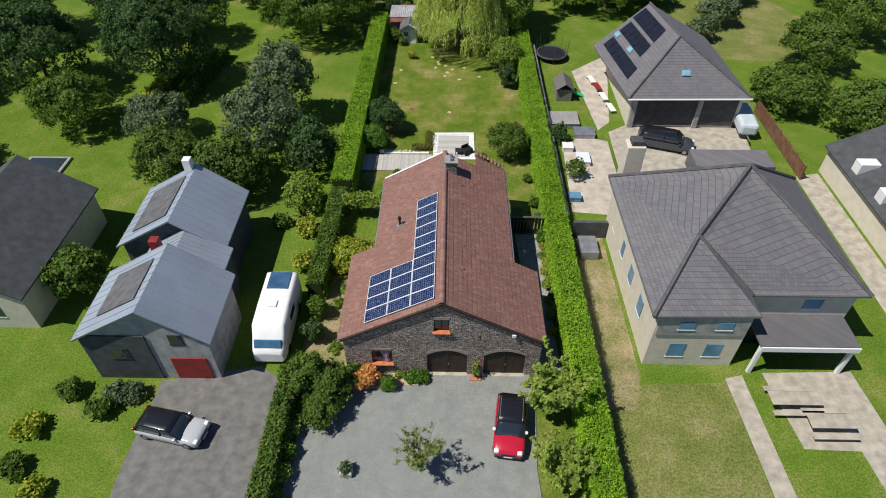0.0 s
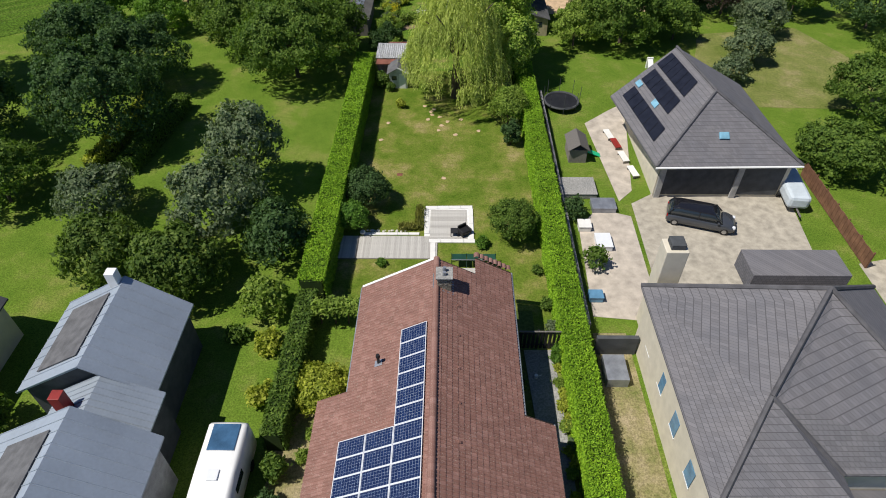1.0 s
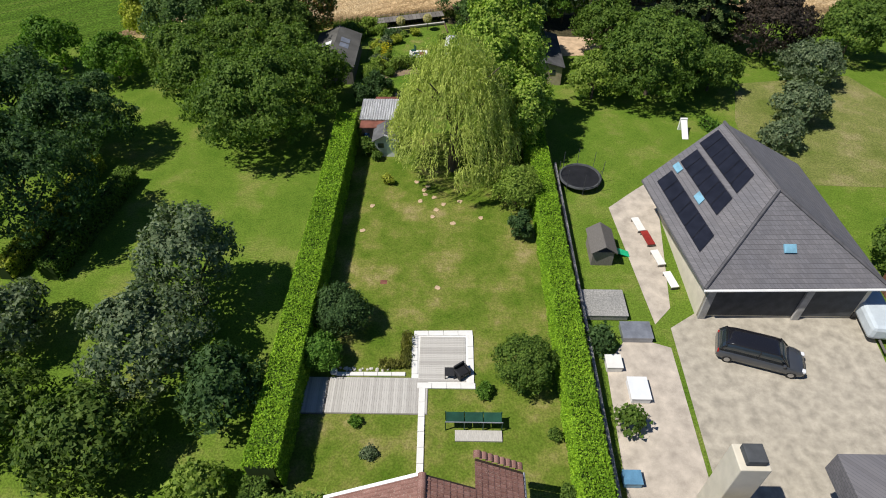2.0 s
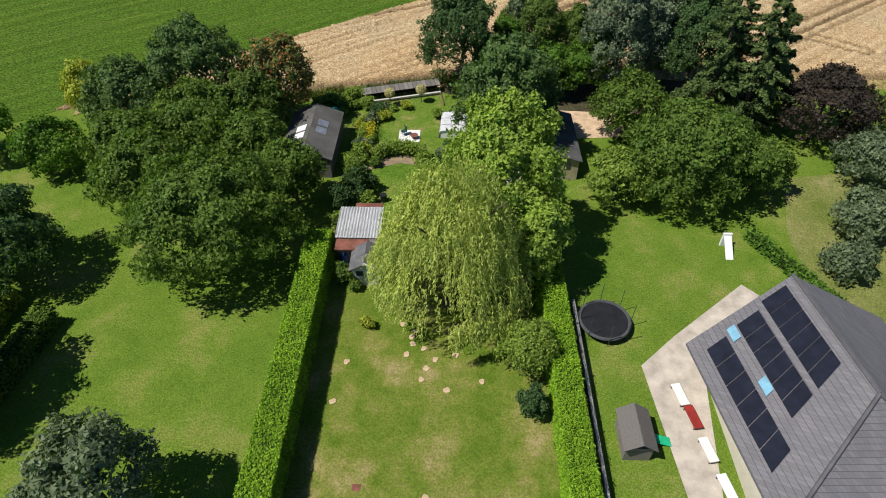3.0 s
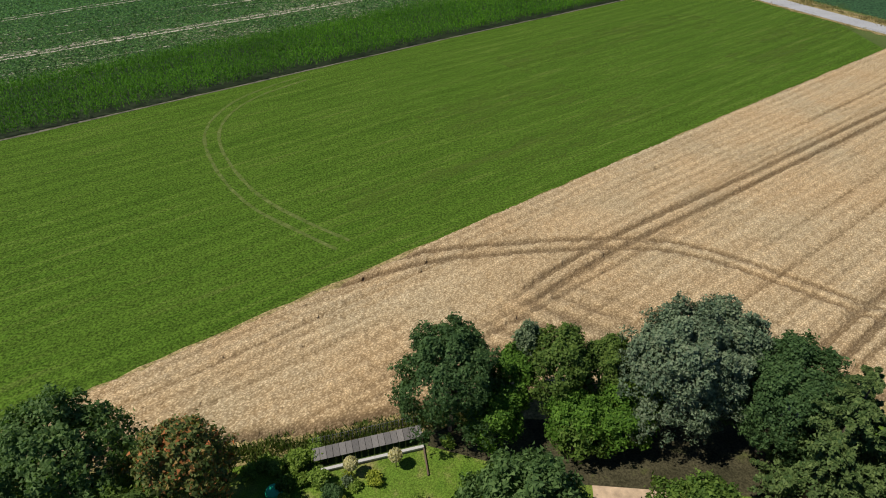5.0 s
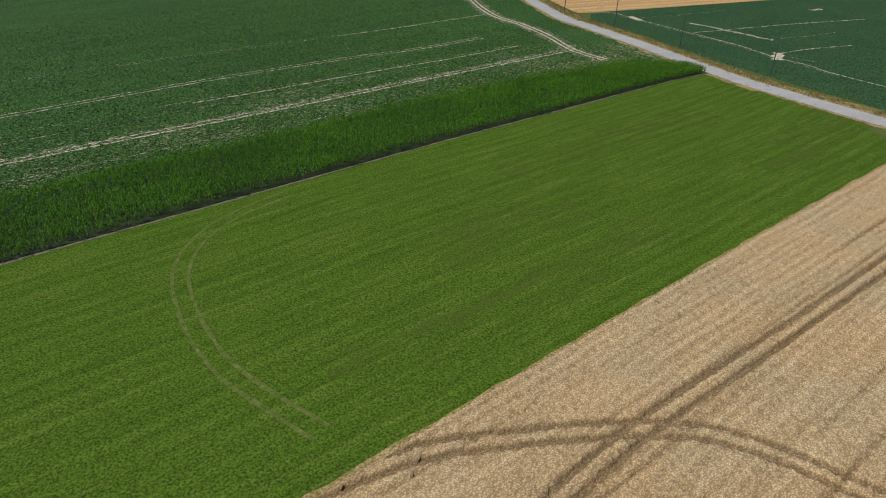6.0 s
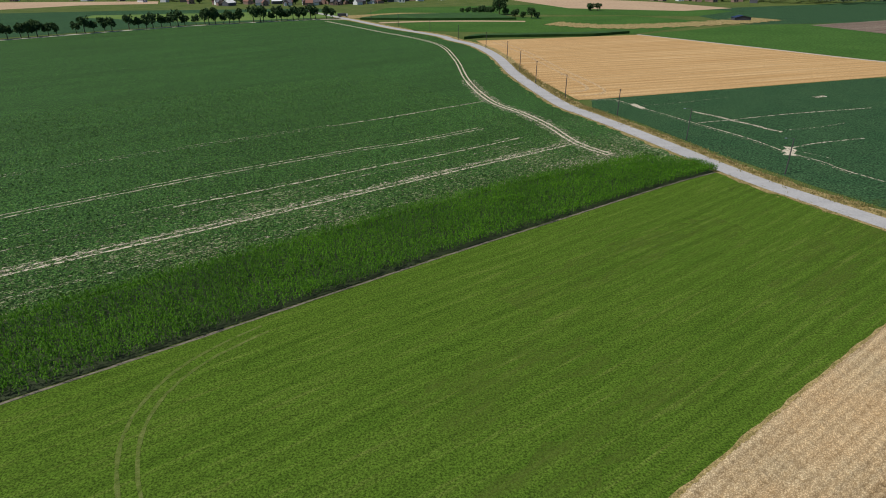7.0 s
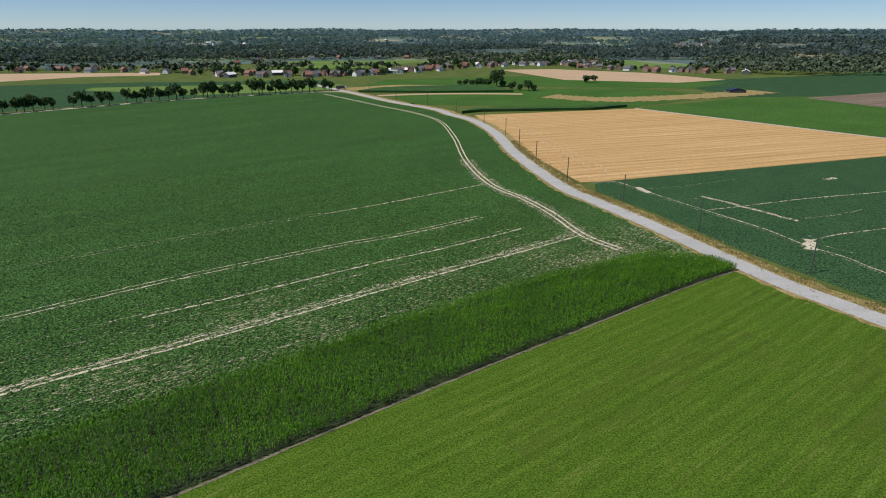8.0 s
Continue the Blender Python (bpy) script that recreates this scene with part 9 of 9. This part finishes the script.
def woods(name, label, n, near, far, size, tall, mat, seed, keep, tufts):
    """A far wood: trees in uneven belts, each a dome of rough tufts of foliage."""
    rng = np.random.default_rng(seed)
    ang = rng.uniform(math.pi / 2 - 0.80, math.pi / 2 + 0.80, n)
    dist = near + (far - near) * rng.uniform(0, 1, n) ** 1.2
    x, y = dist * np.cos(ang), dist * np.sin(ang)
    belt = np.array([noise.noise(Vector((a / 260, b / 105, seed))) + 0.35 * noise.noise(Vector((a / 60, b / 40, seed + 3))) for a, b in zip(x, y)])
    ok = (belt > keep) & (y > 850)
    for mx, my, mw, md in MEADOWS:
        ok &= (np.abs(x - mx) > mw) | (np.abs(y - my) > md)
    for hx, hy in spots:
        ok &= (np.abs(x - hx) > 11) | (y < hy - (40 if hy < 1100 else 70)) | (y > hy + 8)
    x, y = x[ok], y[ok]
    m = len(x)
    grow = np.exp(rng.normal(size=m) * 0.36)
    h, w = tall * np.minimum(grow ** 0.7, 1.5), size * np.minimum(grow, 2.0)
    foot = np.vectorize(land)(x, y)
    d = rng.normal(size=(m, tufts, 3))
    d[..., 2] = np.abs(d[..., 2]) + 0.15
    d /= np.linalg.norm(d, axis=2, keepdims=True)
    c = np.stack([x, y, foot + h * 0.45], 1)[:, None] + d * np.stack([w, w, h * 0.55], 1)[:, None] * rng.uniform(0.75, 1.08, (m, tufts, 1))
    v, f = leaves(rng, c.reshape(-1, 3), d.reshape(-1, 3), 1.0, 1.25, 0.62)
    big = np.repeat(np.repeat(w, tufts) * 0.72, 3)[:, None]
    mid = np.repeat(c.reshape(-1, 3), 3, 0)
    return tagged(new(name, mesh_np(name, mid + (v - mid) * big, f, mat)), label, "woodland", kind="stuff")


MEADOWS = [(-640, 800, 300, 105), (195, 865, 135, 112), (-140, 1090, 120, 105), (325, 1085, 75, 110)]
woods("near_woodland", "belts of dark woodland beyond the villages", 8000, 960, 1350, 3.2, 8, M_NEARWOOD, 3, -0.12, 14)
woods("mid_woodland", "broadleaf woods in the valley with faint haze painted into the leaves", 17000, 1250, 1800, 3.6, 9, M_FARWOODHAZE, 5, -0.16, 13)
woods("distant_woodland", "broadleaf woods beyond the valley with blue haze painted into the leaves", 18000, 1720, 3000, 4.6, 8, M_MIDHAZE, 6, -0.06, 10)
woods("far_woodland", "woods toward the horizon with strong blue haze painted into the leaves", 11000, 3000, 4750, 8.5, 6, M_HAZEWOOD, 9, -0.06, 8)
# ---------------------------------------------------------------- roof tiles, one by one near the front gable
tv, tf = tile_verts()
TILE = mesh_np("roof_tile", tv, tf, M_TILE)
near, rest = [], {-1: [], 1: []}
for sx, s, y in tile_places():
    (near if y < 12.3 else rest[sx]).append((sx, s, y))
for sx, s, y in near[:300]:
    o = part("roof_tile", TILE, None, house)
    o.matrix_basis = tile_matrix(sx, s, y)
for sx in (-1, 1):
    allv, allf = [], []
    for item in rest[sx] + [q for q in near[300:] if q[0] == sx]:
        m = np.array(tile_matrix(*item))
        jit = np.random.default_rng(int(item[1] * 1000 + item[2] * 77)).normal() * 0.002
        allf.append(tf + len(allv) * len(tv))
        allv.append(tv @ m[:3, :3].T + m[:3, 3] + (0, 0, jit))
    o = part("tiling", mesh_np("tiling", np.concatenate(allv), np.concatenate(allf), M_TILE), None, house)
    tagged(o, kind="stuff")
half = []
for k in range(9):
    a = math.pi * k / 8
    half.append((0.19 * math.cos(a), 0.17 * math.sin(a)))
rv = np.array([(x, y, z + lift) for y, lift in ((0, 0.0), (0.37, 0.03)) for x, z in half] + [(x * 0.9, 0.0, -0.04) for x, _ in half])
rf = np.array([(k, k + 1, k + 10, k + 9) for k in range(8)])
RIDGE = mesh_np("ridge_tile", rv, rf, M_TILE)
for k in range(45):
    o = part("ridge_tile", RIDGE, None, house)
    o.matrix_basis = pose(RX, FRONT + k * 0.345, RZ - 0.075)
for k in range(8):
    o = part("ridge_tile", RIDGE, None, house)
    o.matrix_basis = pose(3.7 + k * 0.3, 27.5, roof_z(3.7 + k * 0.3) - 0.03, 0, 0, 0)
